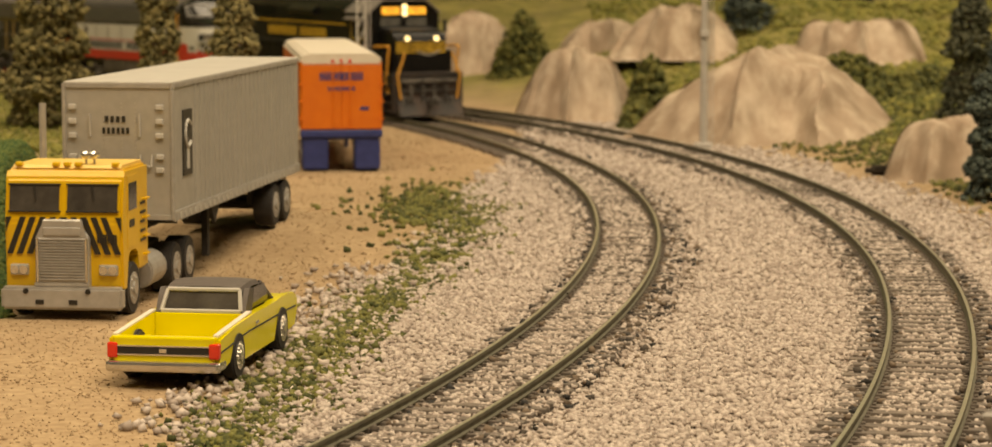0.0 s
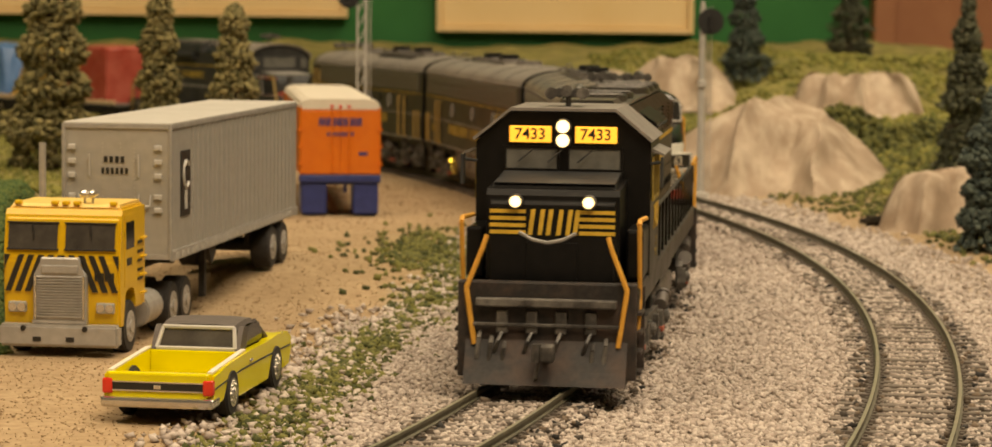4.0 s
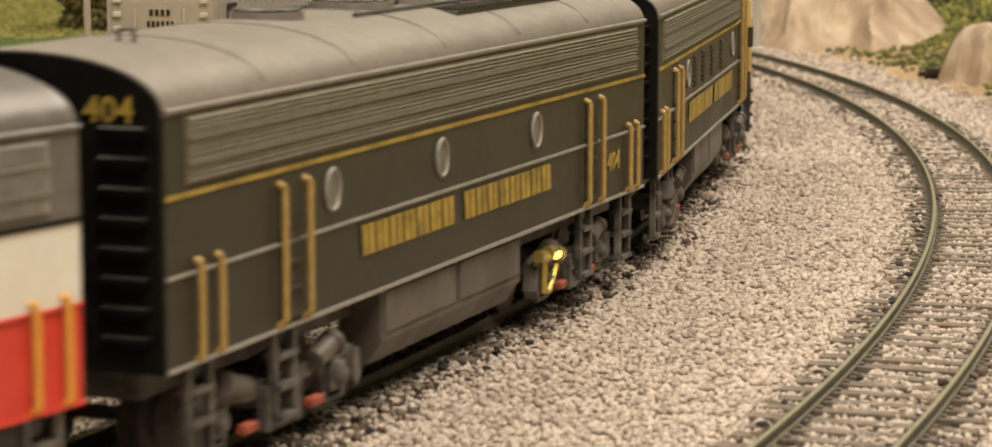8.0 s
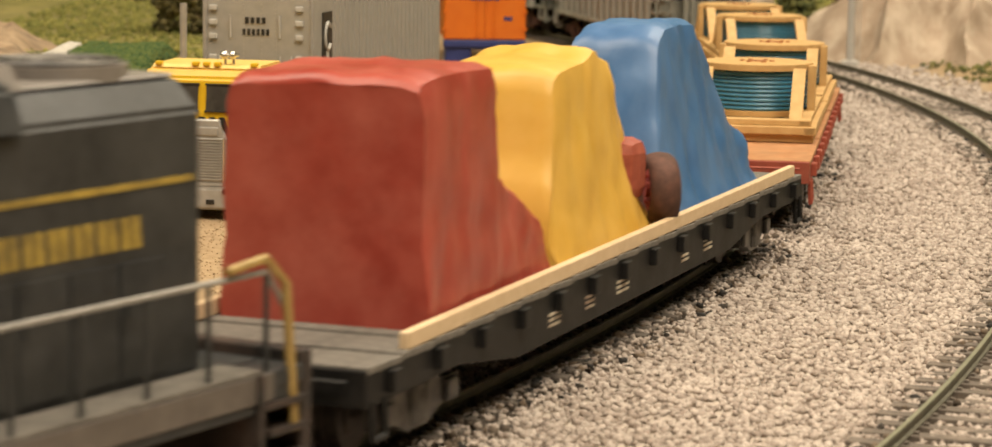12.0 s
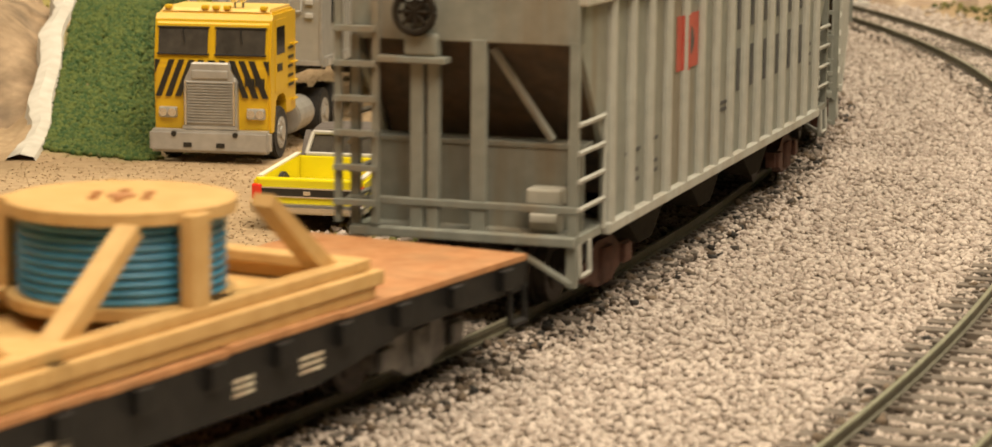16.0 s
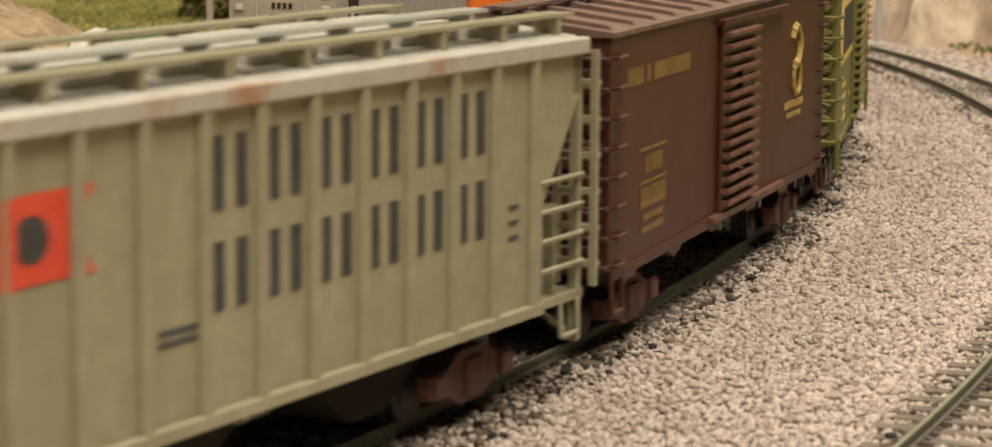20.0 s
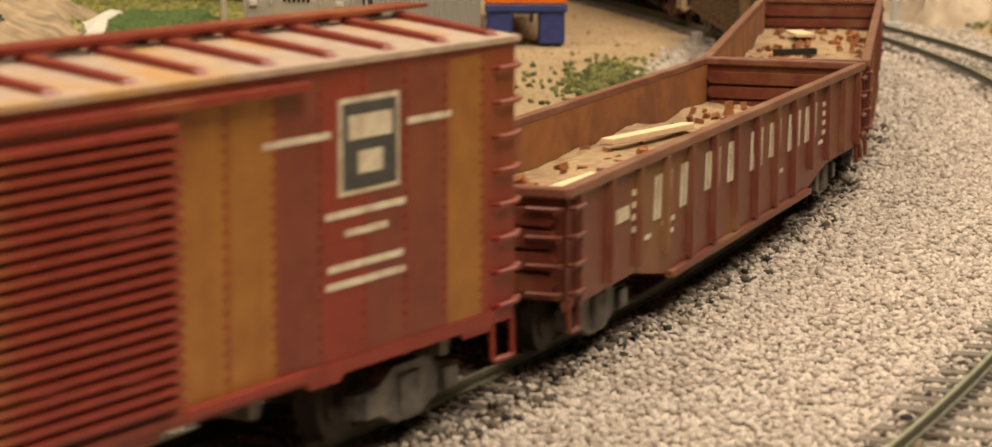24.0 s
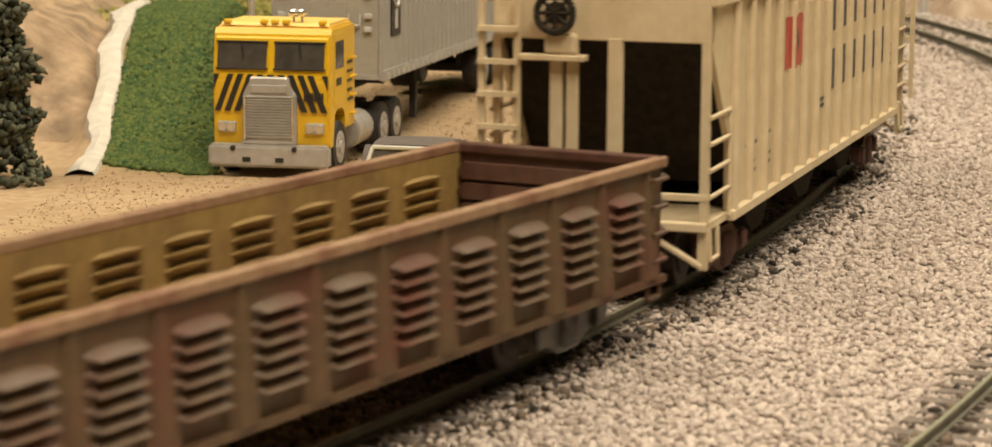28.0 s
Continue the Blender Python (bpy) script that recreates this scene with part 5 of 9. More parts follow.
    for s in (-1, 1):
        for k in range(n):
            y = -slope1 + 1.2 + (2 * slope1 - 2.4) * k / (n - 1)
            if first is None:
                bm = B()
                prism(bm, [(0, -0.95), (0.55, -0.95), (1.15, -0.55), (1.15, 0.55), (0.55, 0.95), (0, 0.95)], bot + 0.3, top - 1.6, "z")
                first = part("rib", bm, rib, car)
                first.matrix_basis = at_mm(s * w, y, 0, 0 if s > 0 else 180)
            else:
                twin("rib", first, car, at_mm(s * w, y, 0, 0 if s > 0 else 180))
    for s in (-1, 1):
        bm = B()
        box(bm, s * (w - 0.4), s * (w + 1.3), -h + 1, h - 1, top - 1.8, top + 0.5, 0.3)
        part("top_chord", bm, "rust_edge" if body != "hop_cream" else rib, car, "side chord with rust streaks")
        bm = B()
        box(bm, s * (w - 0.6), s * (w + 1.2), -slope1 - 1, slope1 + 1, bot - 0.7, bot + 0.9, 0.2)
        part("bottom_chord", bm, rib, car)
    # roof, trough hatches and running boards
    bm = B()
    prism(bm, [(-w, top), (-w + 1, top + 0.7), (-5, top + 2.0), (5, top + 2.0), (w - 1, top + 0.7), (w, top)], -h + 1.5, h - 1.5)
    part("roof", bm, roof, car, "dusty roof")
    first = None
    for k in range(10):
        for x in (-8.9, 8.9):
            if first is None:
                bm = B()
                box(bm, -2.3, 2.3, 0, 14.6, top + 1.0, top + 2.9, 0.5)
                first = part("hatch_cover", bm, "hop_dark" if not faded else "rust_edge", car, "long roof hatch cover")
                first.matrix_basis = at_mm(x, -84 + k * 17.0)
            else:
                twin("hatch_cover", first, car, at_mm(x, -84 + k * 17.0))
    for x in (-13.4, 0, 13.4):
        bm = B()
        for q in (-1.5, -0.5, 0.5, 1.5):
            box(bm, x + q - 0.38, x + q + 0.38, -h, h, top + 3.2, top + 3.7)
        for k in range(12):
            box(bm, x - 1.8, x + 1.8, -h + 4 + k * 15.8, -h + 5 + k * 15.8, top + 0.4, top + 3.3)
        part("running_board", bm, rib if x else roof, car)
    # flag and lettering on both sides
    for s in (-1, 1):
        bm = B()
        ya, yb = 36.5, 18.5
        prism(bm, [(ya, 30.8), (yb, 30.8), (yb + 3.0, 35.2), (yb, 39.6), (ya, 39.6)], s * (w + 0.06), s * (w + 0.18), "x")
        fl = part("flag", bm, flag, car, "red swallow-tailed flag emblem")
        pitch = (2 * slope1 - 2.4) / (n - 1)
        for k in range(n):
            y = -slope1 + 1.2 + pitch * k
            if yb + 3.2 < y < ya + 0.5:
                bm = B()
                box(bm, s * (w + 1.13), s * (w + 1.19), y - 0.57, y + 0.57, 30.8, 39.6)
                box(bm, s * (w + 0.1), s * (w + 0.62), y - 0.98, y + 0.98, 30.8, 39.6)
                part("flag_strip", bm, flag, fl)
        bm = B()
        prism(bm, [(28.6 + 2.8 * math.cos(a * math.pi / 8), 35.2 + 2.4 * math.sin(a * math.pi / 8)) for a in range(16)], s * (w + 0.2), s * (w + 0.3), "x")
        part("diamond", bm, letters, fl)
        pitch = (2 * slope1 - 2.4) / (n - 1)
        grid = -slope1 + 1.2
        for row, (z0, z1) in enumerate(((34.2, 42.2), (23.4, 30.8))):
            for c in range(6):
                y = grid + pitch * (6.5 - c)
                bm = B()
                for q in (-3.3, 1.2):
                    box(bm, s * (w + 0.06), s * (w + 0.17), y + q, y + q + 2.1, z0, z1)
                part("lettering", bm, letters, car, "tall plain bar of the painted name")
        bm = B()
        for yy, zz, ll in ((4, 21.0, 8), (4, 22.2, 8), (62, 16.5, 7), (62, 18.0, 6), (62, 21, 8), (51, 16.5, 7), (51, 18.0, 7), (51, 21.5, 7), (-71, 22, 2.6), (-71, 24, 2.6), (-71, 26, 2.6)):
            box(bm, s * (w + 0.06), s * (w + 0.15), yy - ll / 2, yy + ll / 2, zz, zz + 0.6)
        part("small_print", bm, letters if not faded else "letter_grey", car)
    freight_bogies(car, h, inset=27)
    return car


def build_boxcar(label, half, body, roof, paint):
    car = thing("boxcar", label, "freight car", "boxcars of the train")
    w, bot, top = 16.6, 12.0, 46.2
    bm = B()
    box(bm, -w, w, -half, half, bot, top, 0.25)
    shell_ob = part("body", bm, body, car)
    bm = B()
    box(bm, -2, 2, -half + 1, half - 1, 7.5, bot)
    for k in range(5):
        box(bm, -w + 2, w - 2, -half + 14 + k * (2 * half - 28) / 4 - 1, -half + 14 + k * (2 * half - 28) / 4 + 1, 8, bot)
    rod(bm, (-6, -8, 7), (-6, 8, 7), 2.4, 10)
    part("underframe", bm, "under", car)
    # roof with raised seams
    bm = B()
    prism(bm, [(-w - 0.5, top - 0.2), (-w - 0.5, top + 0.5), (0, top + 2.6), (w + 0.5, top + 0.5), (w + 0.5, top - 0.2)], -half - 0.4, half + 0.4)
    rf = part("roof", bm, roof, car, "dusty ribbed metal roof")
    n = 13 if half < 80 else 16
    first = None
    for k in range(n):
        y = -half + 4 + (2 * half - 8) * k / (n - 1)
        if first is None:
            bm = B()
            for s in (-1, 1):
                prism(bm, [(s * 1.5, top + 2.4), (s * 1.5, top + 3.2), (s * (w - 1.5), top + 1.3), (s * (w - 0.5), top + 0.45)], -1.1, 1.1)
            first = part("roof_rib", bm, body if roof == "roof_pale" else roof, rf)
            first.matrix_basis = at_mm(0, y, 0)
        else:
            twin("roof_rib", first, rf, at_mm(0, y, 0))
    bm = B()
    for q in (-1.7, 0, 1.7):
        box(bm, q - 0.7, q + 0.7, -half - 2, half + 2, top + 3.4, top + 3.9)
    part("running_board", bm, body if roof == "roof_pale" else roof, car)
    # corrugated ends
    for d in (-1, 1):
        k = 0
        first = None
        while k < 13:
            z = 12.6 + k * 2.55
            if first is None:
                bm = B()
                prism(bm, [(-w + 1.2, -0.25), (-w + 2.4, -0.95), (w - 2.4, -0.95), (w - 1.2, -0.25), (w - 1.2, 0.25), (w - 2.4, 0.95), (-w + 2.4, 0.95), (-w + 1.2, 0.25)], d * half, d * (half + 1.0))
                bmesh.ops.bevel(bm, geom=[e for e in bm.edges if abs(e.verts[0].co.y - d * (half + 1.0)) < 0.01 and abs(e.verts[1].co.y - d * (half + 1.0)) < 0.01], offset=0.35, segments=1, affect="EDGES")
                first = part("end_rib", bm, body, shell_ob)
                first.matrix_basis = at_mm(0, 0, z)
            else:
                twin("end_rib", first, shell_ob, at_mm(0, 0, z))
            k += 1
        for s in (-1, 1):
            bm = B()
            ladder(bm, s * w, d * (half - 5.6), d * (half - 0.8), 13, 43, 8, 0.34)
            part("ladder", bm, body, car)
            bm = B()
            end_ladder(bm, d * (half + 0.4), d, s * (w - 5), s * (w - 0.3), 13, 43, 8, 0.34, 1.3)
            part("ladder", bm, body, car)
            bm = B()
            wire(bm, [(s * w, d * (half - 1), bot), (s * (w + 0.3), d * (half - 1), 6), (s * (w + 0.3), d * (half - 6), 6), (s * w, d * (half - 6), bot)], 0.4, 5)
            part("stirrup", bm, body, car)
    # sliding doors with pressed ribs
    for s in (-1, 1):
        dw = 11.5 if half < 80 else 23.0
        bm = B()
        box(bm, s * w, s * (w + 0.7), -dw, dw, bot + 0.4, top - 2.4, 0.15)
        door = part("sliding_door", bm, body, car, "ribbed sliding door")
        nr = 15 if half < 80 else 22
        first = None
        for k in range(nr):
            z = bot + 2.2 + (top - bot - 6) * k / (nr - 1)
            if first is None:
                bm = B()
                prism(bm, [(s * (w + 0.6), -0.5), (s * (w + 2.2), -0.42), (s * (w + 2.2), 0.2), (s * (w + 0.6), 0.5)], -dw + 0.6, dw - 0.6)
                # the brown car's ribs are a lighter brown: their highlight put into the colour
                first = part("door_rib", bm, "brown_highlight" if body == "box_brown" else body, door)
                first.matrix_basis = at_mm(0, 0, z)
            else:
                twin("door_rib", first, door, at_mm(0, 0, z))
        bm = B()
        box(bm, s * (w + 1.2), s * (w + 1.6), -dw + 5, -dw + 12, 32, 36, 0.1)
        wire(bm, [(s * (w + 1.6), -dw + 2, 17), (s * (w + 1.6), dw - 2, 21)], 0.3, 5)
        part("placard", bm, body, door)
        bm = B()
        box(bm, s * w, s * (w + 1.6), -dw - 24, dw + 2, top - 2.3, top - 1.3, 0.1)
        part("door_track", bm, body, car)
        bm = B()
        box(bm, s * w, s * (w + 1.3), -dw - 24, dw + 6, bot - 0.4, bot + 0.6, 0.1)
        part("door_track", bm, "brown_highlight" if body == "box_brown" else body, car)
        bm = B()
        box(bm, s * (w - 0.3), s * (w + 0.35), -half + 1, half - 1, bot - 1.2, bot + 0.4)
        for k in range(6):
            y = -half + 10 + (2 * half - 20) * k / 5
            prism(bm, [(y - 5, bot), (y + 5, bot), (y + 3, bot - 2.0), (y - 3, bot - 2.0)], s * (w - 0.3), s * (w + 0.3), "x")
        part("side_sill", bm, body, car)
        bm = B()
        k = -half + 8
        while k < half - 6:
            if abs(k) > dw + 1 and half > 80:
                bm = B()
                box(bm, s * w, s * (w + 0.07), k - 0.2, k + 0.2, bot + 0.5, top - 0.6)
                for q in range(22):
                    box(bm, s * w, s * (w + 0.22), k + 0.5, k + 0.75, bot + 2 + 1.45 * q, bot + 2.3 + 1.45 * q)
                part("panel_seam", bm, body, car)
                if k + 9.0 < half - 5.5 and not -dw - 9.5 < k < dw:
                    bm = B()
                    box(bm, s * (w - 0.01), s * (w + 0.04), k + 0.2, k + 8.8, bot + 0.5, top - 1.2)
                    tint = "box_ochre" if (abs(k + 4.5) < dw + 15 and k < 0) or abs(k + 4.5) > half - 18 else ("box_maroon" if int(k + 200) % 4 else body)
                    part("side_panel", bm, tint, car)
            k += 9.0
        paint(car, s, w, half)
    freight_bogies(car, half, "under" if body != "box_brown" else "truck_rust", 22)
    return car


def paint_brown(car, s, w, half):
    bm = B()
    bars(bm, s * (w + 0.05), min(66, 30), max(66, 30), 38.2, 40.8, (10, 1, 4), 0, 0.38)
    part("side_lettering", bm, "gold_faded", car, "worn yellow painted company name")
    bm = B()
    for z, ln in ((14, 12), (15.8, 11), (17.8, 14), (21.4, 15), (26.4, 15)):
        box(bm, s * (w + 0.05), s * (w + 0.14), 51 - ln / 2, 51 + ln / 2, z + 1.5, z + 1.5 + (0.5 if z > 20 else 1.0))
    bars(bm, s * (w + 0.05), min(58, 44), max(58, 44), 20.3, 22.4, (6,), 0, 0.3)
    bars(bm, s * (w + 0.05), min(56, 46), max(56, 46), 24.5, 27.1, (3,), 0, 0.3)
    part("small_print", bm, "gold_faded", car)
    bm = B()
    y = -47
    arc = [(s * (w + 0.15), y + 3.4 * math.cos(a), 36.5 + 3.6 * math.sin(a)) for a in np.linspace(0.4, 5.0, 12)]
    wire(bm, arc, 0.85, 5)
    arc = [(s * (w + 0.15), y - 1.5 + 3.0 * math.cos(a), 30.5 + 3.2 * math.sin(a)) for a in np.linspace(0, 2 * math.pi, 14)]
    wire(bm, arc, 0.6, 5)
    box(bm, s * (w + 0.05), s * (w + 0.14), y - 8, y + 8, 25.0, 26.4)
    box(bm, s * (w + 0.05), s * (w + 0.14), y - 6, y + 6, 23.2, 24.2)
    part("emblem", bm, "gold_worn", car, "yellow round painted emblem")


def paint_green(car, s, w, half):
    bm = B()
    a, b = (half - 6), -(half - 8)
    prism(bm, [(a, 34), (a - 7, 27.5), (b, 27.5), (b, 41.5), (a - 7, 41.5)], s * (w + 0.05), s * (w + 0.15), "x")
    arrow = part("arrow_panel", bm, "box_yellow", car, "wide yellow arrow-shaped name panel")
    bm = B()
    box(bm, s * (w + 0.72), s * (w + 0.8), -10, 10, 27.5, 41.5)
    part("arrow_panel", bm, "box_yellow", car)
    bm = B()
    bars(bm, s * (w + 0.2), min(56, 13), max(56, 13), 29.4, 39.4, (4,), 0, 0.3)
    bars(bm, s * (w + 0.2), min(-56, -13), max(-56, -13), 29.4, 39.4, (3,), 0, 0.3)
    part("side_lettering", bm, "letter_black", arrow, "black plain bars of the name")
    bm = B()
    for y, z, ln in ((46, 22, 14), (46, 19.4, 12), (46, 16.8, 10), (46, 14.8, 12), (-40, 20, 8), (-40, 17, 10), (22, 18, 5)):
        box(bm, s * (w + 0.05), s * (w + 0.14), y - ln / 2, y + ln / 2, z, z + 1.0)
    part("small_print", bm, "box_yellow", car)


def paint_red(car, s, w, half):
    bm = B()
    bars(bm, s * (w + 0.05), min(76, 26), max(76, 26), 31.0, 37.5, (10,), 0, 0.3)
    for y, z, ln in ((44, 26, 12), (44, 22.6, 14), (44, 19.8, 10), (44, 17, 12)):
        box(bm, s * (w + 0.05), s * (w + 0.14), y - ln / 2, y + ln / 2, z, z + 1.0)
    for y, z, ln in ((-60, 28.7, 17), (-60, 26.4, 9), (-60, 22.6, 16), (-60, 20.6, 17), (-74, 38.0, 10), (-46, 38.0, 13)):
        box(bm, s * (w + 0.05), s * (w + 0.14), y - ln / 2, y + ln / 2, z, z + 0.8)
    part("side_lettering", bm, "letter_white", car, "faded white painted lettering")
    bm = B()
    box(bm, s * (w + 0.05), s * (w + 0.15), -60.7 - 6.4, -60.7 + 6.4, 31.1, 42.2)
    e = part("emblem", bm, "letter_white", car, "black emblem in a pale frame")
    bm = B()
    box(bm, s * (w + 0.16), s * (w + 0.24), -60.7 - 5.7, -60.7 + 5.7, 31.7, 41.6)
    part("emblem_field", bm, "letter_black", e)
    bm = B()
    box(bm, s * (w + 0.25), s * (w + 0.3), -60.7 - 4.6, -60.7 + 4.6, 37.4, 40.2)
    box(bm, s * (w + 0.25), s * (w + 0.3), -60.7 - 2.6, -60.7 + 2.6, 33.4, 36.0)
    part("emblem_bars", bm, "letter_white", e)


def build_gondola(label, louvred, side_m, in_m, rim_m, seed):
    car = thing("gondola_wagon", label, "freight car", "gondola wagons of the train")
    h, w, top, fl = 98.5, 16.6, 24.8, 11.6
    rng = random.Random(seed)
    for s in (-1, 1):
        bm = B()
        low = [(-h, 8.6), (-h + 32, 8.6), (-h + 50, 5.6), (h - 50, 5.6), (h - 32, 8.6), (h, 8.6)] if not louvred else [(-h, 8.2), (h, 8.2)]
        prism(bm, [(h, top - 0.4), (-h, top - 0.4)] + low, s * (w - 0.5), s * w, "x")
        side = part("side", bm, side_m, car)
        bm = B()
        box(bm, s * (w - 0.9), s * (w - 0.5), -h + 0.8, h - 0.8, fl, top - 0.6)
        part("lining", bm, in_m, car, "rusty inner side")
        bm = B()
        box(bm, s * (w - 1.0), s * (w + 0.9), -h - 0.3, h + 0.3, top - 0.9, top + 0.6, 0.3)
        part("rim", bm, rim_m, car, "worn top rim")
        n = 14
        first = None
        for k in range(n):
            y = -h + 5 + (2 * h - 10) * k / (n - 1)
            inner = 4 <= k <= n - 5 and not louvred
            if louvred:
                bm = B()
                sheet(bm, [[(s * w, y - wd, zz), (s * (w + dp), y - wd * 0.55, zz), (s * (w + dp), y + wd * 0.55, zz), (s * w, y + wd, zz)] for zz, wd, dp in ((8.6, 2.9, 1.5), (14.0, 2.3, 1.2), (top - 0.9, 0.7, 0.5))])
            else:
                bm = B()
                prism(bm, [(s * w, y - 1.0), (s * (w + 1.0), y - 0.7), (s * (w + 1.0), y + 0.7), (s * w, y + 1.0)], 6.4 if inner else 9.4, top - 0.9, "z")
            if not (louvred and k == 11):
                part("rib", bm, side_m, car)
        if louvred:
            for k in range(n - 1):
                y = -h + 5 + (2 * h - 10) * (k + 0.5) / (n - 1)
                for q in range(6):
                    z = 11.9 + q * 1.78
                    for x, m_, sg in ((s * w, side_m, s), (s * (w - 0.9), in_m, -s)) if k not in (10, 11) else ((s * (w - 0.9), in_m, -s),):
                        bm = B()
                        pts_o = [(y + 5.0 * math.cos(a), z + 0.82 * math.sin(a)) for a in np.linspace(0, 2 * math.pi, 13)[:-1]]
                        pts_i = [(y + 4.0 * math.cos(a), z + 0.10 * math.sin(a) + (-0.55 if sg == s else 0.6)) for a in np.linspace(0, 2 * math.pi, 13)[:-1]]
                        sheet(bm, [[(x, a, b) for a, b in pts_o], [(x + sg * 1.55, a, b) for a, b in pts_i]], True)
                        bm.faces.new([bm.verts.new((x + sg * 1.55, a, b)) for a, b in pts_i])
                        bmesh.ops.remove_doubles(bm, verts=bm.verts, dist=0.001)
                        part("pressed_dent", bm, m_, side)
        bm = B()
        box(bm, s * (w - 0.2), s * (w + 1.1), -h + 50 if not louvred else -h, h - 50 if not louvred else h, 5.0 if not louvred else 7.6, 6.0 if not louvred else 8.6)
        part("side_sill", bm, side_m, car)
        bm = B()
        if not louvred:
            for k, c in enumerate((-5.9, -5.3, -4.3, -3.8, -2.7, -2.1, -1.1, 0.6, 1.1, 2.1, 2.6, 3.7, 4.3, 5.2, 5.8)):
                y = -c * 9.2
                for q in (-1.6, 0.7):
                    z0 = 14.8 + (0.6 if 2 < abs(c) < 3 else 0)
                    prism(bm, [(y + q - 0.3, z0), (y + q + 1.2, z0), (y + q + 1.2 - 0.8, 21.4), (y + q - 0.3 - 0.8, 21.4)], s * (w + 0.05), s * (w + 0.15), "x")
            for k in range(4):
                for c in (-7.0, 7.0):
                    box(bm, s * (w + 0.05), s * (w + 0.15), -c * 9.2 - 3, -c * 9.2 + 3, 14.6 + 1.8 * k, 15.5 + 1.8 * k)
            box(bm, s * (w + 0.05), s * (w + 0.15), 74 - 5, 74 + 5, 17.0, 19.0)
            for y, z, ln in ((60, 12.5, 5), (48, 13.4, 7), (48, 11.6, 6), (20, 10.5, 5), (-26, 11.6, 5), (-60, 13, 4), (-82, 15, 3)):
                box(bm, s * (w + 0.05), s * (w + 0.13), y - ln / 2, y + ln / 2, z, z + 0.7)
        else:
            box(bm, s * w, s * (w + 0.9), 52.6, 77.2, 13.6, 22.8, 0.2)
            plate = part("number_plate", bm, "gon_plate", car, "flat rusty ochre plate between the dents")
            bm = B()
            box(bm, s * w, s * (w + 0.5), 58.0, 77.2, 9.2, 12.6, 0.2)
            part("lower_plate", bm, "gon_plate", car)
            for y in (72.6, 67.8, 62.6):
                bm = B()
                box(bm, s * (w + 0.9), s * (w + 0.98), y - 1.1, y + 1.1, 18.0, 21.0)
                part("painted_bar", bm, "gon_rim", plate)
            bm = B()
            for y, z, ln in ((66, 16.4, 14), (66, 14.9, 10)):
                box(bm, s * (w + 0.9), s * (w + 0.96), y - ln / 2, y + ln / 2, z, z + 0.5)
        part("side_lettering", bm, "letter_white" if not louvred else "gon_rim", car, "worn pale painted lettering")
    end_m = "gon_end" if louvred else side_m
    for d in (-1, 1):
        bm = B()
        box(bm, -w, w, d * (h - 0.6), d * h, 10.0, top - 0.4)
        end = part("end_wall", bm, end_m, car)
        for k in range(4):
            bm = B()
            z = 12.4 + 3.0 * k
            prism(bm, [(-w + 1, z), (-w + 1.8, z + 1.2), (w - 1.8, z + 1.2), (w - 1, z), (w - 1.8, z - 1.2), (-w + 1.8, z - 1.2)], d * h, d * (h + 1.2))
            prism(bm, [(-w + 1, z), (-w + 1.8, z + 1.2), (w - 1.8, z + 1.2), (w - 1, z), (w - 1.8, z - 1.2), (-w + 1.8, z - 1.2)], d * (h - 1.8), d * (h - 0.6))
            part("end_rib", bm, end_m, end)
        bm = B()
        box(bm, -w - 0.6, w + 0.6, d * (h - 1.2), d * (h + 1.0), top - 0.9, top + 0.6, 0.3)
        part("end_rim", bm, rim_m if not louvred else end_m, end)
        for s in (-1, 1):
            bm = B()
            ladder(bm, s * (w + 0.2), d * (h - 5), d * (h - 0.6), 11, 22.5, 4, 0.36, 1.0)
            part("ladder", bm, side_m, end)
            bm = B()
            end_ladder(bm, d * (h + 0.6), d, s * (w - 5), s * (w - 0.4), 11, 22.5, 4, 0.36, 1.0)
            part("ladder", bm, side_m, end)
            bm = B()
            wire(bm, [(s * w, d * (h - 1), 10), (s * (w + 0.4), d * (h - 1), 5.6), (s * (w + 0.4), d * (h - 5), 5.6), (s * w, d * (h - 5), 10)], 0.4, 5)
            part("stirrup", bm, side_m, end)
    bm = B()
    box(bm, -w + 0.6, w - 0.6, -h + 0.8, h - 0.8, fl - 1.6, fl)
    box(bm, -2, 2, -h + 2, h - 2, 7, fl - 1.6)
    part("floor", bm, in_m, car)
    # uneven dirt left on the floor
    bm = B()
    rows = []
    for j in range(60):
        y = -h + 2 + (2 * h - 4) * j / 59
        row = []
        for i in range(14):
            x = -w + 1.2 + (2 * w - 2.4) * i / 13
            z = fl + (1.8 if louvred else 4.8) + 1.5 * noise.noise((x * 0.06, y * 0.04, seed)) + 0.9 * max(0, noise.noise((x * 0.5, y * 0.4, seed)))
            row.append((x, y, z))
        rows.append(row)
    sheet(bm, rows)
    part("spilled_dirt", bm, "load_dirt", car, "heap of dry dirt and scrap on the floor", smooth=True)
    bm = B()
    for _ in range(120):
        x, y = rng.uniform(-w + 3, w - 3), rng.uniform(-h + 5, h - 5)
        q = rng.uniform(0.3, 1.0)
        box(bm, x - q, x + q, y - q * 0.8, y + q * 0.8, fl + (1.4 if louvred else 4.2), fl + (2.2 if louvred else 5.1) + q, 0, Euler((rng.uniform(-0.5, 0.5), rng.uniform(-0.5, 0.5), rng.uniform(0, 3))).to_matrix().to_4x4())
    part("scrap", bm, "gon_inside" if not louvred else "gon_olive_in", car)
    freight_bogies(car, h, "under", 24)
    return car, fl


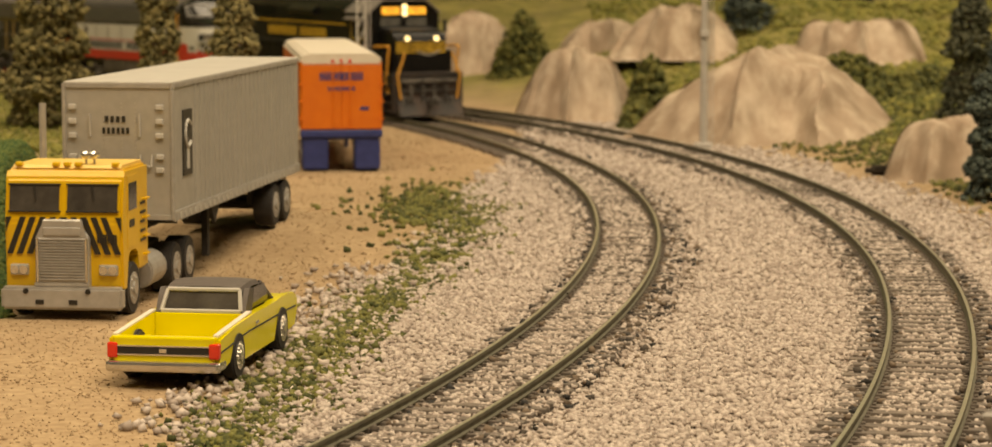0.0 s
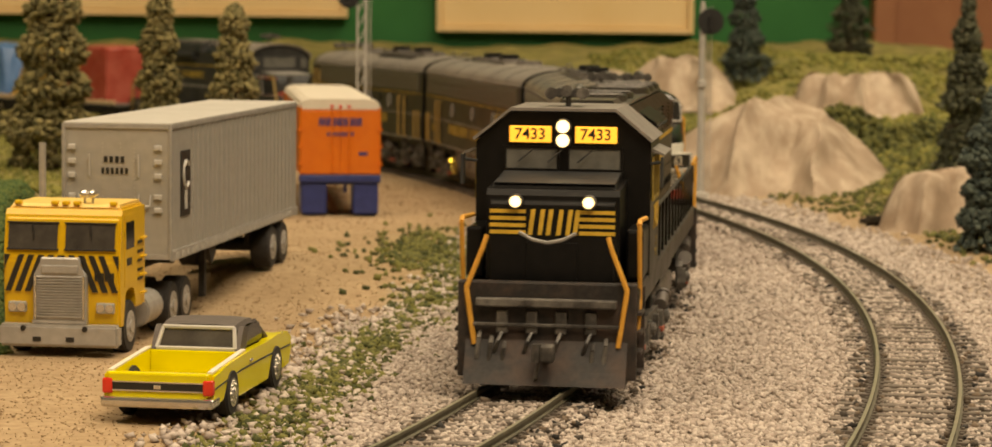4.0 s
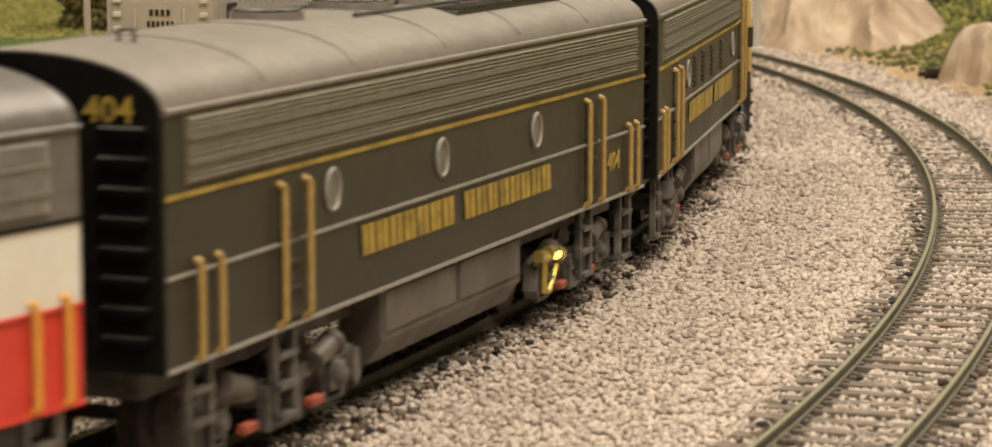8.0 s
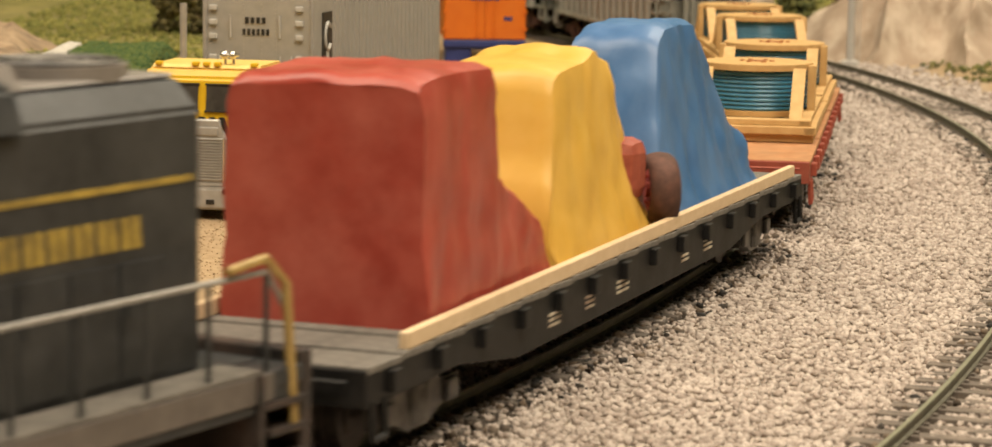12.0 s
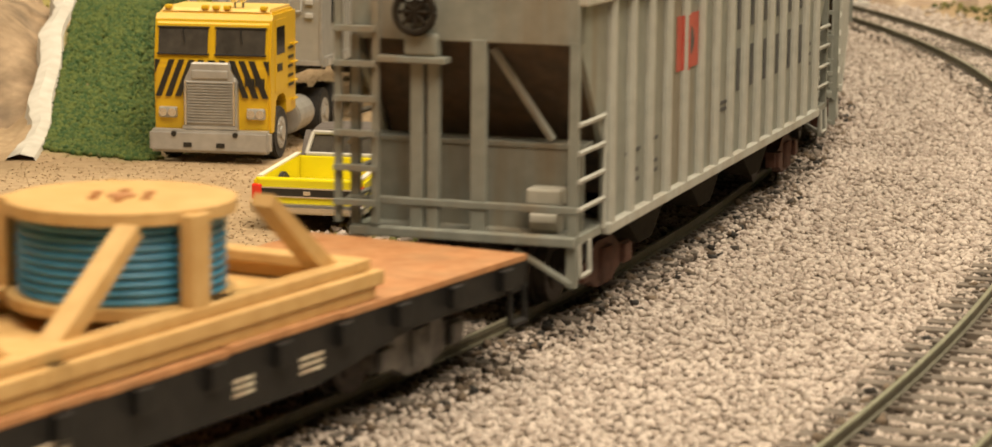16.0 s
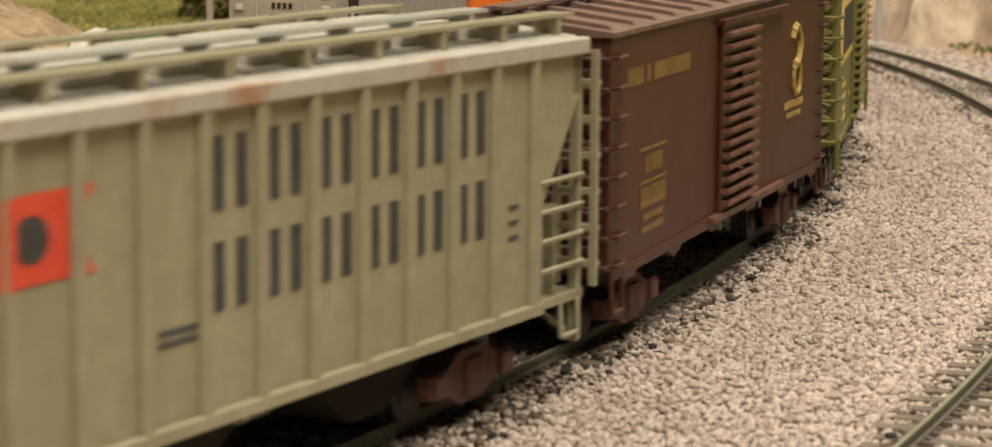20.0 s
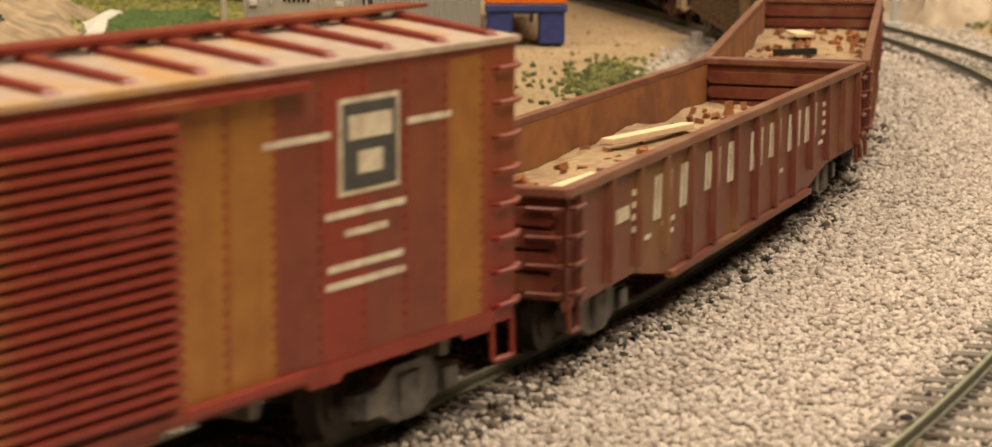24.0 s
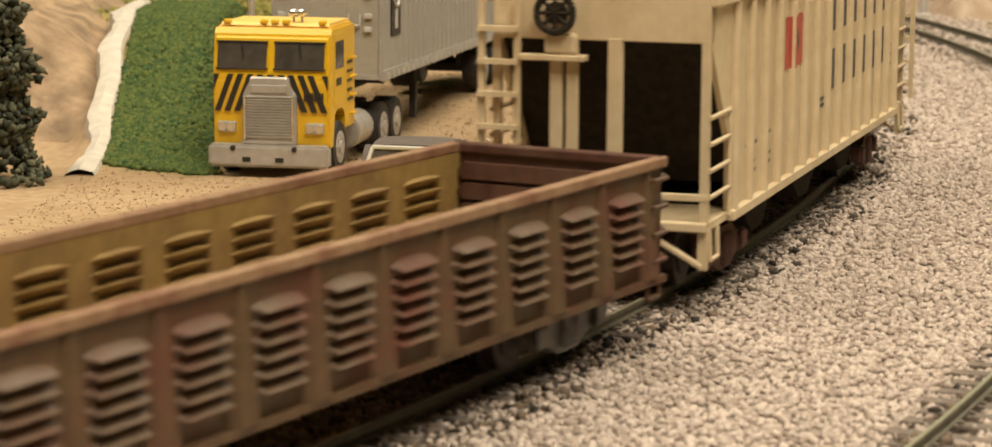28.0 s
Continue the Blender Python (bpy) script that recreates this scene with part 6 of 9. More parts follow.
def build_plank(car_name, label, length, width, thick, material):
    ob = thing(car_name, label, "plank")
    bm = B()
    box(bm, -width / 2, width / 2, -length / 2, length / 2, 0, thick, 0.2)
    part("board", bm, material, ob)
    return ob


def build_flatcar(label, half, body, deck_m, boards):
    car = thing("flat_wagon", label, "freight car", "flat wagons of the train")
    w, top = 17.0, 13.2
    bm = B()
    for s in (-1, 1):
        prism(bm, [(-half, top - 0.6), (half, top - 0.6), (half, top - 4.6), (half - 30, top - 4.6), (half - 52, top - 7.6), (-half + 52, top - 7.6), (-half + 30, top - 4.6), (-half, top - 4.6)], s * (w - 0.8), s * w, "x")
    box(bm, -2.2, 2.2, -half + 2, half - 2, 6.4, top - 0.8)
    for k in range(13):
        y = -half + 3 + (2 * half - 6) * k / 12
        box(bm, -w + 0.8, w - 0.8, y - 0.6, y + 0.6, top - 4.0, top - 0.8)
    frame_ob = part("frame", bm, body, car)
    for d in (-1, 1):
        bm = B()
        box(bm, -w, w, d * (half - 1), d * (half + 0.4), top - 4.6, top, 0.2)
        for s in (-1, 1):
            wire(bm, [(s * w, d * (half - 1), top - 4), (s * (w + 0.3), d * (half - 1), 4.6), (s * (w + 0.3), d * (half - 5), 4.6), (s * w, d * (half - 5), top - 4)], 0.5, 5)
        wire(bm, [(-w + 2, d * (half + 1.4), top - 1.4), (-4, d * (half + 1.4), top - 1.4)], 0.3, 5)
        part("end_sill", bm, body, frame_ob)
    # stake pockets along the sides
    first = None
    for s in (-1, 1):
        for k in range(14):
            y = -half + 7 + (2 * half - 14) * k / 13
            if first is None:
                bm = B()
                box(bm, 0, 1.2, -1.5, 1.5, top - 3.6, top - 0.9, 0.2)
                first = part("stake_pocket", bm, body, car)
                first.matrix_basis = at_mm(s * w, y, 0, 0 if s > 0 else 180)
            else:
                twin("stake_pocket", first, car, at_mm(s * w, y, 0, 0 if s > 0 else 180))
        bm = B()
        for y, ln in ((-40, 5), (-26, 4), (8, 6), (24, 4), (40, 5)):
            for z in (top - 5.6, top - 4.8, top - 4.0):
                box(bm, s * (w + 0.03), s * (w + 0.12), y - ln / 2, y + ln / 2, z, z + 0.38)
        part("side_lettering", bm, "letter_white", car)
    # deck boards, each a part on one mesh
    n = boards
    pitch = 2 * half / n
    first = None
    for k in range(n):
        y = -half + pitch * (k + 0.5)
        if first is None:
            bm = B()
            box(bm, -w - 0.1, w + 0.1, -pitch / 2 + 0.12, pitch / 2 - 0.12, top - 0.7, top + 0.15, 0.08)
            first = part("deck_board", bm, deck_m, car)
            first.matrix_basis = at_mm(0, y, 0)
        else:
            twin("deck_board", first, car, at_mm(0, y, 0.12 * (k % 3 - 1)))
    freight_bogies(car, half, "under", 24)
    return car


def build_tarp(name, label, material, stations, seed):
    """A load under a roped sheet; stations along y: (y, top, half width above, half width at the foot)."""
    ob = thing(name, label, "tarpaulin load", "covered loads on the flat wagon")
    bm = B()
    rows = []
    ys = []
    for (ya, *a), (yb, *b) in zip(stations, stations[1:]):
        k = max(2, int(abs(yb - ya) / 0.8))
        for i in range(k):
            u = i / k
            u = 0.5 * u + 0.5 * u * u * (3 - 2 * u)
            ys.append([ya + (yb - ya) * u] + [p + (q - p) * u for p, q in zip(a, b)])
    ys.append(list(stations[-1]))
    for y, top, wa, wb in ys:
        row = []
        side = []
        for i in range(15):
            v = i / 14
            fold = 0.55 * noise.noise((y * 0.16, v * 2.0, seed)) + 0.55 * abs(noise.noise((y * 0.32 + v, v * 1.2, seed + 3))) * (1.3 - v) + 0.22 * abs(noise.noise((y * 0.8 - 3 * v, v * 5, seed + 6)))
            side.append((wb + (wa - wb) * v ** 0.62 + fold, top * v + 0.35 * noise.noise((y * 0.35, v * 4, seed + 8)) * v))
        for x, z in side:
            row.append((x, y, z))
        for i in range(1, 12):
            v = i / 12
            row.append((wa * (1 - 2 * v), y, top + 0.8 * math.sin(math.pi * v) * (0.5 + noise.noise((v * 3, y * 0.1, seed + 7)))))
        for x, z in side[::-1]:
            row.append((-x + 0.3 * noise.noise((z * 0.2, y * 0.3, seed + 5)), y, z))
        rows.append(row)
    g = np.array(rows)
    for _ in range(2):
        g[1:-1] = 0.5 * g[1:-1] + 0.25 * (g[:-2] + g[2:])
        g[:, 1:-1] = 0.76 * g[:, 1:-1] + 0.12 * (g[:, :-2] + g[:, 2:])
    nrm = np.cross(np.gradient(g, axis=1), np.gradient(g, axis=0))
    nrm /= np.linalg.norm(nrm, axis=2)[:, :, None] + 1e-9
    rows = []
    for grow, nrow in zip(g, nrm):
        row = []
        for q, m in zip(grow, nrow):
            x, y, z = q
            crease = 0.75 * abs(noise.noise((x * 0.10 + z * 0.05, y * 0.13, z * 0.09 + seed))) + 0.4 * abs(noise.noise((x * 0.3, y * 0.26 + z * 0.12, z * 0.2 + seed))) + 0.16 * noise.noise((x * 0.8, y * 0.8, z * 0.8 + seed))
            row.append(tuple(q - m * (crease * (1.0 if z > 1 else 0.3))))
        rows.append(row)
    vs = sheet(bm, rows)
    bm.faces.new(vs[0])
    bm.faces.new(vs[-1][::-1])
    part("cover", bm, material, ob, smooth=True)
    bm = B()
    y0, y1 = ys[0][0], ys[-1][0]
    box(bm, -ys[0][3] + 0.6, ys[0][3] - 0.6, y0 + 0.6, y1 - 0.6, 0, 0.8)
    part("skid", bm, "timber", ob)
    return ob


def build_reel(label, cable="cable_blue"):
    """A cable drum on its side in a timber cradle."""
    ob = thing("cable_reel", label, "cable reel", "cable reels on the flat wagons")
    rng = random.Random(5)
    bm = B()
    box(bm, -14.6, 14.6, -31, 31, 0, 1.6, 0.15)
    part("skid_board", bm, "timber", ob)
    for s in (-1, 1):
        for z0, z1, d in ((1.6, 3.4, 0), (3.4, 4.8, 1.2)):
            bm = B()
            box(bm, s * (12.4 - d), s * (15.0 - d), -32 + d, 32 - d, z0, z1, 0.2)
            part("side_beam", bm, "timber", ob)
            bm = B()
            box(bm, -15.2 + d, 15.2 - d, s * (28.6 - d), s * (32.0 - d), z0 + 0.1, z1 + 0.1, 0.2)
            part("end_beam", bm, "timber", ob)
        bm = B()
        prism(bm, [(s * 27.0, 4.4), (s * 23.5, 4.4), (s * 12.4, 13.4), (s * 13.0, 14.8)], -11.8, -9.0, "x")
        prism(bm, [(s * 27.0, 4.4), (s * 23.5, 4.4), (s * 12.4, 13.4), (s * 13.0, 14.8)], 9.0, 11.8, "x")
        part("brace", bm, "timber", ob, "slanted timber brace")
        for q in (-1, 1):
            bm = B()
            box(bm, s * 11.9, s * 13.7, q * 4 - 1.7, q * 4 + 1.7, 3.6, 15.0, 0.2)
            if q > 0:
                part("post", bm, "timber", ob)
            else:
                bm.free()
    rod_r = 12.9
    bm = B()
    rod(bm, (0, 0, 3.6), (0, 0, 4.8), rod_r, 40)
    part("lower_flange", bm, "timber", ob)
    bm = B()
    rows = []
    for k in range(9):
        for q in range(5):
            c = -math.pi / 2 + math.pi * q / 4
            e = 11.2 * (1 + 0.05 * math.cos(c))
            rows.append([(e * math.cos(a * math.pi / 20), e * math.sin(a * math.pi / 20), 5.3 + 0.98 * k + 0.48 * math.sin(c)) for a in range(40)])
    sheet(bm, rows, True)
    part("cable", bm, cable, ob, "wound blue cable", smooth=True)
    bm = B()
    rod(bm, (0, 0, 13.9), (0, 0, 15.3), rod_r, 40)
    flange = part("upper_flange", bm, "timber", ob, "round wooden flange")
    bm = B()
    rod(bm, (0, 0, 15.2), (0, 0, 15.6), 1.6, 12)
    for a in range(6):
        rod(bm, (3.4 * math.cos(a * 1.047), 3.4 * math.sin(a * 1.047), 15.2), (3.4 * math.cos(a * 1.047), 3.4 * math.sin(a * 1.047), 15.65), 0.6, 8)
    part("hub_bolts", bm, "deck_orange", flange)
    return ob


def build_spare_wheels():
    ob = thing("machine_wheels", "dusty red-brown machine wheels lying between covered loads", "machine wheel")
    for k, (x, y, z, r, tilt) in enumerate(((-11.0, -2.4, 6.2, 6.2, 0.55), (-3.0, 4.5, 5.4, 5.4, 0.1), (3.5, 1.0, 8.0, 5.0, 0.5))):
        axis = Matrix.Translation((x, y, z)) @ Matrix.Rotation(tilt, 4, "Z")
        rows = []
        for q in range(9):
            c = math.pi * q / 8
            e, f = r * (0.80 + 0.20 * math.sin(c)), -2.6 * math.cos(c)
            rows.append([tuple(axis @ Vector((f, e * (1 + 0.02 * (a % 2)) * math.cos(a * math.pi / 14), e * (1 + 0.02 * (a % 2)) * math.sin(a * math.pi / 14)))) for a in range(28)])
        rows.append([tuple(axis @ Vector((1.6, r * 0.55 * math.cos(a * math.pi / 14), r * 0.55 * math.sin(a * math.pi / 14)))) for a in range(28)])
        rows.insert(0, [tuple(axis @ Vector((-1.6, r * 0.55 * math.cos(a * math.pi / 14), r * 0.55 * math.sin(a * math.pi / 14)))) for a in range(28)])
        bm = B()
        sheet(bm, rows, True)
        tyre = part("tyre", bm, "truck_rust" if k == 0 else "tarp_red", ob, smooth=True)
        bm = B()
        rod(bm, axis @ Vector((-1.7, 0, 0)), axis @ Vector((1.7, 0, 0)), r * 0.56, 18)
        rod(bm, axis @ Vector((-2.4, 0, 0)), axis @ Vector((2.4, 0, 0)), r * 0.2, 10)
        for a in range(6):
            v = Vector((0, r * 0.38 * math.cos(a * 1.047), r * 0.38 * math.sin(a * 1.047)))
            rod(bm, axis @ (v + Vector((-2.1, 0, 0))), axis @ (v + Vector((2.1, 0, 0))), r * 0.07, 6)
        part("rim", bm, "flag_faded", tyre)
    bm = B()
    box(bm, -10.5, 8.0, 1.0, 9.0, 5.0, 15.4, 2.4)
    box(bm, -7.0, 7.0, -1.2, 1.2, 4.6, 7.4, 0.5)
    part("hood", bm, "rust_red", ob, "dusty red machine hood")
    return ob

# ---- the place: room, table, ground ----
def ring_off(c, r, x, y):
    return math.hypot(x - c[0], y - c[1]) - r


def ease(u):
    u = min(1.0, max(0.0, u))
    return u * u * (3 - 2 * u)


def lot_edge(y):
    """Where the dirt lot ends towards the tracks, at the depth y."""
    return -50.0 + 0.128 * (y - 406.0) - 0.000045 * (y - 406.0) ** 2 + 2.0 * math.sin(y * 0.021) + 1.2 * math.sin(y * 0.083 + 1)


def lawn_side(y):
    return -128.0 - 0.16 * (y - 523.0)


def bank_edge(y):
    return -101.0 - 0.10 * (y - 525.0)


def height(x, y):
    """The ground's height."""
    o1, o2 = ring_off(C1, R1, x, y), ring_off(C2, R2, x, y)
    n1 = noise.noise((x * 0.01, y * 0.01, 0.3))
    n2 = noise.noise((x * 0.05, y * 0.05, 1.7))
    z = -3.4 + 0.25 * n2
    lot = ease((lot_edge(y) - x) / 8.0) * ease((-14 - o1) / 10)
    z += lot * (1.0 + 0.35 * n2)
    hill = ease((o2 - 34) / 300.0) * ease((y - 740) / 260.0)
    z += hill * (43 + 12 * n1 + 3 * n2)
    z += 5.4 * math.exp(-((x + 60) / 34) ** 2 - ((y - 692) / 46) ** 2)
    lawn = ease((bank_edge(y) - x) / 14) * ease((-60 - o1) / 40) * max(ease((x - lawn_side(y) + 9) / 7), ease((y - 690) / 60))
    z += lawn * (24.0 * ease((y - 515) / 150.0) - 14.0 * ease((y - 700) / 120.0) + 2 * n1 * ease((y - 560) / 80))
    return z


def zone(x, y):
    """Shares of gravel, grass and bare dirt at a place."""
    o1, o2 = ring_off(C1, R1, x, y), ring_off(C2, R2, x, y)
    n = noise.noise((x * 0.06, y * 0.06, 4.0)) * 5 + noise.noise((x * 0.2, y * 0.2, 9.0)) * 2.5
    d = lot_edge(y) + n - x
    gravel = ease((5 - d) / 6) * ease((50 + n * 2.5 - o2) / 30)
    patch = 0.72 + 0.5 * noise.noise((x * 0.11, y * 0.07, 2.5))
    strip = math.exp(-((d + 5.0) / (8.0 if d < -5 else 6.0)) ** 2) * ease((800 - y) / 90) * ease((y - 340) / 40) * patch * (1.25 if y < 560 else 1.0)
    strip += 0.62 * math.exp(-(((x + 20 + n) / 13) ** 2 + ((y - 760 + 3 * n) / 62) ** 2))
    lawn = ease((bank_edge(y) - x + n) / 8) * ease((y - 527 + n) / 10) * ease((x - lawn_side(y)) / 4) * ease((720 - y + 3 * n) / 40)
    far = ease((o2 - 70 + 3 * n) / 60) * ease((y - 640) / 100) * (0.75 + 0.25 * math.sin(n))
    side = ease((o2 - 44 + 2 * n) / 20) * 0.35
    back = ease((y - 1120 + 4 * n) / 80) * ease((-50 - o1) / 20)
    yard = ease((-112 - x + n) / 10) * ease((y - 722 + n) / 20) * 0.9
    grass = min(1.0, strip + lawn + far + side + back + yard)
    return gravel * (1 - grass), grass, lawn


def spaced(lo, hi, a, b, fine, coarse):
    v = list(np.arange(lo, a, coarse)) + list(np.arange(a, b, fine)) + list(np.arange(b, hi + coarse * 0.5, coarse))
    return v


def ground_material():
    m = mat("ground", (0.29, 0.20, 0.11), (0.43, 0.315, 0.185), 2.2, 0.95, bump=0.7, stain=(0.23, 0.15, 0.078), stain_mm=30, amount=0.5)
    nt = m.node_tree
    n, l = nt.nodes, nt.links
    out = n["Principled BSDF"]
    attr = n.new("ShaderNodeAttribute")
    attr.attribute_name = "zone"
    split = n.new("ShaderNodeSeparateColor")
    l.new(attr.outputs["Color"], split.inputs[0])
    tc = n.new("ShaderNodeTexCoord")

    def tone(a, b, mm):
        t = n.new("ShaderNodeTexNoise")
        t.inputs["Scale"].default_value, t.inputs["Detail"].default_value = 1000 / mm, 6
        l.new(tc.outputs["Object"], t.inputs["Vector"])
        r = n.new("ShaderNodeValToRGB")
        r.color_ramp.elements[0].position, r.color_ramp.elements[1].position = 0.32, 0.68
        r.color_ramp.elements[0].color, r.color_ramp.elements[1].color = (*a, 1), (*b, 1)
        l.new(t.outputs["Fac"], r.inputs[0])
        return r.outputs[0]

    colour = out.inputs["Base Color"].links[0].from_socket
    for channel, tones in ((0, ((0.36, 0.305, 0.255), (0.49, 0.43, 0.37), 2.5)), (1, ((0.11, 0.105, 0.022), (0.26, 0.225, 0.06), 14.0)), (2, ((0.045, 0.085, 0.012), (0.10, 0.13, 0.022), 24.0))):
        mix = n.new("ShaderNodeMixRGB")
        l.new(split.outputs[channel], mix.inputs[0])
        l.new(colour, mix.inputs[1])
        l.new(tone(*tones), mix.inputs[2])
        colour = mix.outputs[0]
    l.new(colour, out.inputs["Base Color"])
    M["ground"] = m


def build_ground():
    ground_material()
    xs = spaced(-2400, 720, -300, 340, 4.0, 40.0)
    ys = spaced(-600, 1984, 240, 1300, 4.0, 38.0)
    verts, cols = [], []
    for y in ys:
        for x in xs:
            verts.append((x * MM, y * MM, height(x, y) * MM))
            cols.extend((*zone(x, y), 1.0))
    k = len(xs)
    faces = [(j * k + i, j * k + i + 1, (j + 1) * k + i + 1, (j + 1) * k + i) for j in range(len(ys) - 1) for i in range(k - 1)]
    me = bpy.data.meshes.new("ground")
    me.from_pydata(verts, [], faces)
    a = me.color_attributes.new("zone", "FLOAT_COLOR", "POINT")
    a.data.foreach_set("color", np.array(cols, dtype=np.float32))
    me.materials.append(M["ground"])
    me.polygons.foreach_set("use_smooth", [True] * len(me.polygons))
    tagged(new("ground", me), "sandy model railway ground with gravel and dry grass", "ground", kind="structure")


def slab(name, x0, x1, y0, y1, z0, z1, material, label, category):
    bm = B()
    box(bm, x0, x1, y0, y1, z0, z1)
    ob = part(name, bm, material, None)
    return tagged(ob, label, category, kind="structure")


def build_room():
    slab("table", -2400, 720, -600, 1985, -60, -12, "timber", "wooden table top under the model railway", "table")
    slab("floor", -2700, 2000, -2200, 2100, -1120, -1100, "floor_grey", "plain grey room floor", "floor")
    slab("ceiling", -2700, 2000, -2200, 2100, 1300, 1320, "ceiling_white", "plain white room ceiling", "ceiling")
    slab("wall_north", -2700, 2000, 2000, 2100, -1100, 1300, "wall_green", "green painted back wall", "wall")
    slab("wall_south", -2700, 2000, -2300, -2200, -1120, 1320, "room_wall", "plain pale room wall", "wall")
    slab("wall_west", -2800, -2700, -2300, 2100, -1120, 1320, "room_wall", "plain pale room wall", "wall")
    slab("wall_east", 2000, 2100, -2300, 2100, -1120, 1320, "room_wall", "plain pale room wall", "wall")
    for x0, x1, z0, z1 in ((-640, -122, 64, 330), (-44, 150, 54, 330)):
        ob = thing("notice_board", "cream painted board on the green wall", "board", "boards on the back wall")
        bm = B()
        box(bm, x0, x1, 1990, 1999, z0, z1, 1.5)
        part("panel", bm, "panel_cream", ob)
        bm = B()
        for e in ((x0 - 4, x0), (x1, x1 + 4)):
            box(bm, e[0], e[1], 1986, 1999, z0 - 4, z1 + 4, 0.8)
        box(bm, x0, x1, 1986, 1999, z0 - 4, z0, 0.8)
        box(bm, x0, x1, 1986, 1999, z1, z1 + 4, 0.8)
        part("edge_strip", bm, "panel_cream", ob)
    ob = thing("wood_panel", "reddish brown wooden panel against the wall", "panel")
    bm = B()
    box(bm, 292, 720, 1968, 1985, -8, 420, 2.0)
    part("sheet", bm, "panel_brown", ob)
    bm = B()
    box(bm, 292, 308, 1960, 1968, -8, 420, 1.0)
    part("batten", bm, "panel_brown", ob)


def sweep_ring(bm, c, r, off, profile, s0, s1, n):
    rows = []
    for i in range(n + 1):
        s = s0 + (s1 - s0) * i / n
        rows.append([tuple(on_arc(c, r, s, off + o, z)) for o, z in profile])
    vs = sheet(bm, rows, True)
    if abs((s1 - s0) / r) < 6.28:
        bm.faces.new(vs[0])
        bm.faces.new(vs[-1][::-1])


def build_track(c, r, label):
    ob = thing("railway_track", label, "track", "railway tracks")
    for off in (-8.25, 8.25):
        bm = B()
        sweep_ring(bm, c, r, off, [(-0.36, -0.6), (-0.36, -0.06), (-0.26, 0.0), (0.26, 0.0), (0.36, -0.06), (0.36, -0.6), (0.16, -0.8), (0.16, -1.35), (0.62, -1.5), (0.62, -1.75), (-0.62, -1.75), (-0.62, -1.5), (-0.16, -1.35), (-0.16, -0.8)], -3587.0 * r / 1142.0, 3587.0 * r / 1142.0, 700)
        rail = part("rail", bm, "rail_side", ob, "brown weathered steel rail")
        bm = B()
        sweep_ring(bm, c, r, off, [(-0.32, 0.0), (-0.32, 0.03), (0.32, 0.03), (0.32, 0.0)], -3587.0 * r / 1142.0, 3587.0 * r / 1142.0, 700)
        part("rail_head", bm, "rail_top", rail, "worn rail head")
    return ob


def build_ties(track, c, r):
    """Sleepers: those near the camera as parts, the rest of the ring as one."""
    rng = random.Random(int(r))
    pitch = 6.25
    made = []
    for k in range(3):
        bm = B()
        box(bm, -15.0 + 0.5 * k, 15.0 - 0.3 * k, -1.35, 1.35, -4.2, -2.22, 0.14)
        for s in (-1, 1):
            for o in (7.1, 9.4):
                box(bm, s * o - 0.35, s * o + 0.35, -0.5, 0.5, -2.3, -1.85)
        ob = part("sleeper", bm, "tie", track)
        made.append(ob)
    near = [s for s in np.arange(-520, 330, pitch)]
    for i, s in enumerate(near):
        ob = made[i] if i < 3 else twin("sleeper", made[i % 3], track)
        p = on_arc(c, r, s)
        ob.matrix_basis = at_mm(p.x, p.y, rng.uniform(0.25, 0.55), math.degrees(s / r) + rng.uniform(-1.2, 1.2))
    vs, fs = [], []
    for s in np.arange(330, 2 * math.pi * r - 520, pitch):
        a = s / r
        u, v = Vector((math.cos(a), math.sin(a), 0)), Vector((-math.sin(a), math.cos(a), 0))
        p = on_arc(c, r, s)
        b = len(vs)
        for z in (-4.2, -1.8):
            for i, j in ((-15, -1.3), (15, -1.3), (15, 1.3), (-15, 1.3)):
                q = (p + u * i + v * j) * MM
                vs.append((q.x, q.y, z * MM))
        fs += [(b, b + 1, b + 5, b + 4), (b + 1, b + 2, b + 6, b + 5), (b + 2, b + 3, b + 7, b + 6), (b + 3, b, b + 4, b + 7), (b + 4, b + 5, b + 6, b + 7)]
    me = bpy.data.meshes.new("sleeper")
    me.from_pydata(vs, [], fs)
    me.materials.append(M["tie"])
    rest = new("sleeper", me)
    rest.parent = track
    rest["kind"] = "stuff"


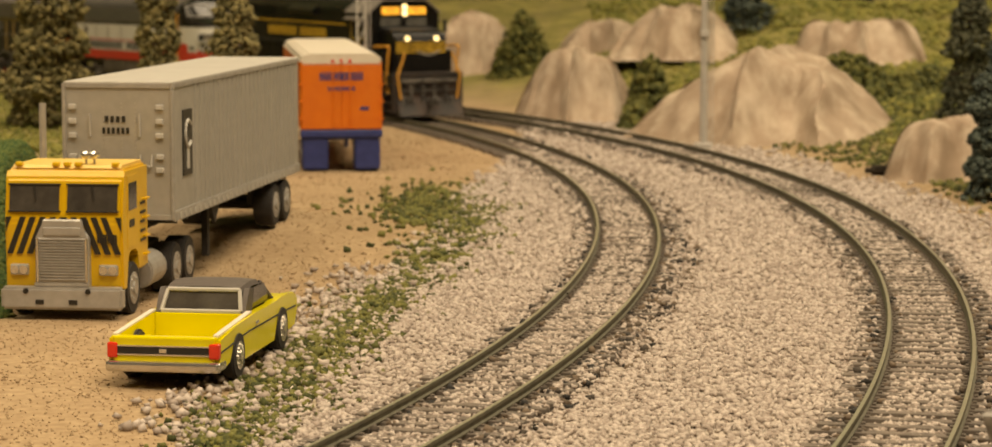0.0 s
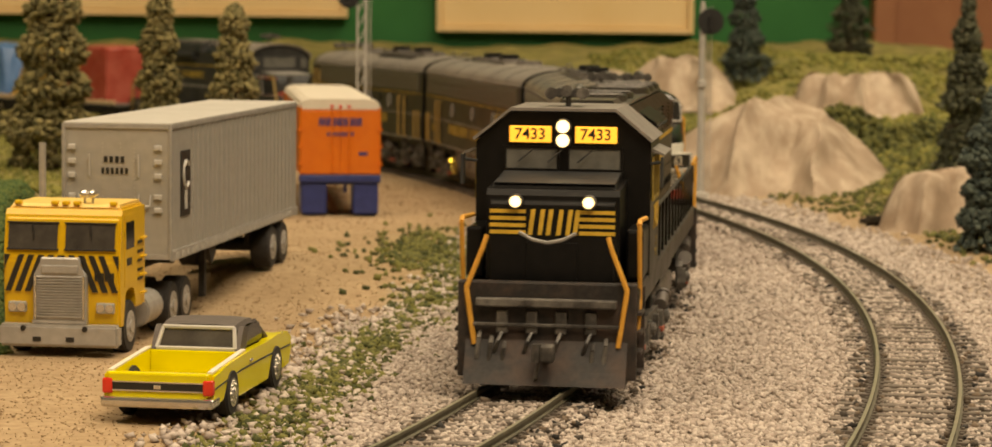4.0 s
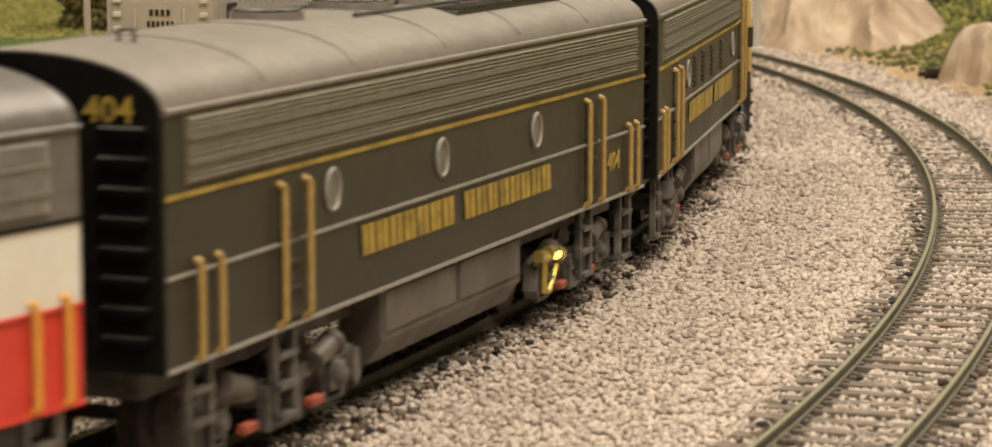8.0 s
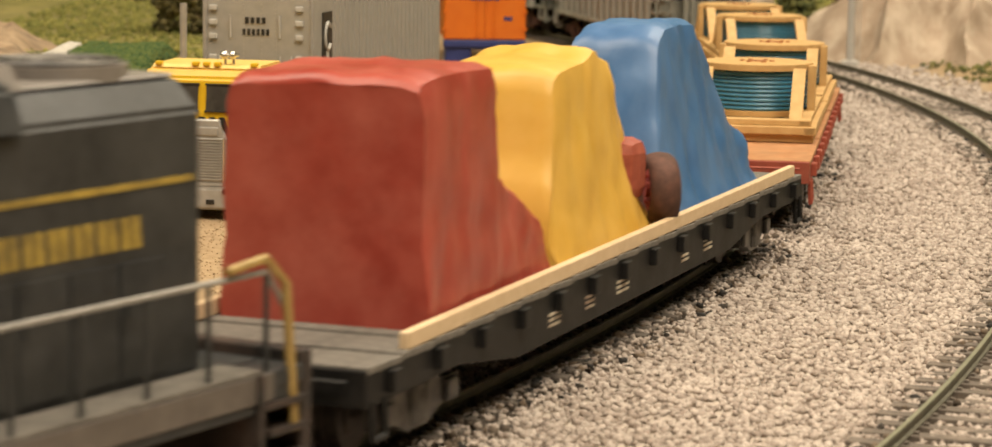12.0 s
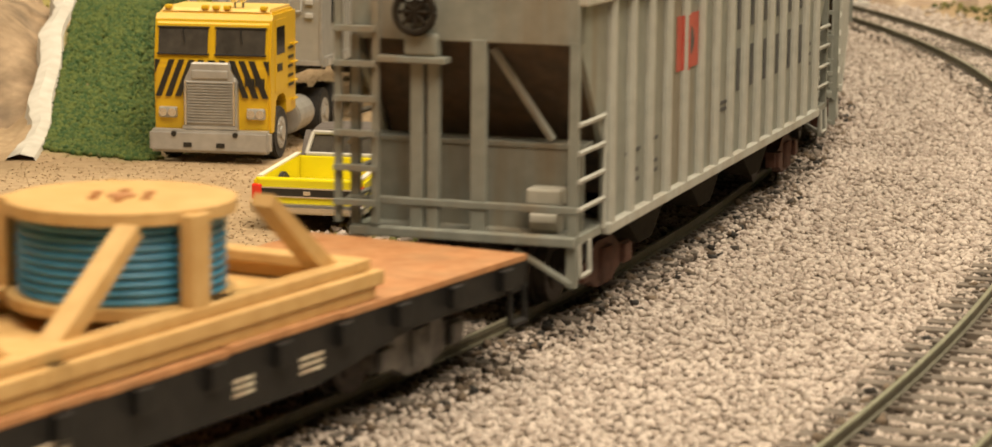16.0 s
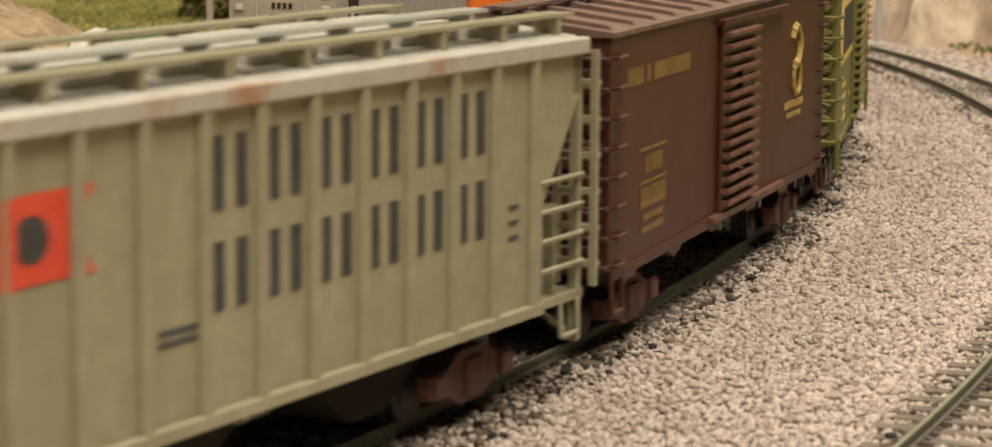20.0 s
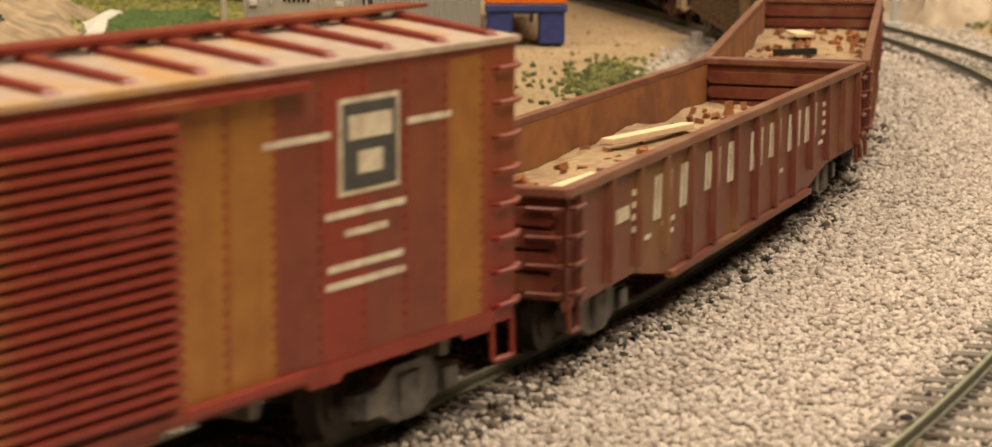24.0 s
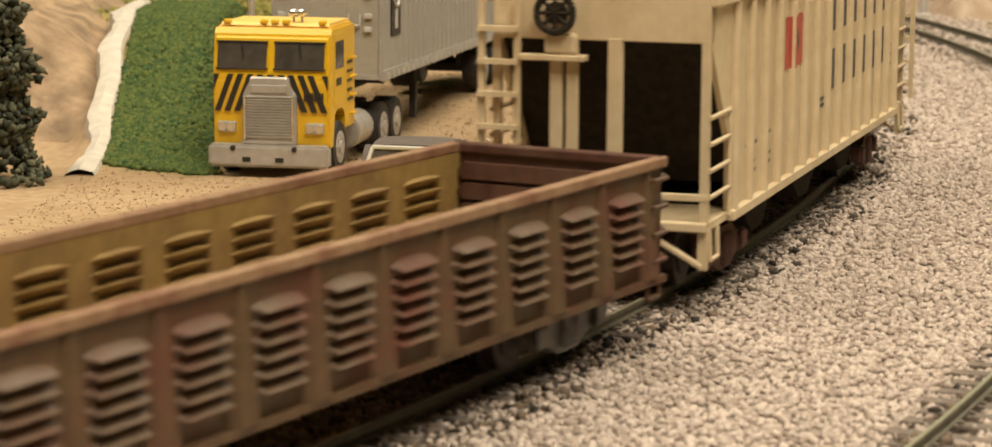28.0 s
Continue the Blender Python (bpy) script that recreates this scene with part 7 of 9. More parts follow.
def grains(name, places, sizes, material, label, category, flat=0.75, seed=1, parent=None):
    """Many small uneven eight-faced pieces in one mesh."""
    rs = np.random.RandomState(seed)
    n = len(places)
    base = np.array([(1, 0, 0), (-1, 0, 0), (0, 1, 0), (0, -1, 0), (0, 0, 1), (0, 0, -1)], float)
    v = base[None] * (0.65 + 0.7 * rs.rand(n, 6, 1)) + rs.uniform(-0.28, 0.28, (n, 6, 3))
    q = rs.normal(size=(n, 4))
    q /= np.linalg.norm(q, axis=1)[:, None]
    w, x, y, z = q.T
    rot = np.stack([1 - 2 * (y * y + z * z), 2 * (x * y - z * w), 2 * (x * z + y * w), 2 * (x * y + z * w), 1 - 2 * (x * x + z * z), 2 * (y * z - x * w),
                    2 * (x * z - y * w), 2 * (y * z + x * w), 1 - 2 * (x * x + y * y)], 1).reshape(n, 3, 3)
    v = np.einsum("nij,nkj->nki", rot, v) * np.asarray(sizes)[:, None, None]
    v[:, :, 2] *= flat
    v = (v + np.asarray(places)[:, None, :]) * MM
    tri = np.array([(0, 2, 4), (2, 1, 4), (1, 3, 4), (3, 0, 4), (2, 0, 5), (1, 2, 5), (3, 1, 5), (0, 3, 5)])
    f = (tri[None] + 6 * np.arange(n)[:, None, None]).reshape(-1, 3)
    me = bpy.data.meshes.new(name)
    me.vertices.add(n * 6)
    me.vertices.foreach_set("co", v.ravel())
    me.loops.add(f.size)
    me.loops.foreach_set("vertex_index", f.ravel())
    me.polygons.add(len(f))
    me.polygons.foreach_set("loop_start", np.arange(0, f.size, 3))
    me.update(calc_edges=True)
    me.validate()
    me.materials.append(M[material])
    ob = new(name, me)
    if parent:
        ob.parent = parent
    else:
        tagged(ob, label, category, kind="stuff")
    return ob


def build_loose():
    """Gravel, dirt grains and flock, as loose as they lie."""
    rng = random.Random(11)
    stones, ssz, dark, dsz, dirt, disz, weeds, wsz = [], [], [], [], [], [], [], []
    bands = ((285, 430, 1.05, 0.62), (430, 600, 0.85, 0.66), (600, 850, 0.45, 0.85), (850, 1180, 0.22, 1.1))
    for y0, y1, dens, size in bands:
        area = (y1 - y0) * 330
        for _ in range(int(area * dens)):
            x, y = rng.uniform(-130, 200), rng.uniform(y0, y1)
            if abs(x / y) > 0.30:
                continue
            ga, gr, la = zone(x, y)
            o1, o2 = ring_off(C1, R1, x, y), ring_off(C2, R2, x, y)
            q = rng.random()
            if min(abs(abs(o1) - 8.25), abs(abs(o2) - 8.25)) < 2.1:
                continue
            near = min(abs(o1), abs(o2))
            if q < ga:
                low = ease((16.5 - near) / 2.5)
                z = height(x, y) + 0.32 + low * (0.98 if abs(o1) < abs(o2) else 0.84)
                sz = size * rng.uniform(0.7, 1.45) * (0.85 if low else 1)
                if near < 19 and abs(o1) < 40 and o1 > 0 and rng.random() < 0.09 and abs(o1) > 9:
                    dark.append((x, y, z + 0.2)); dsz.append(sz * 1.3)
                else:
                    stones.append((x, y, z)); ssz.append(sz)
            elif q > 1 - gr * 0.9 and la < 0.3:
                weeds.append((x, y, height(x, y) + 0.4)); wsz.append(size * rng.uniform(0.8, 1.7))
            elif rng.random() < 0.35 and near > 20:
                dirt.append((x, y, height(x, y) + 0.1)); disz.append(size * (rng.uniform(0.22, 0.45) if rng.random() < 0.93 else rng.uniform(0.5, 0.9)))
    # dark chips beside the rail feet stand in for shadow dots in the gaps
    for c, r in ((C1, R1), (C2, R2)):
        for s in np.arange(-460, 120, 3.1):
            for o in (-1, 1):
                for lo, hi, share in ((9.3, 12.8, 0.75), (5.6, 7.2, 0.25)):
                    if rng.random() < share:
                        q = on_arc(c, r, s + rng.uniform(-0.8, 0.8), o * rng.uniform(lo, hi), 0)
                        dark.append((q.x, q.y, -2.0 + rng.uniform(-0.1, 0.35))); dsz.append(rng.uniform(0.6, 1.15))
    for _ in range(600):
        y = rng.uniform(400, 620)
        x = lot_edge(y) + rng.gauss(-3, 6)
        stones.append((x, y, height(x, y) + 0.7)); ssz.append(rng.uniform(0.6, 1.3))
    grains("ballast_stones", stones, ssz, "ballast", "loose pale tan and grey ballast stones", "gravel", 0.75, 2)
    grains("dark_stones", dark, dsz, "ballast_dark", "dark and rusty stones, and chips as shadow dots, along the rails", "gravel", 0.8, 3)
    grains("dirt_grains", dirt, disz, "dirt_grains", "coarse sandy grains on the dirt lot", "sand", 0.7, 4)
    grains("ground_foam", weeds, wsz, "flock", "olive green ground foam along the lot", "grass", 0.9, 5)
    lawn, lsz = [], []
    green, gsz = [], []
    for _ in range(26000):
        y = rng.uniform(525, 740)
        x = rng.uniform(lawn_side(y), -100)
        if zone(x, y)[2] > 0.3:
            green.append((x, y, height(x, y) + 0.3)); gsz.append(rng.uniform(0.5, 1.1))
    grains("lawn_grass", green, gsz, "lawn_green", "short green flocked grass bank", "grass", 0.9, 16)
    for _ in range(9000):
        y = rng.uniform(720, 1250)
        x = rng.uniform(-260, -104)
        if zone(x, y)[1] > 0.3:
            lawn.append((x, y, height(x, y) + 0.3)); lsz.append(rng.uniform(0.6, 1.3))
    for _ in range(15000):
        x, y = rng.uniform(60, 330), rng.uniform(720, 1700)
        if zone(x, y)[1] > 0.5:
            lawn.append((x, y, height(x, y) + 0.4)); lsz.append(rng.uniform(1.0, 2.4))
    grains("lawn_flock", lawn, lsz, "flock_light", "yellowish green flocked grass", "grass", 0.9, 6)
    bush, bsz = [], []
    for cx, cy, rx, ry, n, hh in ((156, 1150, 26, 20, 2400, 20), (188, 1120, 34, 24, 2400, 10), (230, 1130, 60, 30, 1800, 8), (70, 1150, 12, 22, 2200, 30), (62, 1112, 8, 14, 700, 12), (14, 1405, 18, 18, 1500, 34), (42, 1330, 16, 20, 1200, 14)):
        for _ in range(n):
            a, q = rng.uniform(0, 6.28), math.sqrt(rng.random())
            x, y = cx + rx * q * math.cos(a), cy + ry * q * math.sin(a)
            bush.append((x, y, height(x, y) + rng.random() * hh * (1 - q * q))); bsz.append(rng.uniform(1.0, 2.2))
    grains("shrubs", bush, bsz, "flock", "dark green low shrubs on the slope", "shrub", 0.9, 7)


def build_rock(label, x, y, z, w, d, h, seed, turn=0.0, material="rock", top=1.7):
    """A plaster rock face: an uneven mound with clefts."""
    ob = thing("rock_outcrop", label, "rock", "rock outcrops")
    bm = B()
    n, k = 84, 44
    rows = []
    for j in range(k + 1):
        v = j / k
        row = []
        for i in range(n + 1):
            u = i / n
            px = (u - 0.5) * w
            py = -d * 0.5 + d * v
            crest = (1 - abs(2 * u - 1) ** top) * (0.84 + 0.16 * noise.noise((u * 2.4, seed, 0.5)))
            rise = ease(v / 0.5) ** 0.8
            bend = 0.5 * noise.noise((u * 2.2, v * 1.4, seed + 2)) + 0.14 * noise.noise((u * 9, v * 6, seed + 4))
            fan_angle = math.atan2((u - 0.5 - 0.1 * math.sin(seed)) * w, h * (1.5 - v)) + 0.35 * bend
            ridge = (1 - abs(math.sin(fan_angle * 5.5 + seed))) ** 2.0
            facet = abs(math.sin(fan_angle * 8.3 + bend + seed * 2))
            cleft = noise.turbulence((u * w * 0.03, v * d * 0.02, seed), 3, True)
            fine = noise.noise((u * w * 0.2, v * d * 0.14, seed + 9))
            pz = h * crest * rise * (0.86 + 0.10 * cleft + 0.06 * ridge) + 0.7 * fine - 3
            py += d * 0.08 * noise.noise((u * 4, v * 2, seed + 5)) - 0.20 * h * ridge - 0.07 * h * facet + 0.16 * h * (cleft - 0.5)
            row.append((px, py, pz))
        rows.append(row)
    sheet(bm, rows)
    part("rock_face", bm, material, ob, smooth=True)
    ob.matrix_basis = at_mm(x, y, z, turn)
    return ob


def build_conifer(label, x, y, h, r, material, n, seed, ragged=0.3, base=None, taper=0.62):
    z0 = height(x, y) if base is None else base
    ob = thing("conifer_tree", label, "tree", "conifer trees")
    bm = B()
    rod(bm, (0, 0, -1), (0, 0, h * 0.5), r * 0.14, 8, r * 0.09)
    rod(bm, (0, 0, h * 0.5), (0, 0, h * 0.94), r * 0.09, 8, r * 0.03)
    rng = random.Random(seed)
    for k in range(26):
        t = 0.12 + 0.8 * k / 26
        a = k * 2.4
        q = r * (1 - t) ** 0.8 * 0.9
        rod(bm, (0, 0, h * t), (q * math.cos(a), q * math.sin(a), h * t - q * 0.18), r * 0.04, 5, r * 0.012)
    part("trunk", bm, "bark", ob)
    pts, szs = [], []
    lobes = [(rng.uniform(0, 6.28), rng.uniform(0.05, 0.95), rng.uniform(-ragged, ragged)) for _ in range(26)]
    while len(pts) < n:
        t = rng.random() ** 1.25
        prof = (1 - t) ** taper * (0.86 + 0.14 * math.cos(t * 34)) if t < 0.98 else 0.1
        a = rng.uniform(0, 6.28)
        lump = 1.0
        for b, tt, g in lobes:
            e = (math.cos(a - b) - 0.6) / 0.4
            if e > 0 and abs(t - tt) < 0.09:
                lump += g * e
        q = r * prof * lump * math.sqrt(rng.uniform(0.35, 1.0))
        if t < 0.08 and rng.random() < 0.5:
            continue
        pts.append((q * math.cos(a), q * math.sin(a), h * (0.05 + 0.95 * t) - 0.15 * q))
        szs.append(rng.uniform(0.5, 1.3) * (0.6 + r / 28))
    crown = grains("crown", pts, szs, material, "", "", 0.9, seed, ob)
    ob.matrix_basis = at_mm(x, y, z0, seed * 37 % 360)
    return ob


def build_signal(x, y, z, mast, head, side, lattice, label):
    ob = thing("railway_signal", label, "signal", "railway signals")
    bm = B()
    box(bm, -3.2, 3.2, -3.2, 3.2, -3, 2.4, 0.4)
    part("base", bm, "signal_grey", ob)
    bm = B()
    if lattice:
        for sx in (-1.6, 1.6):
            for sy in (-1.6, 1.6):
                rod(bm, (sx, sy, 2), (sx, sy, mast), 0.35, 6)
        for k in range(14):
            zz = 4 + (mast - 8) * k / 13
            d = (mast - 8) / 13
            for sy in (-1.6, 1.6):
                wire(bm, [(-1.6, sy, zz), (1.6, sy, zz + d)], 0.22, 5)
            for sx in (-1.6, 1.6):
                wire(bm, [(sx, -1.6, zz), (sx, 1.6, zz + d)], 0.22, 5)
    else:
        rod(bm, (0, 0, 2), (0, 0, mast), 1.5, 12, 1.2)
        box(bm, -1.6, 1.6, -2.4, 1.6, mast * 0.58, mast * 0.58 + 2.6, 0.2)
    part("mast", bm, "signal_grey", ob)
    bm = B()
    rod(bm, (side, -2.2, head), (side, -0.8, head), 5.2 if not lattice else 4.4, 24)
    disc = part("target", bm, "signal_black", ob, "round black signal target", smooth=True)
    bm = B()
    for a in (-2.2, 0, 2.2):
        rod(bm, (side, -3.8, head + a), (side, -2.0, head + a), 0.95, 10)
        rod(bm, (side, -0.9, head + a * 0.8), (side, 2.0, head + a * 0.8), 1.3, 10)
    part("lamp_hoods", bm, "signal_black", disc)
    bm = B()
    box(bm, min(0, side), max(0, side), -0.6, 0.6, head - 0.6, head + 0.6)
    rod(bm, (0, 0, mast), (0, 0, mast + 2), 0.9, 8)
    wire(bm, [(2.2, 1.4, 2), (2.2, 1.4, mast)], 0.22, 5)
    wire(bm, [(3.6, 1.4, 2), (3.6, 1.4, mast)], 0.22, 5)
    part("bracket", bm, "signal_grey", ob)
    ob.matrix_basis = at_mm(x, y, z)


# ---- road vehicles: +y points away from the camera ----
def tyre_and_rim(parent, x, y, r, w, side, material="rubber", rim="silver"):
    bm = B()
    rod(bm, (x - w / 2, y, r), (x + w / 2, y, r), r, 24)
    bmesh.ops.bevel(bm, geom=[e for e in bm.edges if abs(e.verts[0].co.x - e.verts[1].co.x) < 0.01], offset=0.35, segments=2, affect="EDGES")
    wheel = part("wheel", bm, material, parent, "black rubber tyre", smooth=True)
    bm = B()
    rod(bm, (x + side * (w / 2 - 0.2), y, r), (x + side * (w / 2 + 0.15), y, r), r * 0.6, 18)
    rod(bm, (x + side * (w / 2), y, r), (x + side * (w / 2 + 0.55), y, r), r * 0.24, 12)
    for a in range(8):
        c = (x + side * (w / 2 + 0.1), y + r * 0.43 * math.cos(a * 0.785), r + r * 0.43 * math.sin(a * 0.785))
        rod(bm, c, (c[0] + side * 0.25, c[1], c[2]), r * 0.07, 6)
    part("rim", bm, rim, wheel, "silver wheel rim")
    return wheel


def build_tractor():
    ob = thing("truck_tractor", "yellow cab-over truck with black slanted stripes on the dirt lot", "truck")
    hw = 12.7
    bm = B()
    prism(bm, [(0.6, 6.4), (0.0, 20.5), (1.5, 29.6), (3.2, 31.6), (21, 31.6), (21.6, 30.6), (21.6, 9), (13.6, 9), (13.0, 12.6), (11, 14.0), (6.4, 14.0), (4.4, 12.6), (3.8, 6.4)], -hw, hw, "x")
    bmesh.ops.bevel(bm, geom=[e for e in bm.edges if e.calc_length() > 5], offset=0.55, segments=2, affect="EDGES")
    cab = part("cab", bm, "cab_yellow", ob, "yellow painted cab")
    bm = B()
    prism(bm, [(3.4, 31.62), (20.5, 31.62), (20, 32.3), (4.2, 32.3)], -hw + 1, hw - 1, "x")
    part("roof_cap", bm, "cab_top", cab, smooth=False)
    for x in (-10.4, -2.4, 0, 2.4, 10.4):
        bm = B()
        box(bm, x - 0.75, x + 0.75, 3.2, 4.8, 32.0, 32.9, 0.25)
        part("roof_lamp", bm, "cab_yellow", cab)
    for x0, x1 in ((-11.6, -0.9), (0.9, 11.6)):
        bm = B()
        prism(bm, [(0.14, 23.0), (-0.1, 23.0), (0.75, 28.2), (1.0, 28.2)], x0, x1, "x")
        pane = part("windscreen", bm, "cab_glass", cab, "dark windscreen pane with reflections toned into its colour")
        bm = B()
        for a, b, c, d in ((x0, x1, 22.6, 23.0), (x0, x1, 28.2, 28.6)):
            yy = 0.15 if c < 25 else 0.95
            box(bm, a - 0.3, b + 0.3, yy - 0.4, yy + 0.2, c, d, 0.1)
        part("window_rubber", bm, "black_paint", pane)
        bm = B()
        wire(bm, [((x0 + x1) / 2, 0.3, 28.4), ((x0 + x1) / 2 + 0.5, -0.25, 25.2)], 0.14, 5)
        part("wiper", bm, "black_paint", pane)
    # slanted stripes under the windows
    for s in (-1, 1):
        for k in range(5):
            xa = s * (12.3 - 2.15 * k)
            lean = -s * 3.0
            bm = B()
            prism(bm, [(xa, 13.8), (xa - s * 1.25, 13.8), (xa - s * 1.25 + lean, 21.6), (xa + lean, 21.6)], -0.12, 0.4)
            part("stripe", bm, "black_paint", cab, "black slanted stripe")
        bm = B()
        prism(bm, [(s * 12.4, 18.6), (s * 12.4, 21.6), (s * 11.2, 21.6)], -0.12, 0.4)
        part("stripe", bm, "black_paint", cab, "black slanted stripe")
    # grille
    bm = B()
    prism(bm, [(-5.8, 5.6), (5.8, 5.6), (5.8, 17.4), (4.4, 19.2), (4.2, 21.2), (-4.2, 21.2), (-4.4, 19.2), (-5.8, 17.4)], -1.3, 0.6)
    bmesh.ops.bevel(bm, geom=bm.edges[:], offset=0.3, segments=1, affect="EDGES")
    grille = part("grille", bm, "silver", cab, "silver radiator grille")
    for k in range(15):
        bm = B()
        z = 8.5 + 0.6 * k
        prism(bm, [(-1.25, z), (-1.72, z + 0.02), (-1.72, z + 0.2), (-1.25, z + 0.42)], -5.0, 5.0, "x")
        part("grille_slat", bm, "silver", grille)
    bm = B()
    for e in (-5.5, 5.0):
        box(bm, e, e + 0.5, -1.75, -1.2, 8.0, 17.3, 0.1)
    part("grille_frame", bm, "chrome", grille)
    bm = B()
    box(bm, -5.9, 5.9, -1.7, -1.2, 7.2, 7.8)
    box(bm, -4.0, 4.0, -1.6, -1.2, 17.8, 19.6, 0.2)
    part("grille_bar", bm, "silver", grille)
    for s in (-1, 1):
        bm = B()
        box(bm, s * 7.6, s * 11.6, -0.3, 0.6, 9.3, 11.6, 0.3)
        bez = part("headlight", bm, "silver", cab)
        bm = B()
        for x in (8.6, 10.6):
            rod(bm, (s * x, -0.6, 10.45), (s * x, 0.2, 10.45), 0.9, 14)
        part("lens", bm, "chrome", bez, "pale unlit headlight lenses")
    # bumper
    bm = B()
    prism(bm, [(-hw - 0.4, 2.2), (hw + 0.4, 2.2), (hw + 0.4, 7.0), (-hw - 0.4, 7.0)], -2.6, 0.6)
    bmesh.ops.bevel(bm, geom=bm.edges[:], offset=0.6, segments=2, affect="EDGES")
    bump = part("bumper", bm, "silver", ob, "silver front bumper")
    bm = B()
    for x, z, r in ((-7.6, 6.2, 0.6), (5.8, 6.2, 0.6)):
        rod(bm, (x, -2.8, z), (x, -2.4, z), r, 10)
    for x in (-4.6, 2.6):
        box(bm, x - 0.9, x + 0.9, -2.75, -2.4, 3.4, 4.4)
    part("bumper_hole", bm, "black_paint", bump)
    # door, horn, mirror stacks, small print
    for s in (-1, 1):
        bm = B()
        box(bm, s * hw, s * (hw + 0.12), 4.0, 12.5, 14.6, 30, 0.05)
        door = part("door", bm, "cab_yellow", cab)
        bm = B()
        box(bm, s * (hw + 0.1), s * (hw + 0.2), 5.0, 11.5, 22.6, 28.4)
        part("door_window", bm, "window_dark", door)
        bm = B()
        for k in range(5):
            box(bm, s * (hw + 0.12), s * (hw + 0.22), 14.5, 14.5 + 4.5 - 0.5 * (k % 3), 15 + 2.0 * k, 15.6 + 2.0 * k)
        box(bm, s * (hw + 0.12), s * (hw + 0.22), 5.5, 9.5, 19.0, 20.6)
        part("door_print", bm, "black_paint", door)
        bm = B()
        for k in range(4):
            wire(bm, [(s * hw, 17 + 0.2, 12 + 4 * k), (s * (hw + 0.7), 17.2, 12 + 4 * k), (s * (hw + 0.7), 20, 12 + 4 * k), (s * hw, 20, 12 + 4 * k)], 0.25, 5)
        part("step_irons", bm, "cab_yellow", cab)
    bm = B()
    for x in (3.6, 5.4):
        rod(bm, (x, 5.0, 34.2), (x, 9.0, 34.2), 0.6, 10, 0.4)
        rod(bm, (x, 5.6, 32), (x, 5.6, 34.2), 0.3, 6)
    bmesh.ops.create_uvsphere(bm, u_segments=10, v_segments=8, radius=0.9, matrix=Matrix.Translation((3.6, 4.8, 34.4)))
    bmesh.ops.create_uvsphere(bm, u_segments=10, v_segments=8, radius=0.9, matrix=Matrix.Translation((5.4, 4.8, 34.4)))
    part("air_horn", bm, "chrome", cab, "silver roof air horns")
    bm = B()
    rod(bm, (-11.5, 25, 6), (-11.5, 25, 44), 0.8, 12)
    part("exhaust_pipe", bm, "silver", ob, "tall silver exhaust pipe")
    bm = B()
    bars(bm, 1, 7.2, 11.6, 16.2, 18.0, (4,), 0, 0.4)
    bmesh.ops.rotate(bm, cent=(0, 0, 0), matrix=Matrix.Rotation(-math.pi / 2, 3, "Z"), verts=bm.verts)
    bmesh.ops.translate(bm, vec=(0, 0.85, 0), verts=bm.verts)
    part("number_bars", bm, "black_paint", cab)
    # chassis
    bm = B()
    for s in (-1, 1):
        box(bm, s * 4.0, s * 5.4, 3, 68, 6.2, 9.0)
    box(bm, -5, 5, 40, 62, 8.8, 10.6, 0.5)
    rod(bm, (-10, 10.5, 5.6), (10, 10.5, 5.6), 1.2, 8)
    rod(bm, (-10, 46, 5.6), (10, 46, 5.6), 1.4, 8)
    rod(bm, (-10, 58.5, 5.6), (10, 58.5, 5.6), 1.4, 8)
    part("chassis", bm, "rubber", ob)
    for s in (-1, 1):
        bm = B()
        rod(bm, (s * 9.2, 24, 7.0), (s * 9.2, 37, 7.0), 3.9, 20)
        bmesh.ops.bevel(bm, geom=bm.edges[:], offset=0.4, segments=2, affect="EDGES")
        part("fuel_tank", bm, "silver", ob, "silver round fuel tank", smooth=True)
        tyre_and_rim(ob, s * 11.0, 8.7, 5.7, 3.4, s)
        for y in (46, 58.5):
            tyre_and_rim(ob, s * 10.4, y, 5.7, 5.2, s)
    ob.matrix_basis = at_mm(-91.0, 529.0, -2.4, -6.5)


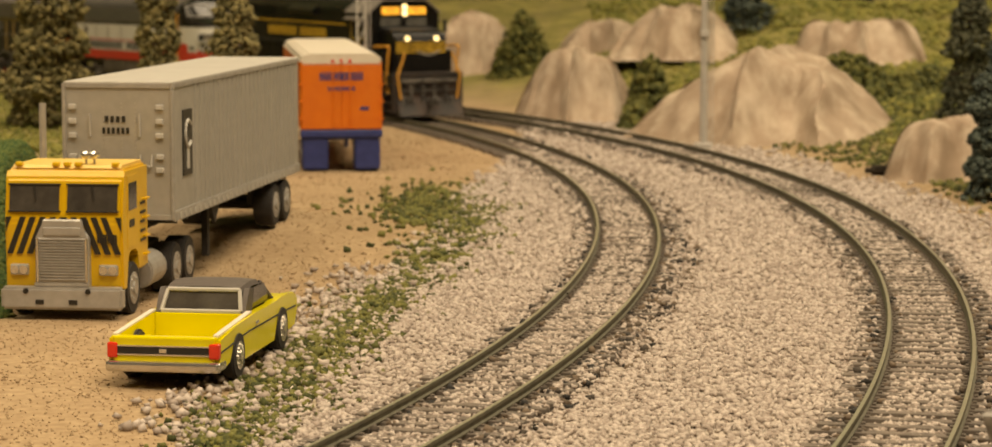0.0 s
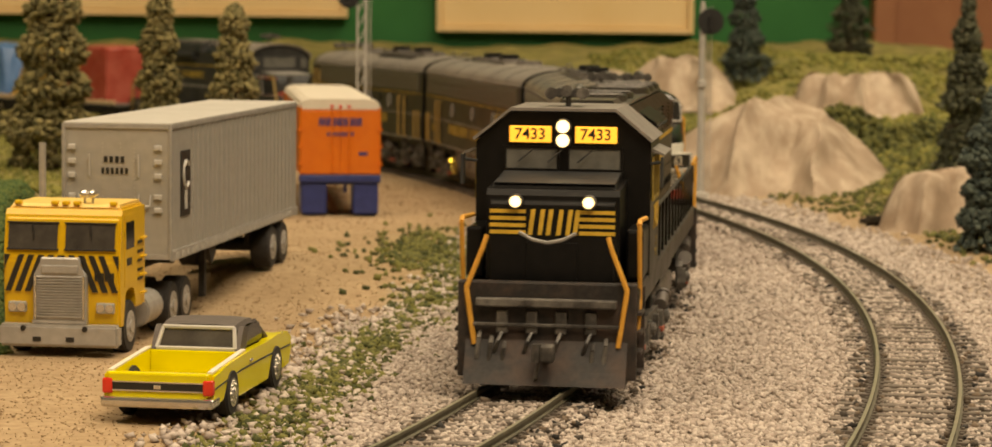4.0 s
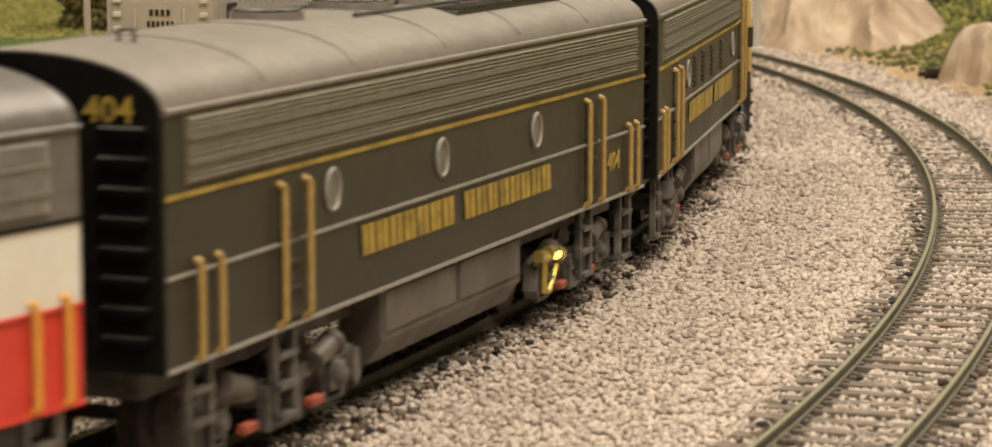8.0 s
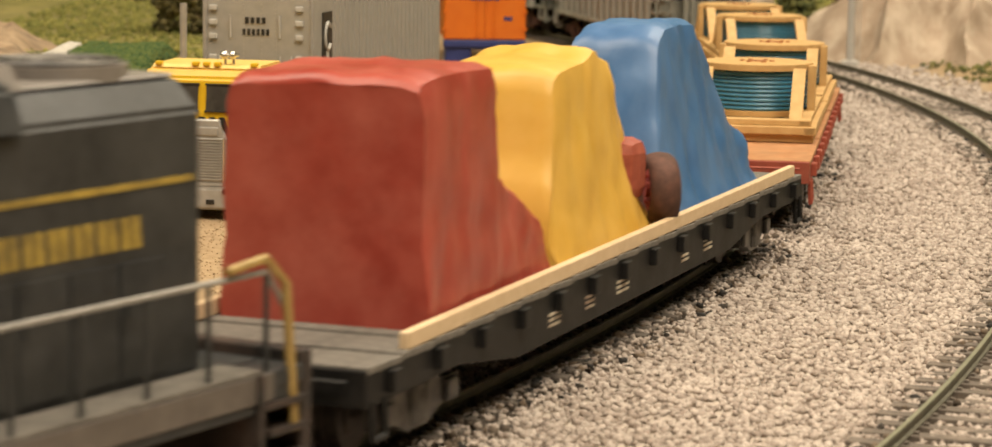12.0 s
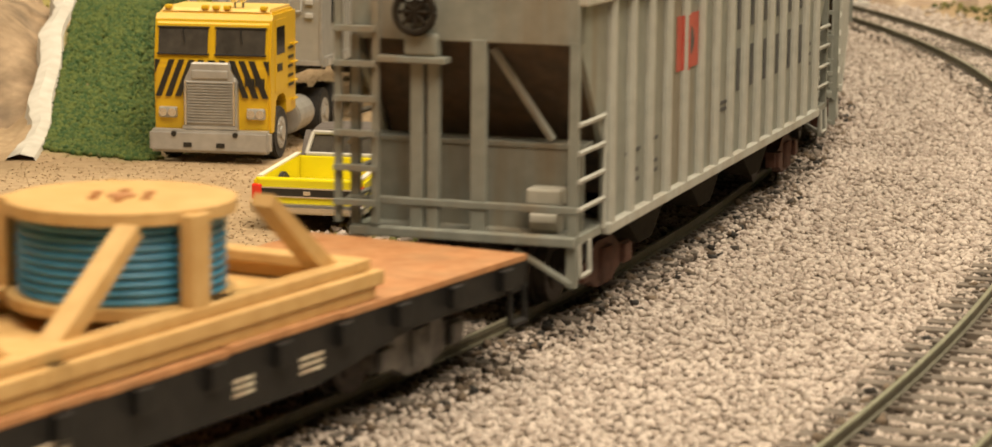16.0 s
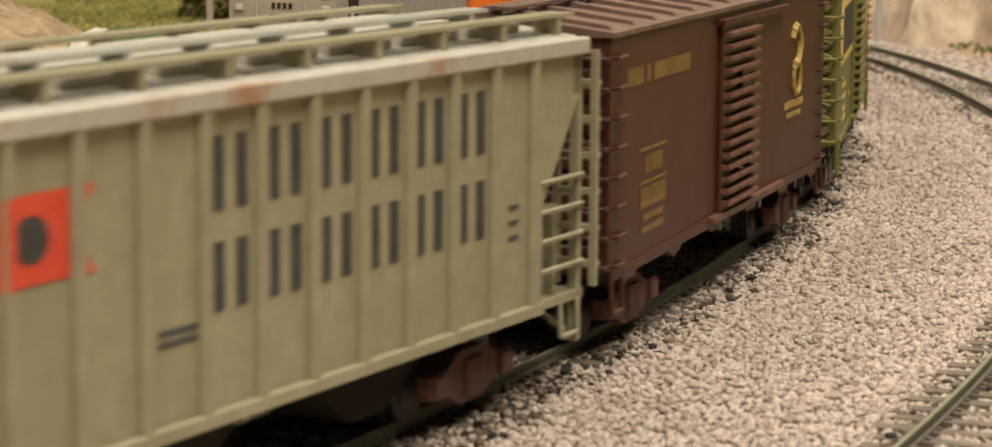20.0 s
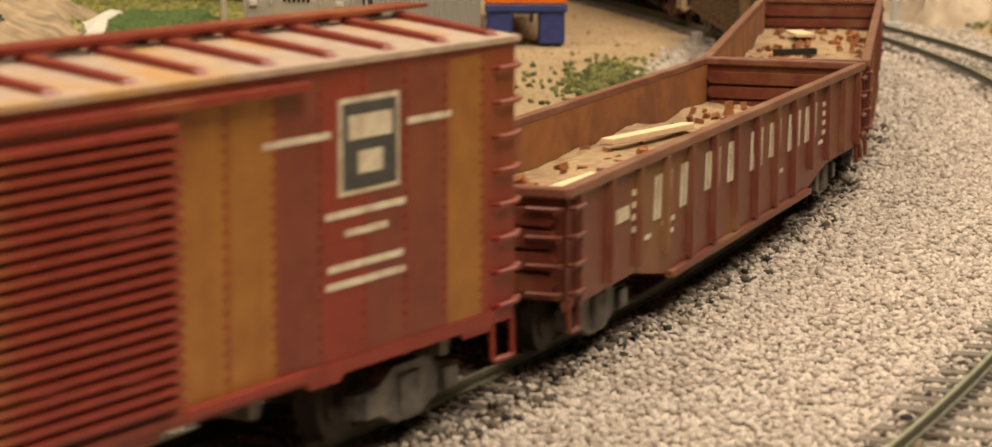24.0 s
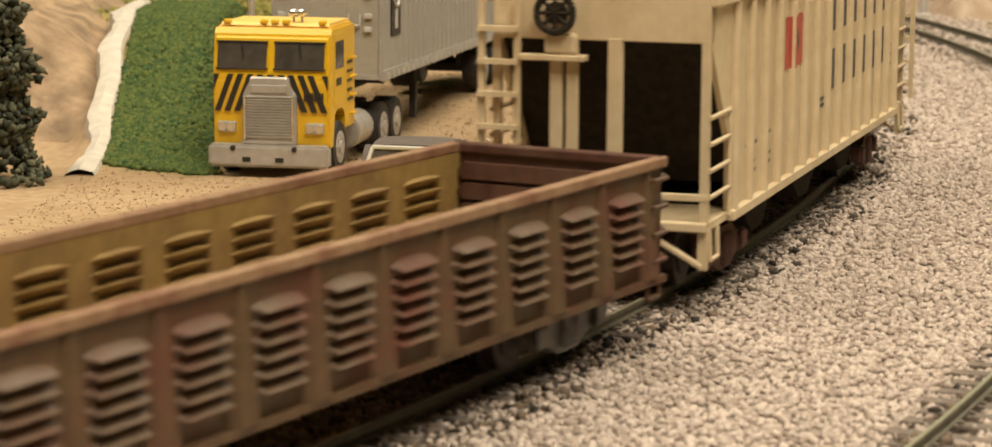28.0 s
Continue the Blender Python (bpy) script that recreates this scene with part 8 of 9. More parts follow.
def build_trailer():
    ob = thing("box_trailer", "silver ribbed box trailer with a pale roof behind the truck", "trailer")
    hw, ln, z0, z1 = 12.4, 133.0, 17.4, 47.8
    bm = B()
    box(bm, -hw, hw, 0, ln, z0, z1, 0.35)
    body = part("box_body", bm, "alu", ob)
    bm = B()
    box(bm, -hw - 0.1, hw + 0.1, -0.1, ln + 0.1, z1 - 0.1, z1 + 0.5, 0.2)
    part("roof", bm, "alu_roof", ob, "pale flat trailer roof")
    bm = B()
    for s in (-1, 1):
        box(bm, s * (hw - 0.1), s * (hw + 0.3), 0, ln, z1 - 0.9, z1 + 0.05)
        box(bm, s * (hw - 0.1), s * (hw + 0.4), 0, ln, z0 - 0.4, z0 + 1.8)
        rod(bm, (s * hw, -0.05, z0), (s * hw, -0.05, z1), 0.5, 8)
    box(bm, -hw, hw, -0.35, 0.0, z1 - 0.9, z1)
    box(bm, -hw, hw, -0.35, 0.0, z0, z0 + 1.0)
    part("edge_rail", bm, "silver", body)
    for s in (-1, 1):
        first = None
        for k in range(24):
            y = 20 + k * 4.6
            if first is None:
                bm = B()
                box(bm, 0, 0.25, -0.35, 0.35, z0 + 2, z1 - 1)
                first = part("side_rib", bm, "alu", body)
                first.matrix_basis = at_mm(s * hw if s > 0 else -hw - 0.25, y, 0)
            else:
                twin("side_rib", first, body, at_mm(s * hw if s > 0 else -hw - 0.25, y, 0))
        first = None
        for k in range(28):
            if first is None:
                bm = B()
                box(bm, s * (hw + 0.4), s * (hw + 0.62), 0, 1.6, z0 - 0.1, z0 + 1.2, 0.08)
                first = part("marker_plate", bm, "alu_roof", body)
                first.matrix_basis = at_mm(0, 4, 0)
            else:
                twin("marker_plate", first, body, at_mm(0, 4 + 4.4 * k, 0))
        bm = B()
        box(bm, s * (hw + 0.06), s * (hw + 0.3), 8.5, 16.5, 26.5, 41.5)
        logo = part("emblem", bm, "black_paint", body, "tall dark emblem panel")
        bm = B()
        pts = [(s * (hw + 0.36), 12.5 + 2.6 * math.cos(a), 36.0 + 3.0 * math.sin(a)) for a in np.linspace(0.7, 5.6, 14)]
        wire(bm, pts, 0.45, 5)
        box(bm, s * (hw + 0.3), s * (hw + 0.42), 11.4, 13.6, 28, 33.5)
        part("emblem_mark", bm, "alu_roof", logo)
    # front wall: rivets, glad plates, small writing bars
    bm = B()
    for x in (-10.4, 9.6):
        for z in (42.6, 39.4, 36.2, 31.5, 28.5):
            box(bm, x - 0.9, x + 0.9, -0.7, 0, z - 0.6, z + 0.6, 0.2)
    for x in (-7.6, 6.4):
        wire(bm, [(x - 1.3, -0.2, 32), (x - 1.3, -0.6, 29.4), (x + 1.3, -0.6, 29.4), (x + 1.3, -0.2, 32)], 0.25, 5)
    for x in (-6.4, 5.0):
        wire(bm, [(x, -0.3, 36), (x, -0.6, 41)], 0.25, 5)
    for k in range(40):
        z = 24 + 0.5 * k
        for x in (-3.4, 0.8, 4.0):
            if k % 2:
                box(bm, x - 0.12, x + 0.12, -0.18, 0, z - 0.12, z + 0.12)
    part("front_fitting", bm, "alu_roof", body)
    bm = B()
    for k in range(4):
        box(bm, -3.0 + 1.3 * k, -2.2 + 1.3 * k, -0.2, -0.02, 39.2, 40.6)
    for k in range(6):
        box(bm, -3.6 + 1.1 * k, -2.95 + 1.1 * k, -0.2, -0.02, 36.6, 38.0)
    part("number_bars", bm, "black_paint", body)
    # running gear
    bm = B()
    for s in (-1, 1):
        box(bm, s * 4, s * 5.2, 4, 130, z0 - 2.4, z0 - 0.4)
        box(bm, s * 7.5, s * 9.0, 44, 46, 4.0, z0 - 0.5)
    for k in range(13):
        box(bm, -hw + 1, hw - 1, 6 + 9.5 * k, 7 + 9.5 * k, z0 - 1.4, z0 - 0.4)
    rod(bm, (-9, 104, 10.6), (9, 104, 10.6), 1.3, 8)
    rod(bm, (-9, 117, 10.6), (9, 117, 10.6), 1.3, 8)
    for s in (-1, 1):
        box(bm, s * 6, s * 7.2, 98, 124, 11, z0 - 0.4)
    part("chassis", bm, "rubber", ob)
    for s in (-1, 1):
        bm = B()
        prism(bm, [(36, z0 - 0.4), (44, z0 - 0.4), (40, z0 - 5)], s * (hw - 1.2), s * (hw - 0.4), "x")
        part("support_leg", bm, "rubber", ob)
    for s in (-1, 1):
        for y in (104, 117):
            tyre_and_rim(ob, s * 9.9, y, 5.6, 5.0, s).location.z += 5.0 * MM
    ob.matrix_basis = at_mm(-84.4, 564.2, -2.4, -7.7)


def build_orange_trailer():
    ob = thing("box_trailer", "orange box trailer with a white roof and dark blue chassis", "trailer")
    hw, ln, z0, z1 = 14.3, 150.0, 15.0, 39.4
    bm = B()
    box(bm, -hw, hw, 0, ln, z0, z1, 0.5)
    body = part("box_body", bm, "trailer_orange", ob)
    bm = B()
    prism(bm, [(-hw, z1 - 1.2), (-hw, z1 + 0.6), (-hw + 2.6, z1 + 2.4), (hw - 2.6, z1 + 2.4), (hw, z1 + 0.6), (hw, z1 - 1.2)], -0.3, ln + 0.3)
    bmesh.ops.bevel(bm, geom=[e for e in bm.edges if e.calc_length() > 50], offset=0.8, segments=2, affect="EDGES")
    part("roof", bm, "trailer_white", ob, "white rounded roof")
    bm = B()
    box(bm, -hw + 0.5, -0.2, -0.4, 0, z0 + 0.5, z1 - 1.6, 0.15)
    part("rear_door", bm, "trailer_orange", body)
    bm = B()
    box(bm, 0.2, hw - 0.5, -0.4, 0, z0 + 0.5, z1 - 1.6, 0.15)
    part("rear_door", bm, "trailer_orange", body)
    bm = B()
    for x in (-3, 3):
        rod(bm, (x, -0.7, z0 + 1), (x, -0.7, z1 - 2), 0.3, 6)
    for x in (-hw + 0.4, hw - 0.4):
        for z in (19, 25, 31):
            box(bm, x - 0.8, x + 0.8, -0.8, -0.2, z - 0.5, z + 0.5)
    part("door_lock", bm, "trailer_orange", body)
    bm = B()
    for k in range(7):
        x = -6.6 + 2.2 * k
        box(bm, x - 0.95, x - 0.15, -0.62, -0.42, 32.4, 35.2)
        box(bm, x + 0.15, x + 0.9, -0.62, -0.42, 32.4, 35.2)
    for k in range(9):
        x = -4.4 + 1.1 * k
        box(bm, x - 0.4, x + 0.3, -0.62, -0.42, 28.8, 30.2)
    box(bm, 6.5, 9.5, -0.62, -0.42, 22.0, 23.2)
    part("rear_lettering", bm, "trailer_blue", body, "dark blue plain bars of the name")
    bm = B()
    for x in (-3, 0, 3):
        box(bm, x - 0.6, x + 0.6, -0.6, 0, z1 - 0.8, z1 + 0.2, 0.15)
    part("marker_lamps", bm, "tail_red", body)
    bm = B()
    box(bm, -hw, hw, -0.5, 6, z0 - 2.6, z0 + 0.02, 0.4)
    for s in (-1, 1):
        box(bm, s * 4.6, s * 13.6, 0.5, 12, 1.0, z0 - 2, 0.8)
    box(bm, -5, 5, 2, 140, z0 - 3.5, z0 - 0.4)
    part("chassis", bm, "trailer_blue", ob, "dark blue chassis")
    for s in (-1, 1):
        for y in (14, 26):
            tyre_and_rim(ob, s * 10.6, y, 5.4, 5.0, s)
        bm = B()
        box(bm, s * 8, s * 9.4, 112, 114, 0.2, z0 - 0.5)
        part("landing_leg", bm, "trailer_blue", ob)
    ob.matrix_basis = at_mm(-54.0, 884.0, -2.6, 7.0)


def build_pickup():
    ob = thing("pickup_car", "bright yellow coupe pickup with a dark roof and open bed", "car")
    hw = 10.2

    def side_outline():
        def arch(c, r):
            return [(c + r * math.cos(a), 3.6 + r * math.sin(a)) for a in np.linspace(math.pi - 0.1, 0.1, 9)]
        low = [(1.0, 3.4)] + arch(12.6, 5.1) + [(18, 2.9), (40.5, 2.9)] + arch(46.6, 5.1) + [(52, 3.2), (58.4, 3.6)]
        top = [(60.4, 6.4), (60.2, 9.0), (58.6, 9.9), (54, 10.3), (47, 10.5), (43, 10.3), (38, 10.2), (25, 10.3), (12, 10.0), (0.2, 9.4), (-0.2, 7.0)]
        return low + top
    for s in (-1, 1):
        bm = B()
        prism(bm, side_outline(), s * (hw - 1.5), s * hw, "x")
        bmesh.ops.bevel(bm, geom=[e for e in bm.edges if e.calc_length() > 1.2 and abs(e.verts[0].co.x) > hw - 0.1 and abs(e.verts[1].co.x) > hw - 0.1 and e.verts[0].co.z > 5], offset=0.5, segments=2, affect="EDGES")
        sd = part("body_side", bm, "car_yellow", ob, smooth=True)
        bm = B()
        wire(bm, [(s * (hw + 0.02), 0.5, 6.7), (s * (hw + 0.02), 20, 7.6), (s * (hw + 0.02), 40, 7.5), (s * (hw + 0.02), 58.5, 7.2)], 0.16, 4)
        part("side_stripe", bm, "black_paint", sd)
        bm = B()
        box(bm, s * hw, s * (hw + 0.35), 25.5, 27.5, 8.3, 8.8, 0.1)
        part("door_handle", bm, "chrome", sd)
        bm = B()
        prism(bm, [(1.0, 9.45), (25, 10.45), (25, 10.75), (1.0, 9.75)], s * (hw - 1.5), s * (hw - 0.5), "x")
        part("bed_rail", bm, "trailer_white", sd)
    # bonnet, cowl, floor, tailgate
    bm = B()
    prism(bm, [(41.5, 3.4), (41.5, 10.0), (43, 10.2), (47, 10.3), (55, 10.0), (59.4, 9.2), (60.0, 6.0), (58, 3.6)], -hw + 1.5, hw - 1.5, "x")
    part("bonnet", bm, "car_yellow", ob, smooth=False)
    bm = B()
    box(bm, -hw + 1.5, hw - 1.5, 2.0, 24.5, 4.6, 5.2)
    box(bm, -hw + 1.5, hw - 1.5, 24.2, 25.4, 4.6, 10.2, 0.2)
    for s in (-1, 1):
        box(bm, s * 6.2, s * 8.8, 9, 16.4, 5.0, 7.4, 0.9)
    part("bed", bm, "car_yellow", ob, "open yellow load bed")
    bm = B()
    box(bm, -hw + 0.9, hw - 0.9, -0.5, 1.6, 3.6, 9.5, 0.4)
    gate = part("tailgate", bm, "car_yellow", ob)
    bm = B()
    box(bm, -hw + 1.8, hw - 1.8, -0.7, -0.4, 6.4, 7.7, 0.1)
    band = part("tail_band", bm, "black_paint", gate, "black band across the tailgate")
    bm = B()
    box(bm, -hw + 1.6, hw - 1.6, -0.75, -0.45, 7.7, 7.95)
    box(bm, -hw + 1.6, hw - 1.6, -0.75, -0.45, 6.15, 6.4)
    box(bm, -0.7, 0.7, -0.85, -0.6, 6.6, 7.4, 0.1)
    part("band_trim", bm, "chrome", band)
    for s in (-1, 1):
        bm = B()
        box(bm, s * (hw - 1.9), s * (hw + 0.05), -0.9, 0.9, 5.6, 8.4, 0.35)
        part("tail_light", bm, "tail_red", ob, "red tail light")
    bm = B()
    box(bm, -hw - 0.2, hw + 0.2, -1.6, 0.6, 3.2, 5.1, 0.6)
    for s in (-1, 1):
        box(bm, s * (hw - 0.6), s * (hw + 0.3), -1.2, 3.6, 3.4, 5.0, 0.4)
    part("rear_bumper", bm, "chrome", ob, "chrome rear bumper")
    bm = B()
    box(bm, -hw, hw, 58.4, 60.4, 3.4, 5.2, 0.6)
    part("front_bumper", bm, "chrome", ob, "chrome front bumper")
    # cab: roof on pillars, glass all round
    bm = B()
    rows = []
    for y, z, w in ((27.6, 14.6, 6.9), (29.0, 15.0, 7.1), (34, 15.3, 7.3), (39.0, 14.9, 7.1), (40.5, 14.4, 6.9)):
        rows.append([(-w - 0.5, y, z - 0.9), (-w, y, z), (-w * 0.5, y, z + 0.25), (w * 0.5, y, z + 0.25), (w, y, z), (w + 0.5, y, z - 0.9)])
    sheet(bm, rows)
    for s in (-1, 1):
        prism(bm, [(24.6, 10.3), (29.6, 10.4), (31.6, 14.2), (28.0, 14.6), (26.6, 13.2)], s * 7.6, s * 8.6, "x")
        wire(bm, [(s * 8.6, 46.0, 9.9), (s * 7.3, 40.6, 14.2)], 0.45, 6)
    part("roof", bm, "car_top", ob, "dark textured roof", smooth=False)
    bm = B()
    prism(bm, [(25.2, 10.3), (26.0, 10.3), (28.2, 14.3), (27.4, 14.3)], -7.2, 7.2, "x")
    rg = part("rear_window", bm, "cab_glass", ob, "rear window with pale trim")
    bm = B()
    wire(bm, [(-7.6, 24.9, 10.5), (-6.9, 27.2, 14.3), (6.9, 27.2, 14.3), (7.6, 24.9, 10.5), (-7.6, 24.9, 10.5)], 0.42, 6)
    part("window_trim", bm, "alu_roof", rg)
    bm = B()
    prism(bm, [(45.8, 9.9), (46.2, 9.9), (40.9, 14.3), (40.5, 14.3)], -7.4, 7.4, "x")
    part("windscreen", bm, "window_dark", ob)
    for s in (-1, 1):
        bm = B()
        prism(bm, [(30.0, 10.3), (44.8, 10.0), (40.6, 14.0), (31.8, 14.2)], s * 8.1, s * 8.3, "x")
        part("side_window", bm, "window_dark", ob)
    bm = B()
    box(bm, -6.5, 6.5, 28.5, 33, 6.5, 11.8, 0.6)
    part("seat", bm, "cab_inside", ob)
    bm = B()
    box(bm, -hw + 1.2, hw - 1.2, 3, 57, 2.6, 4.4)
    part("underbody", bm, "rubber", ob)
    for s in (-1, 1):
        for y in (12.6, 46.6):
            tyre_and_rim(ob, s * 9.2, y, 4.4, 2.6, s, rim="chrome")
    ob.matrix_basis = at_mm(-58.8, 443.2, -2.5, -8.6)


def build_old_car():
    ob = thing("vintage_car", "dark vintage car with pale wheels parked on the grass", "car")
    bm = B()
    prism(bm, [(-20, 4), (-20, 11), (-8, 11.5), (-6, 18), (12, 18.4), (16, 12), (20, 10), (20, 4)], -8, 8, "x")
    bmesh.ops.bevel(bm, geom=bm.edges[:], offset=0.8, segments=2, affect="EDGES")
    part("body", bm, "rust_red", ob)
    bm = B()
    box(bm, -8.2, 8.2, -4, 10, 13, 17, 0.4)
    part("windows", bm, "window_dark", ob)
    for s in (-1, 1):
        for y in (-13, 13):
            tyre_and_rim(ob, s * 8, y, 4.6, 2.2, s, rim="alu_roof")
    ob.matrix_basis = at_mm(-288, 1290, height(-288, 1290) + 0.2, 70)


def build_scrap_pile():
    ob = thing("log_pile", "small dark pile of logs on dry grass", "log pile")
    rng = random.Random(3)
    for k in range(6):
        bm = B()
        y = rng.uniform(-2, 2)
        rod(bm, (-8 + rng.uniform(-2, 2), y, 0.8 + 0.9 * (k % 3)), (8 + rng.uniform(-2, 2), y + rng.uniform(-1.5, 1.5), 0.8 + 0.9 * (k % 3) + rng.uniform(-0.4, 0.6)), 0.9, 8, 0.7)
        part("log", bm, "hop_dark", ob)
    ob.matrix_basis = at_mm(139, 880, height(139, 880), -14)


def build_stump():
    """A gnarled grey dead trunk beside the second track."""
    ob = thing("dead_trunk", "gnarled grey weathered dead trunk beside the track", "dead tree")
    bm = B()
    rows = []
    spine = [Vector((-2.2, 0, -1.5)), Vector((-0.8, 0, 5)), Vector((1.4, 0, 10)), Vector((0.6, 0, 15)), Vector((-0.4, 0, 22))]
    for i in range(25):
        u = i / 24 * 4
        k = min(int(u), 3)
        c = spine[k].lerp(spine[k + 1], u - k)
        r = 1.9 + 1.3 * math.cos(i / 24 * 2 * math.pi) ** 2 - 0.5 * i / 24
        rows.append([tuple(c + Vector((math.cos(a), math.sin(a), 0)) * r * (1 + 0.42 * noise.noise((math.cos(a) * 1.8, math.sin(a) * 1.8, i * 0.4)))) for a in np.linspace(0, 2 * math.pi, 15)[:-1]])
    vs = sheet(bm, rows, True)
    bm.faces.new(vs[-1])
    part("trunk", bm, "dead_wood", ob, smooth=True)
    bm = B()
    for c, d in (((0.8, 2, 10), (-4.5, 1, 13)), ((-0.8, 4, 15), (4, 3, 19))):
        rod(bm, c, d, 1.3, 8, 0.6)
    part("broken_branch", bm, "bark", ob)
    ob.matrix_basis = at_mm(62.5, 304, -3.2, 20)

# ---- build: the large things first ----
build_ground()
build_room()
track_a = build_track(C1, R1, "inner curved railway track with brown rails in pale ballast")
track_b = build_track(C2, R2, "outer curved railway track with weathered ties in pale ballast")

ROCKS = [("large tan plaster rock face beside the track", 110, 1045, -4, 118, 70, 52, 1, -25, "rock", 1.5), ("low pale tan rock beside the tree", 160, 868, -4, 54, 34, 33, 2, -8, "rock", 4.0),
         ("steep tan rock in the grass slope", 36, 1176, -4, 54, 44, 44, 3, -16, "rock", 3.0), ("pale broken rock high on the slope", 97, 1360, 20, 72, 50, 36, 4, -10, "rock", 3.0),
         ("long pale rock ledge on the hill", 181, 1262, 22, 66, 44, 27, 5, -6, "rock", 9.0), ("pale tan rock behind the far curve", -12, 1450, 0, 48, 44, 50, 8, -20, "rock", 3.0),
         ("tan rock face behind the far curve", 62, 1440, 8, 60, 44, 40, 9, 8, "rock", 3.0)]
for r in ROCKS:
    build_rock(*r)
build_rock("brown rock cliff beside the grass bank", -168, 622, -4, 72, 110, 38, 6, 4, "rock_brown")
build_rock("brown rock cliff behind the grass bank", -206, 740, -4, 110, 120, 44, 7, 10, "rock_brown")
ob = thing("plaster_edge", "bare white plaster edge of the grass bank", "plaster strip")
bm = B()
rows = []
for i in range(42):
    y = 524 + i * 4.4
    x = lawn_side(y) + 2.0 * noise.noise((y * 0.03, 0, 0))
    z = height(x + 6, y)
    k = 1.0 + 0.5 * noise.noise((y * 0.05, 7, 0)) + 0.3 * noise.noise((y * 0.2, 9, 0))
    rows.append([(x - 6 * k, y, -4.0), (x - 4.4 * k, y, z + 0.6), (x - 2 * k, y, z + 1.6 + noise.noise((y * 0.12, 2, 0))), (x + 0.6, y, z + 0.9), (x + 1.8, y, z - 1.5)])
sheet(bm, rows)
part("plaster", bm, "plaster", ob, smooth=True)

build_conifer("tall olive green conifer behind the trailer", -171, 972, 84, 18, "needles", 4600, 21, taper=0.36)
build_conifer("olive green conifer behind the trailer", -127, 952, 80, 12, "needles", 3400, 22, taper=0.36)
build_conifer("bushy olive green conifer behind the trailer", -97.5, 942, 74, 13, "needles", 3400, 23, taper=0.36)
build_conifer("dark green conifer at the edge of the lot", -149, 514, 64, 15, "needles_dark", 4200, 24)
build_conifer("blue-green spruce on the slope", 136, 1385, 64, 14.5, "needles_blue", 2600, 25)
build_conifer("dark spruce standing on the rock", 191, 1020, 76, 13.5, "needles_dark", 3200, 26)
build_conifer("small blue-green spruce beside the track", 158, 793, 52, 12.5, "needles_blue", 3400, 27)
build_conifer("dark spruce on the hill top", 236, 1690, 60, 20, "needles_dark", 1800, 28)
build_signal(-54, 1016, -3, 88, 78, -5.0, True, "silver lattice mast railway signal with a round black target")
build_signal(82, 998, -3, 76, 70, 3.0, False, "pale mast railway signal with a round black target")

build_tractor()
build_trailer()
build_orange_trailer()
build_pickup()
build_old_car()
build_scrap_pile()
build_stump()

# ---- the train: cars with the distances of their front and back ends from its head ----
WINE = ("roof_wine", "loco_white", "loco_red", "roof_wine", "grille", "orange_rail", "letter_black")
DARK = ("loco_olive", "loco_olive", "loco_olive", "roof_dust", "grille_olive", "grab_rail", "gold_worn")
gon_a, floor_a = build_gondola("rusty red gondola wagon with faded white lettering and a dirt load", False, "gon_red", "gon_inside", "gon_rim_red", 3)
gon_b, floor_b = build_gondola("rusty red gondola wagon with dirt and scrap on its floor", False, "gon_red", "gon_inside", "gon_rim_red", 9)
gon_c, floor_c = build_gondola("olive brown gondola wagon with rows of pressed dents", True, "gon_olive", "gon_olive_in", "gon_rim", 15)
flat_a = build_flatcar("black flat wagon with grey boards and covered loads", 107.0, "flat_black", "deck_grey", 60)
flat_b = build_flatcar("red-brown flat wagon with a worn orange deck and cable reels", 91.5, "flat_red", "deck_orange", 8)
flat_c = build_flatcar("black flat wagon with a brown deck and cable reels", 93.5, "flat_black", "deck_orange", 8)
TRAIN = [
    (build_lead_loco(), 113, False),
    (build_cab_unit(WINE, True, "62", "black, white and red streamlined diesel with a bulldog nose"), 323, False),
    (build_cab_unit(DARK, False, "404", "dark olive streamlined booster unit with gold lettering", "404"), 512, False),
    (build_cab_unit(DARK, True, "55", "dark olive streamlined diesel running nose backwards", "55"), 697, True),
    (build_road_switcher(), 902, False),
    (flat_a, 1113, False), (flat_b, 1331, False), (flat_c, 1534, False),
    (build_hopper("grey weathered covered hopper with faded black name bars and red flag", "hop_grey", "hop_rib", "rust_edge", "letter_grey", "flag_faded"), 1734, False),
    (build_hopper("grey covered hopper with black name bars and red flag", "hop_grey", "hop_rib", "hop_rib", "letter_black", "flag_red"), 1933, False),
    (build_hopper("tan-grey covered hopper with black name bars and red flag", "hop_tan", "hop_tan", "hop_rib", "letter_black", "flag_red", True), 2134, False),
    (build_boxcar("dark brown boxcar with worn yellow lettering", 74.0, "box_brown", "roof_brown", paint_brown), 2312, False),
    (build_boxcar("olive green boxcar with a yellow arrow name panel", 74.0, "box_green", "box_green", paint_green), 2480, False),
    (build_boxcar("rusty red boxcar with faded white lettering and emblem", 95.0, "box_red", "roof_pale", paint_red), 2679, False),
    (gon_a, 2885, False), (gon_b, 3086, False), (gon_c, 3298, False),
    (build_hopper("cream covered hopper with open dark end bays", "hop_cream", "hop_cream", "hop_cream", "letter_grey", "flag_faded"), 3506, False),
]
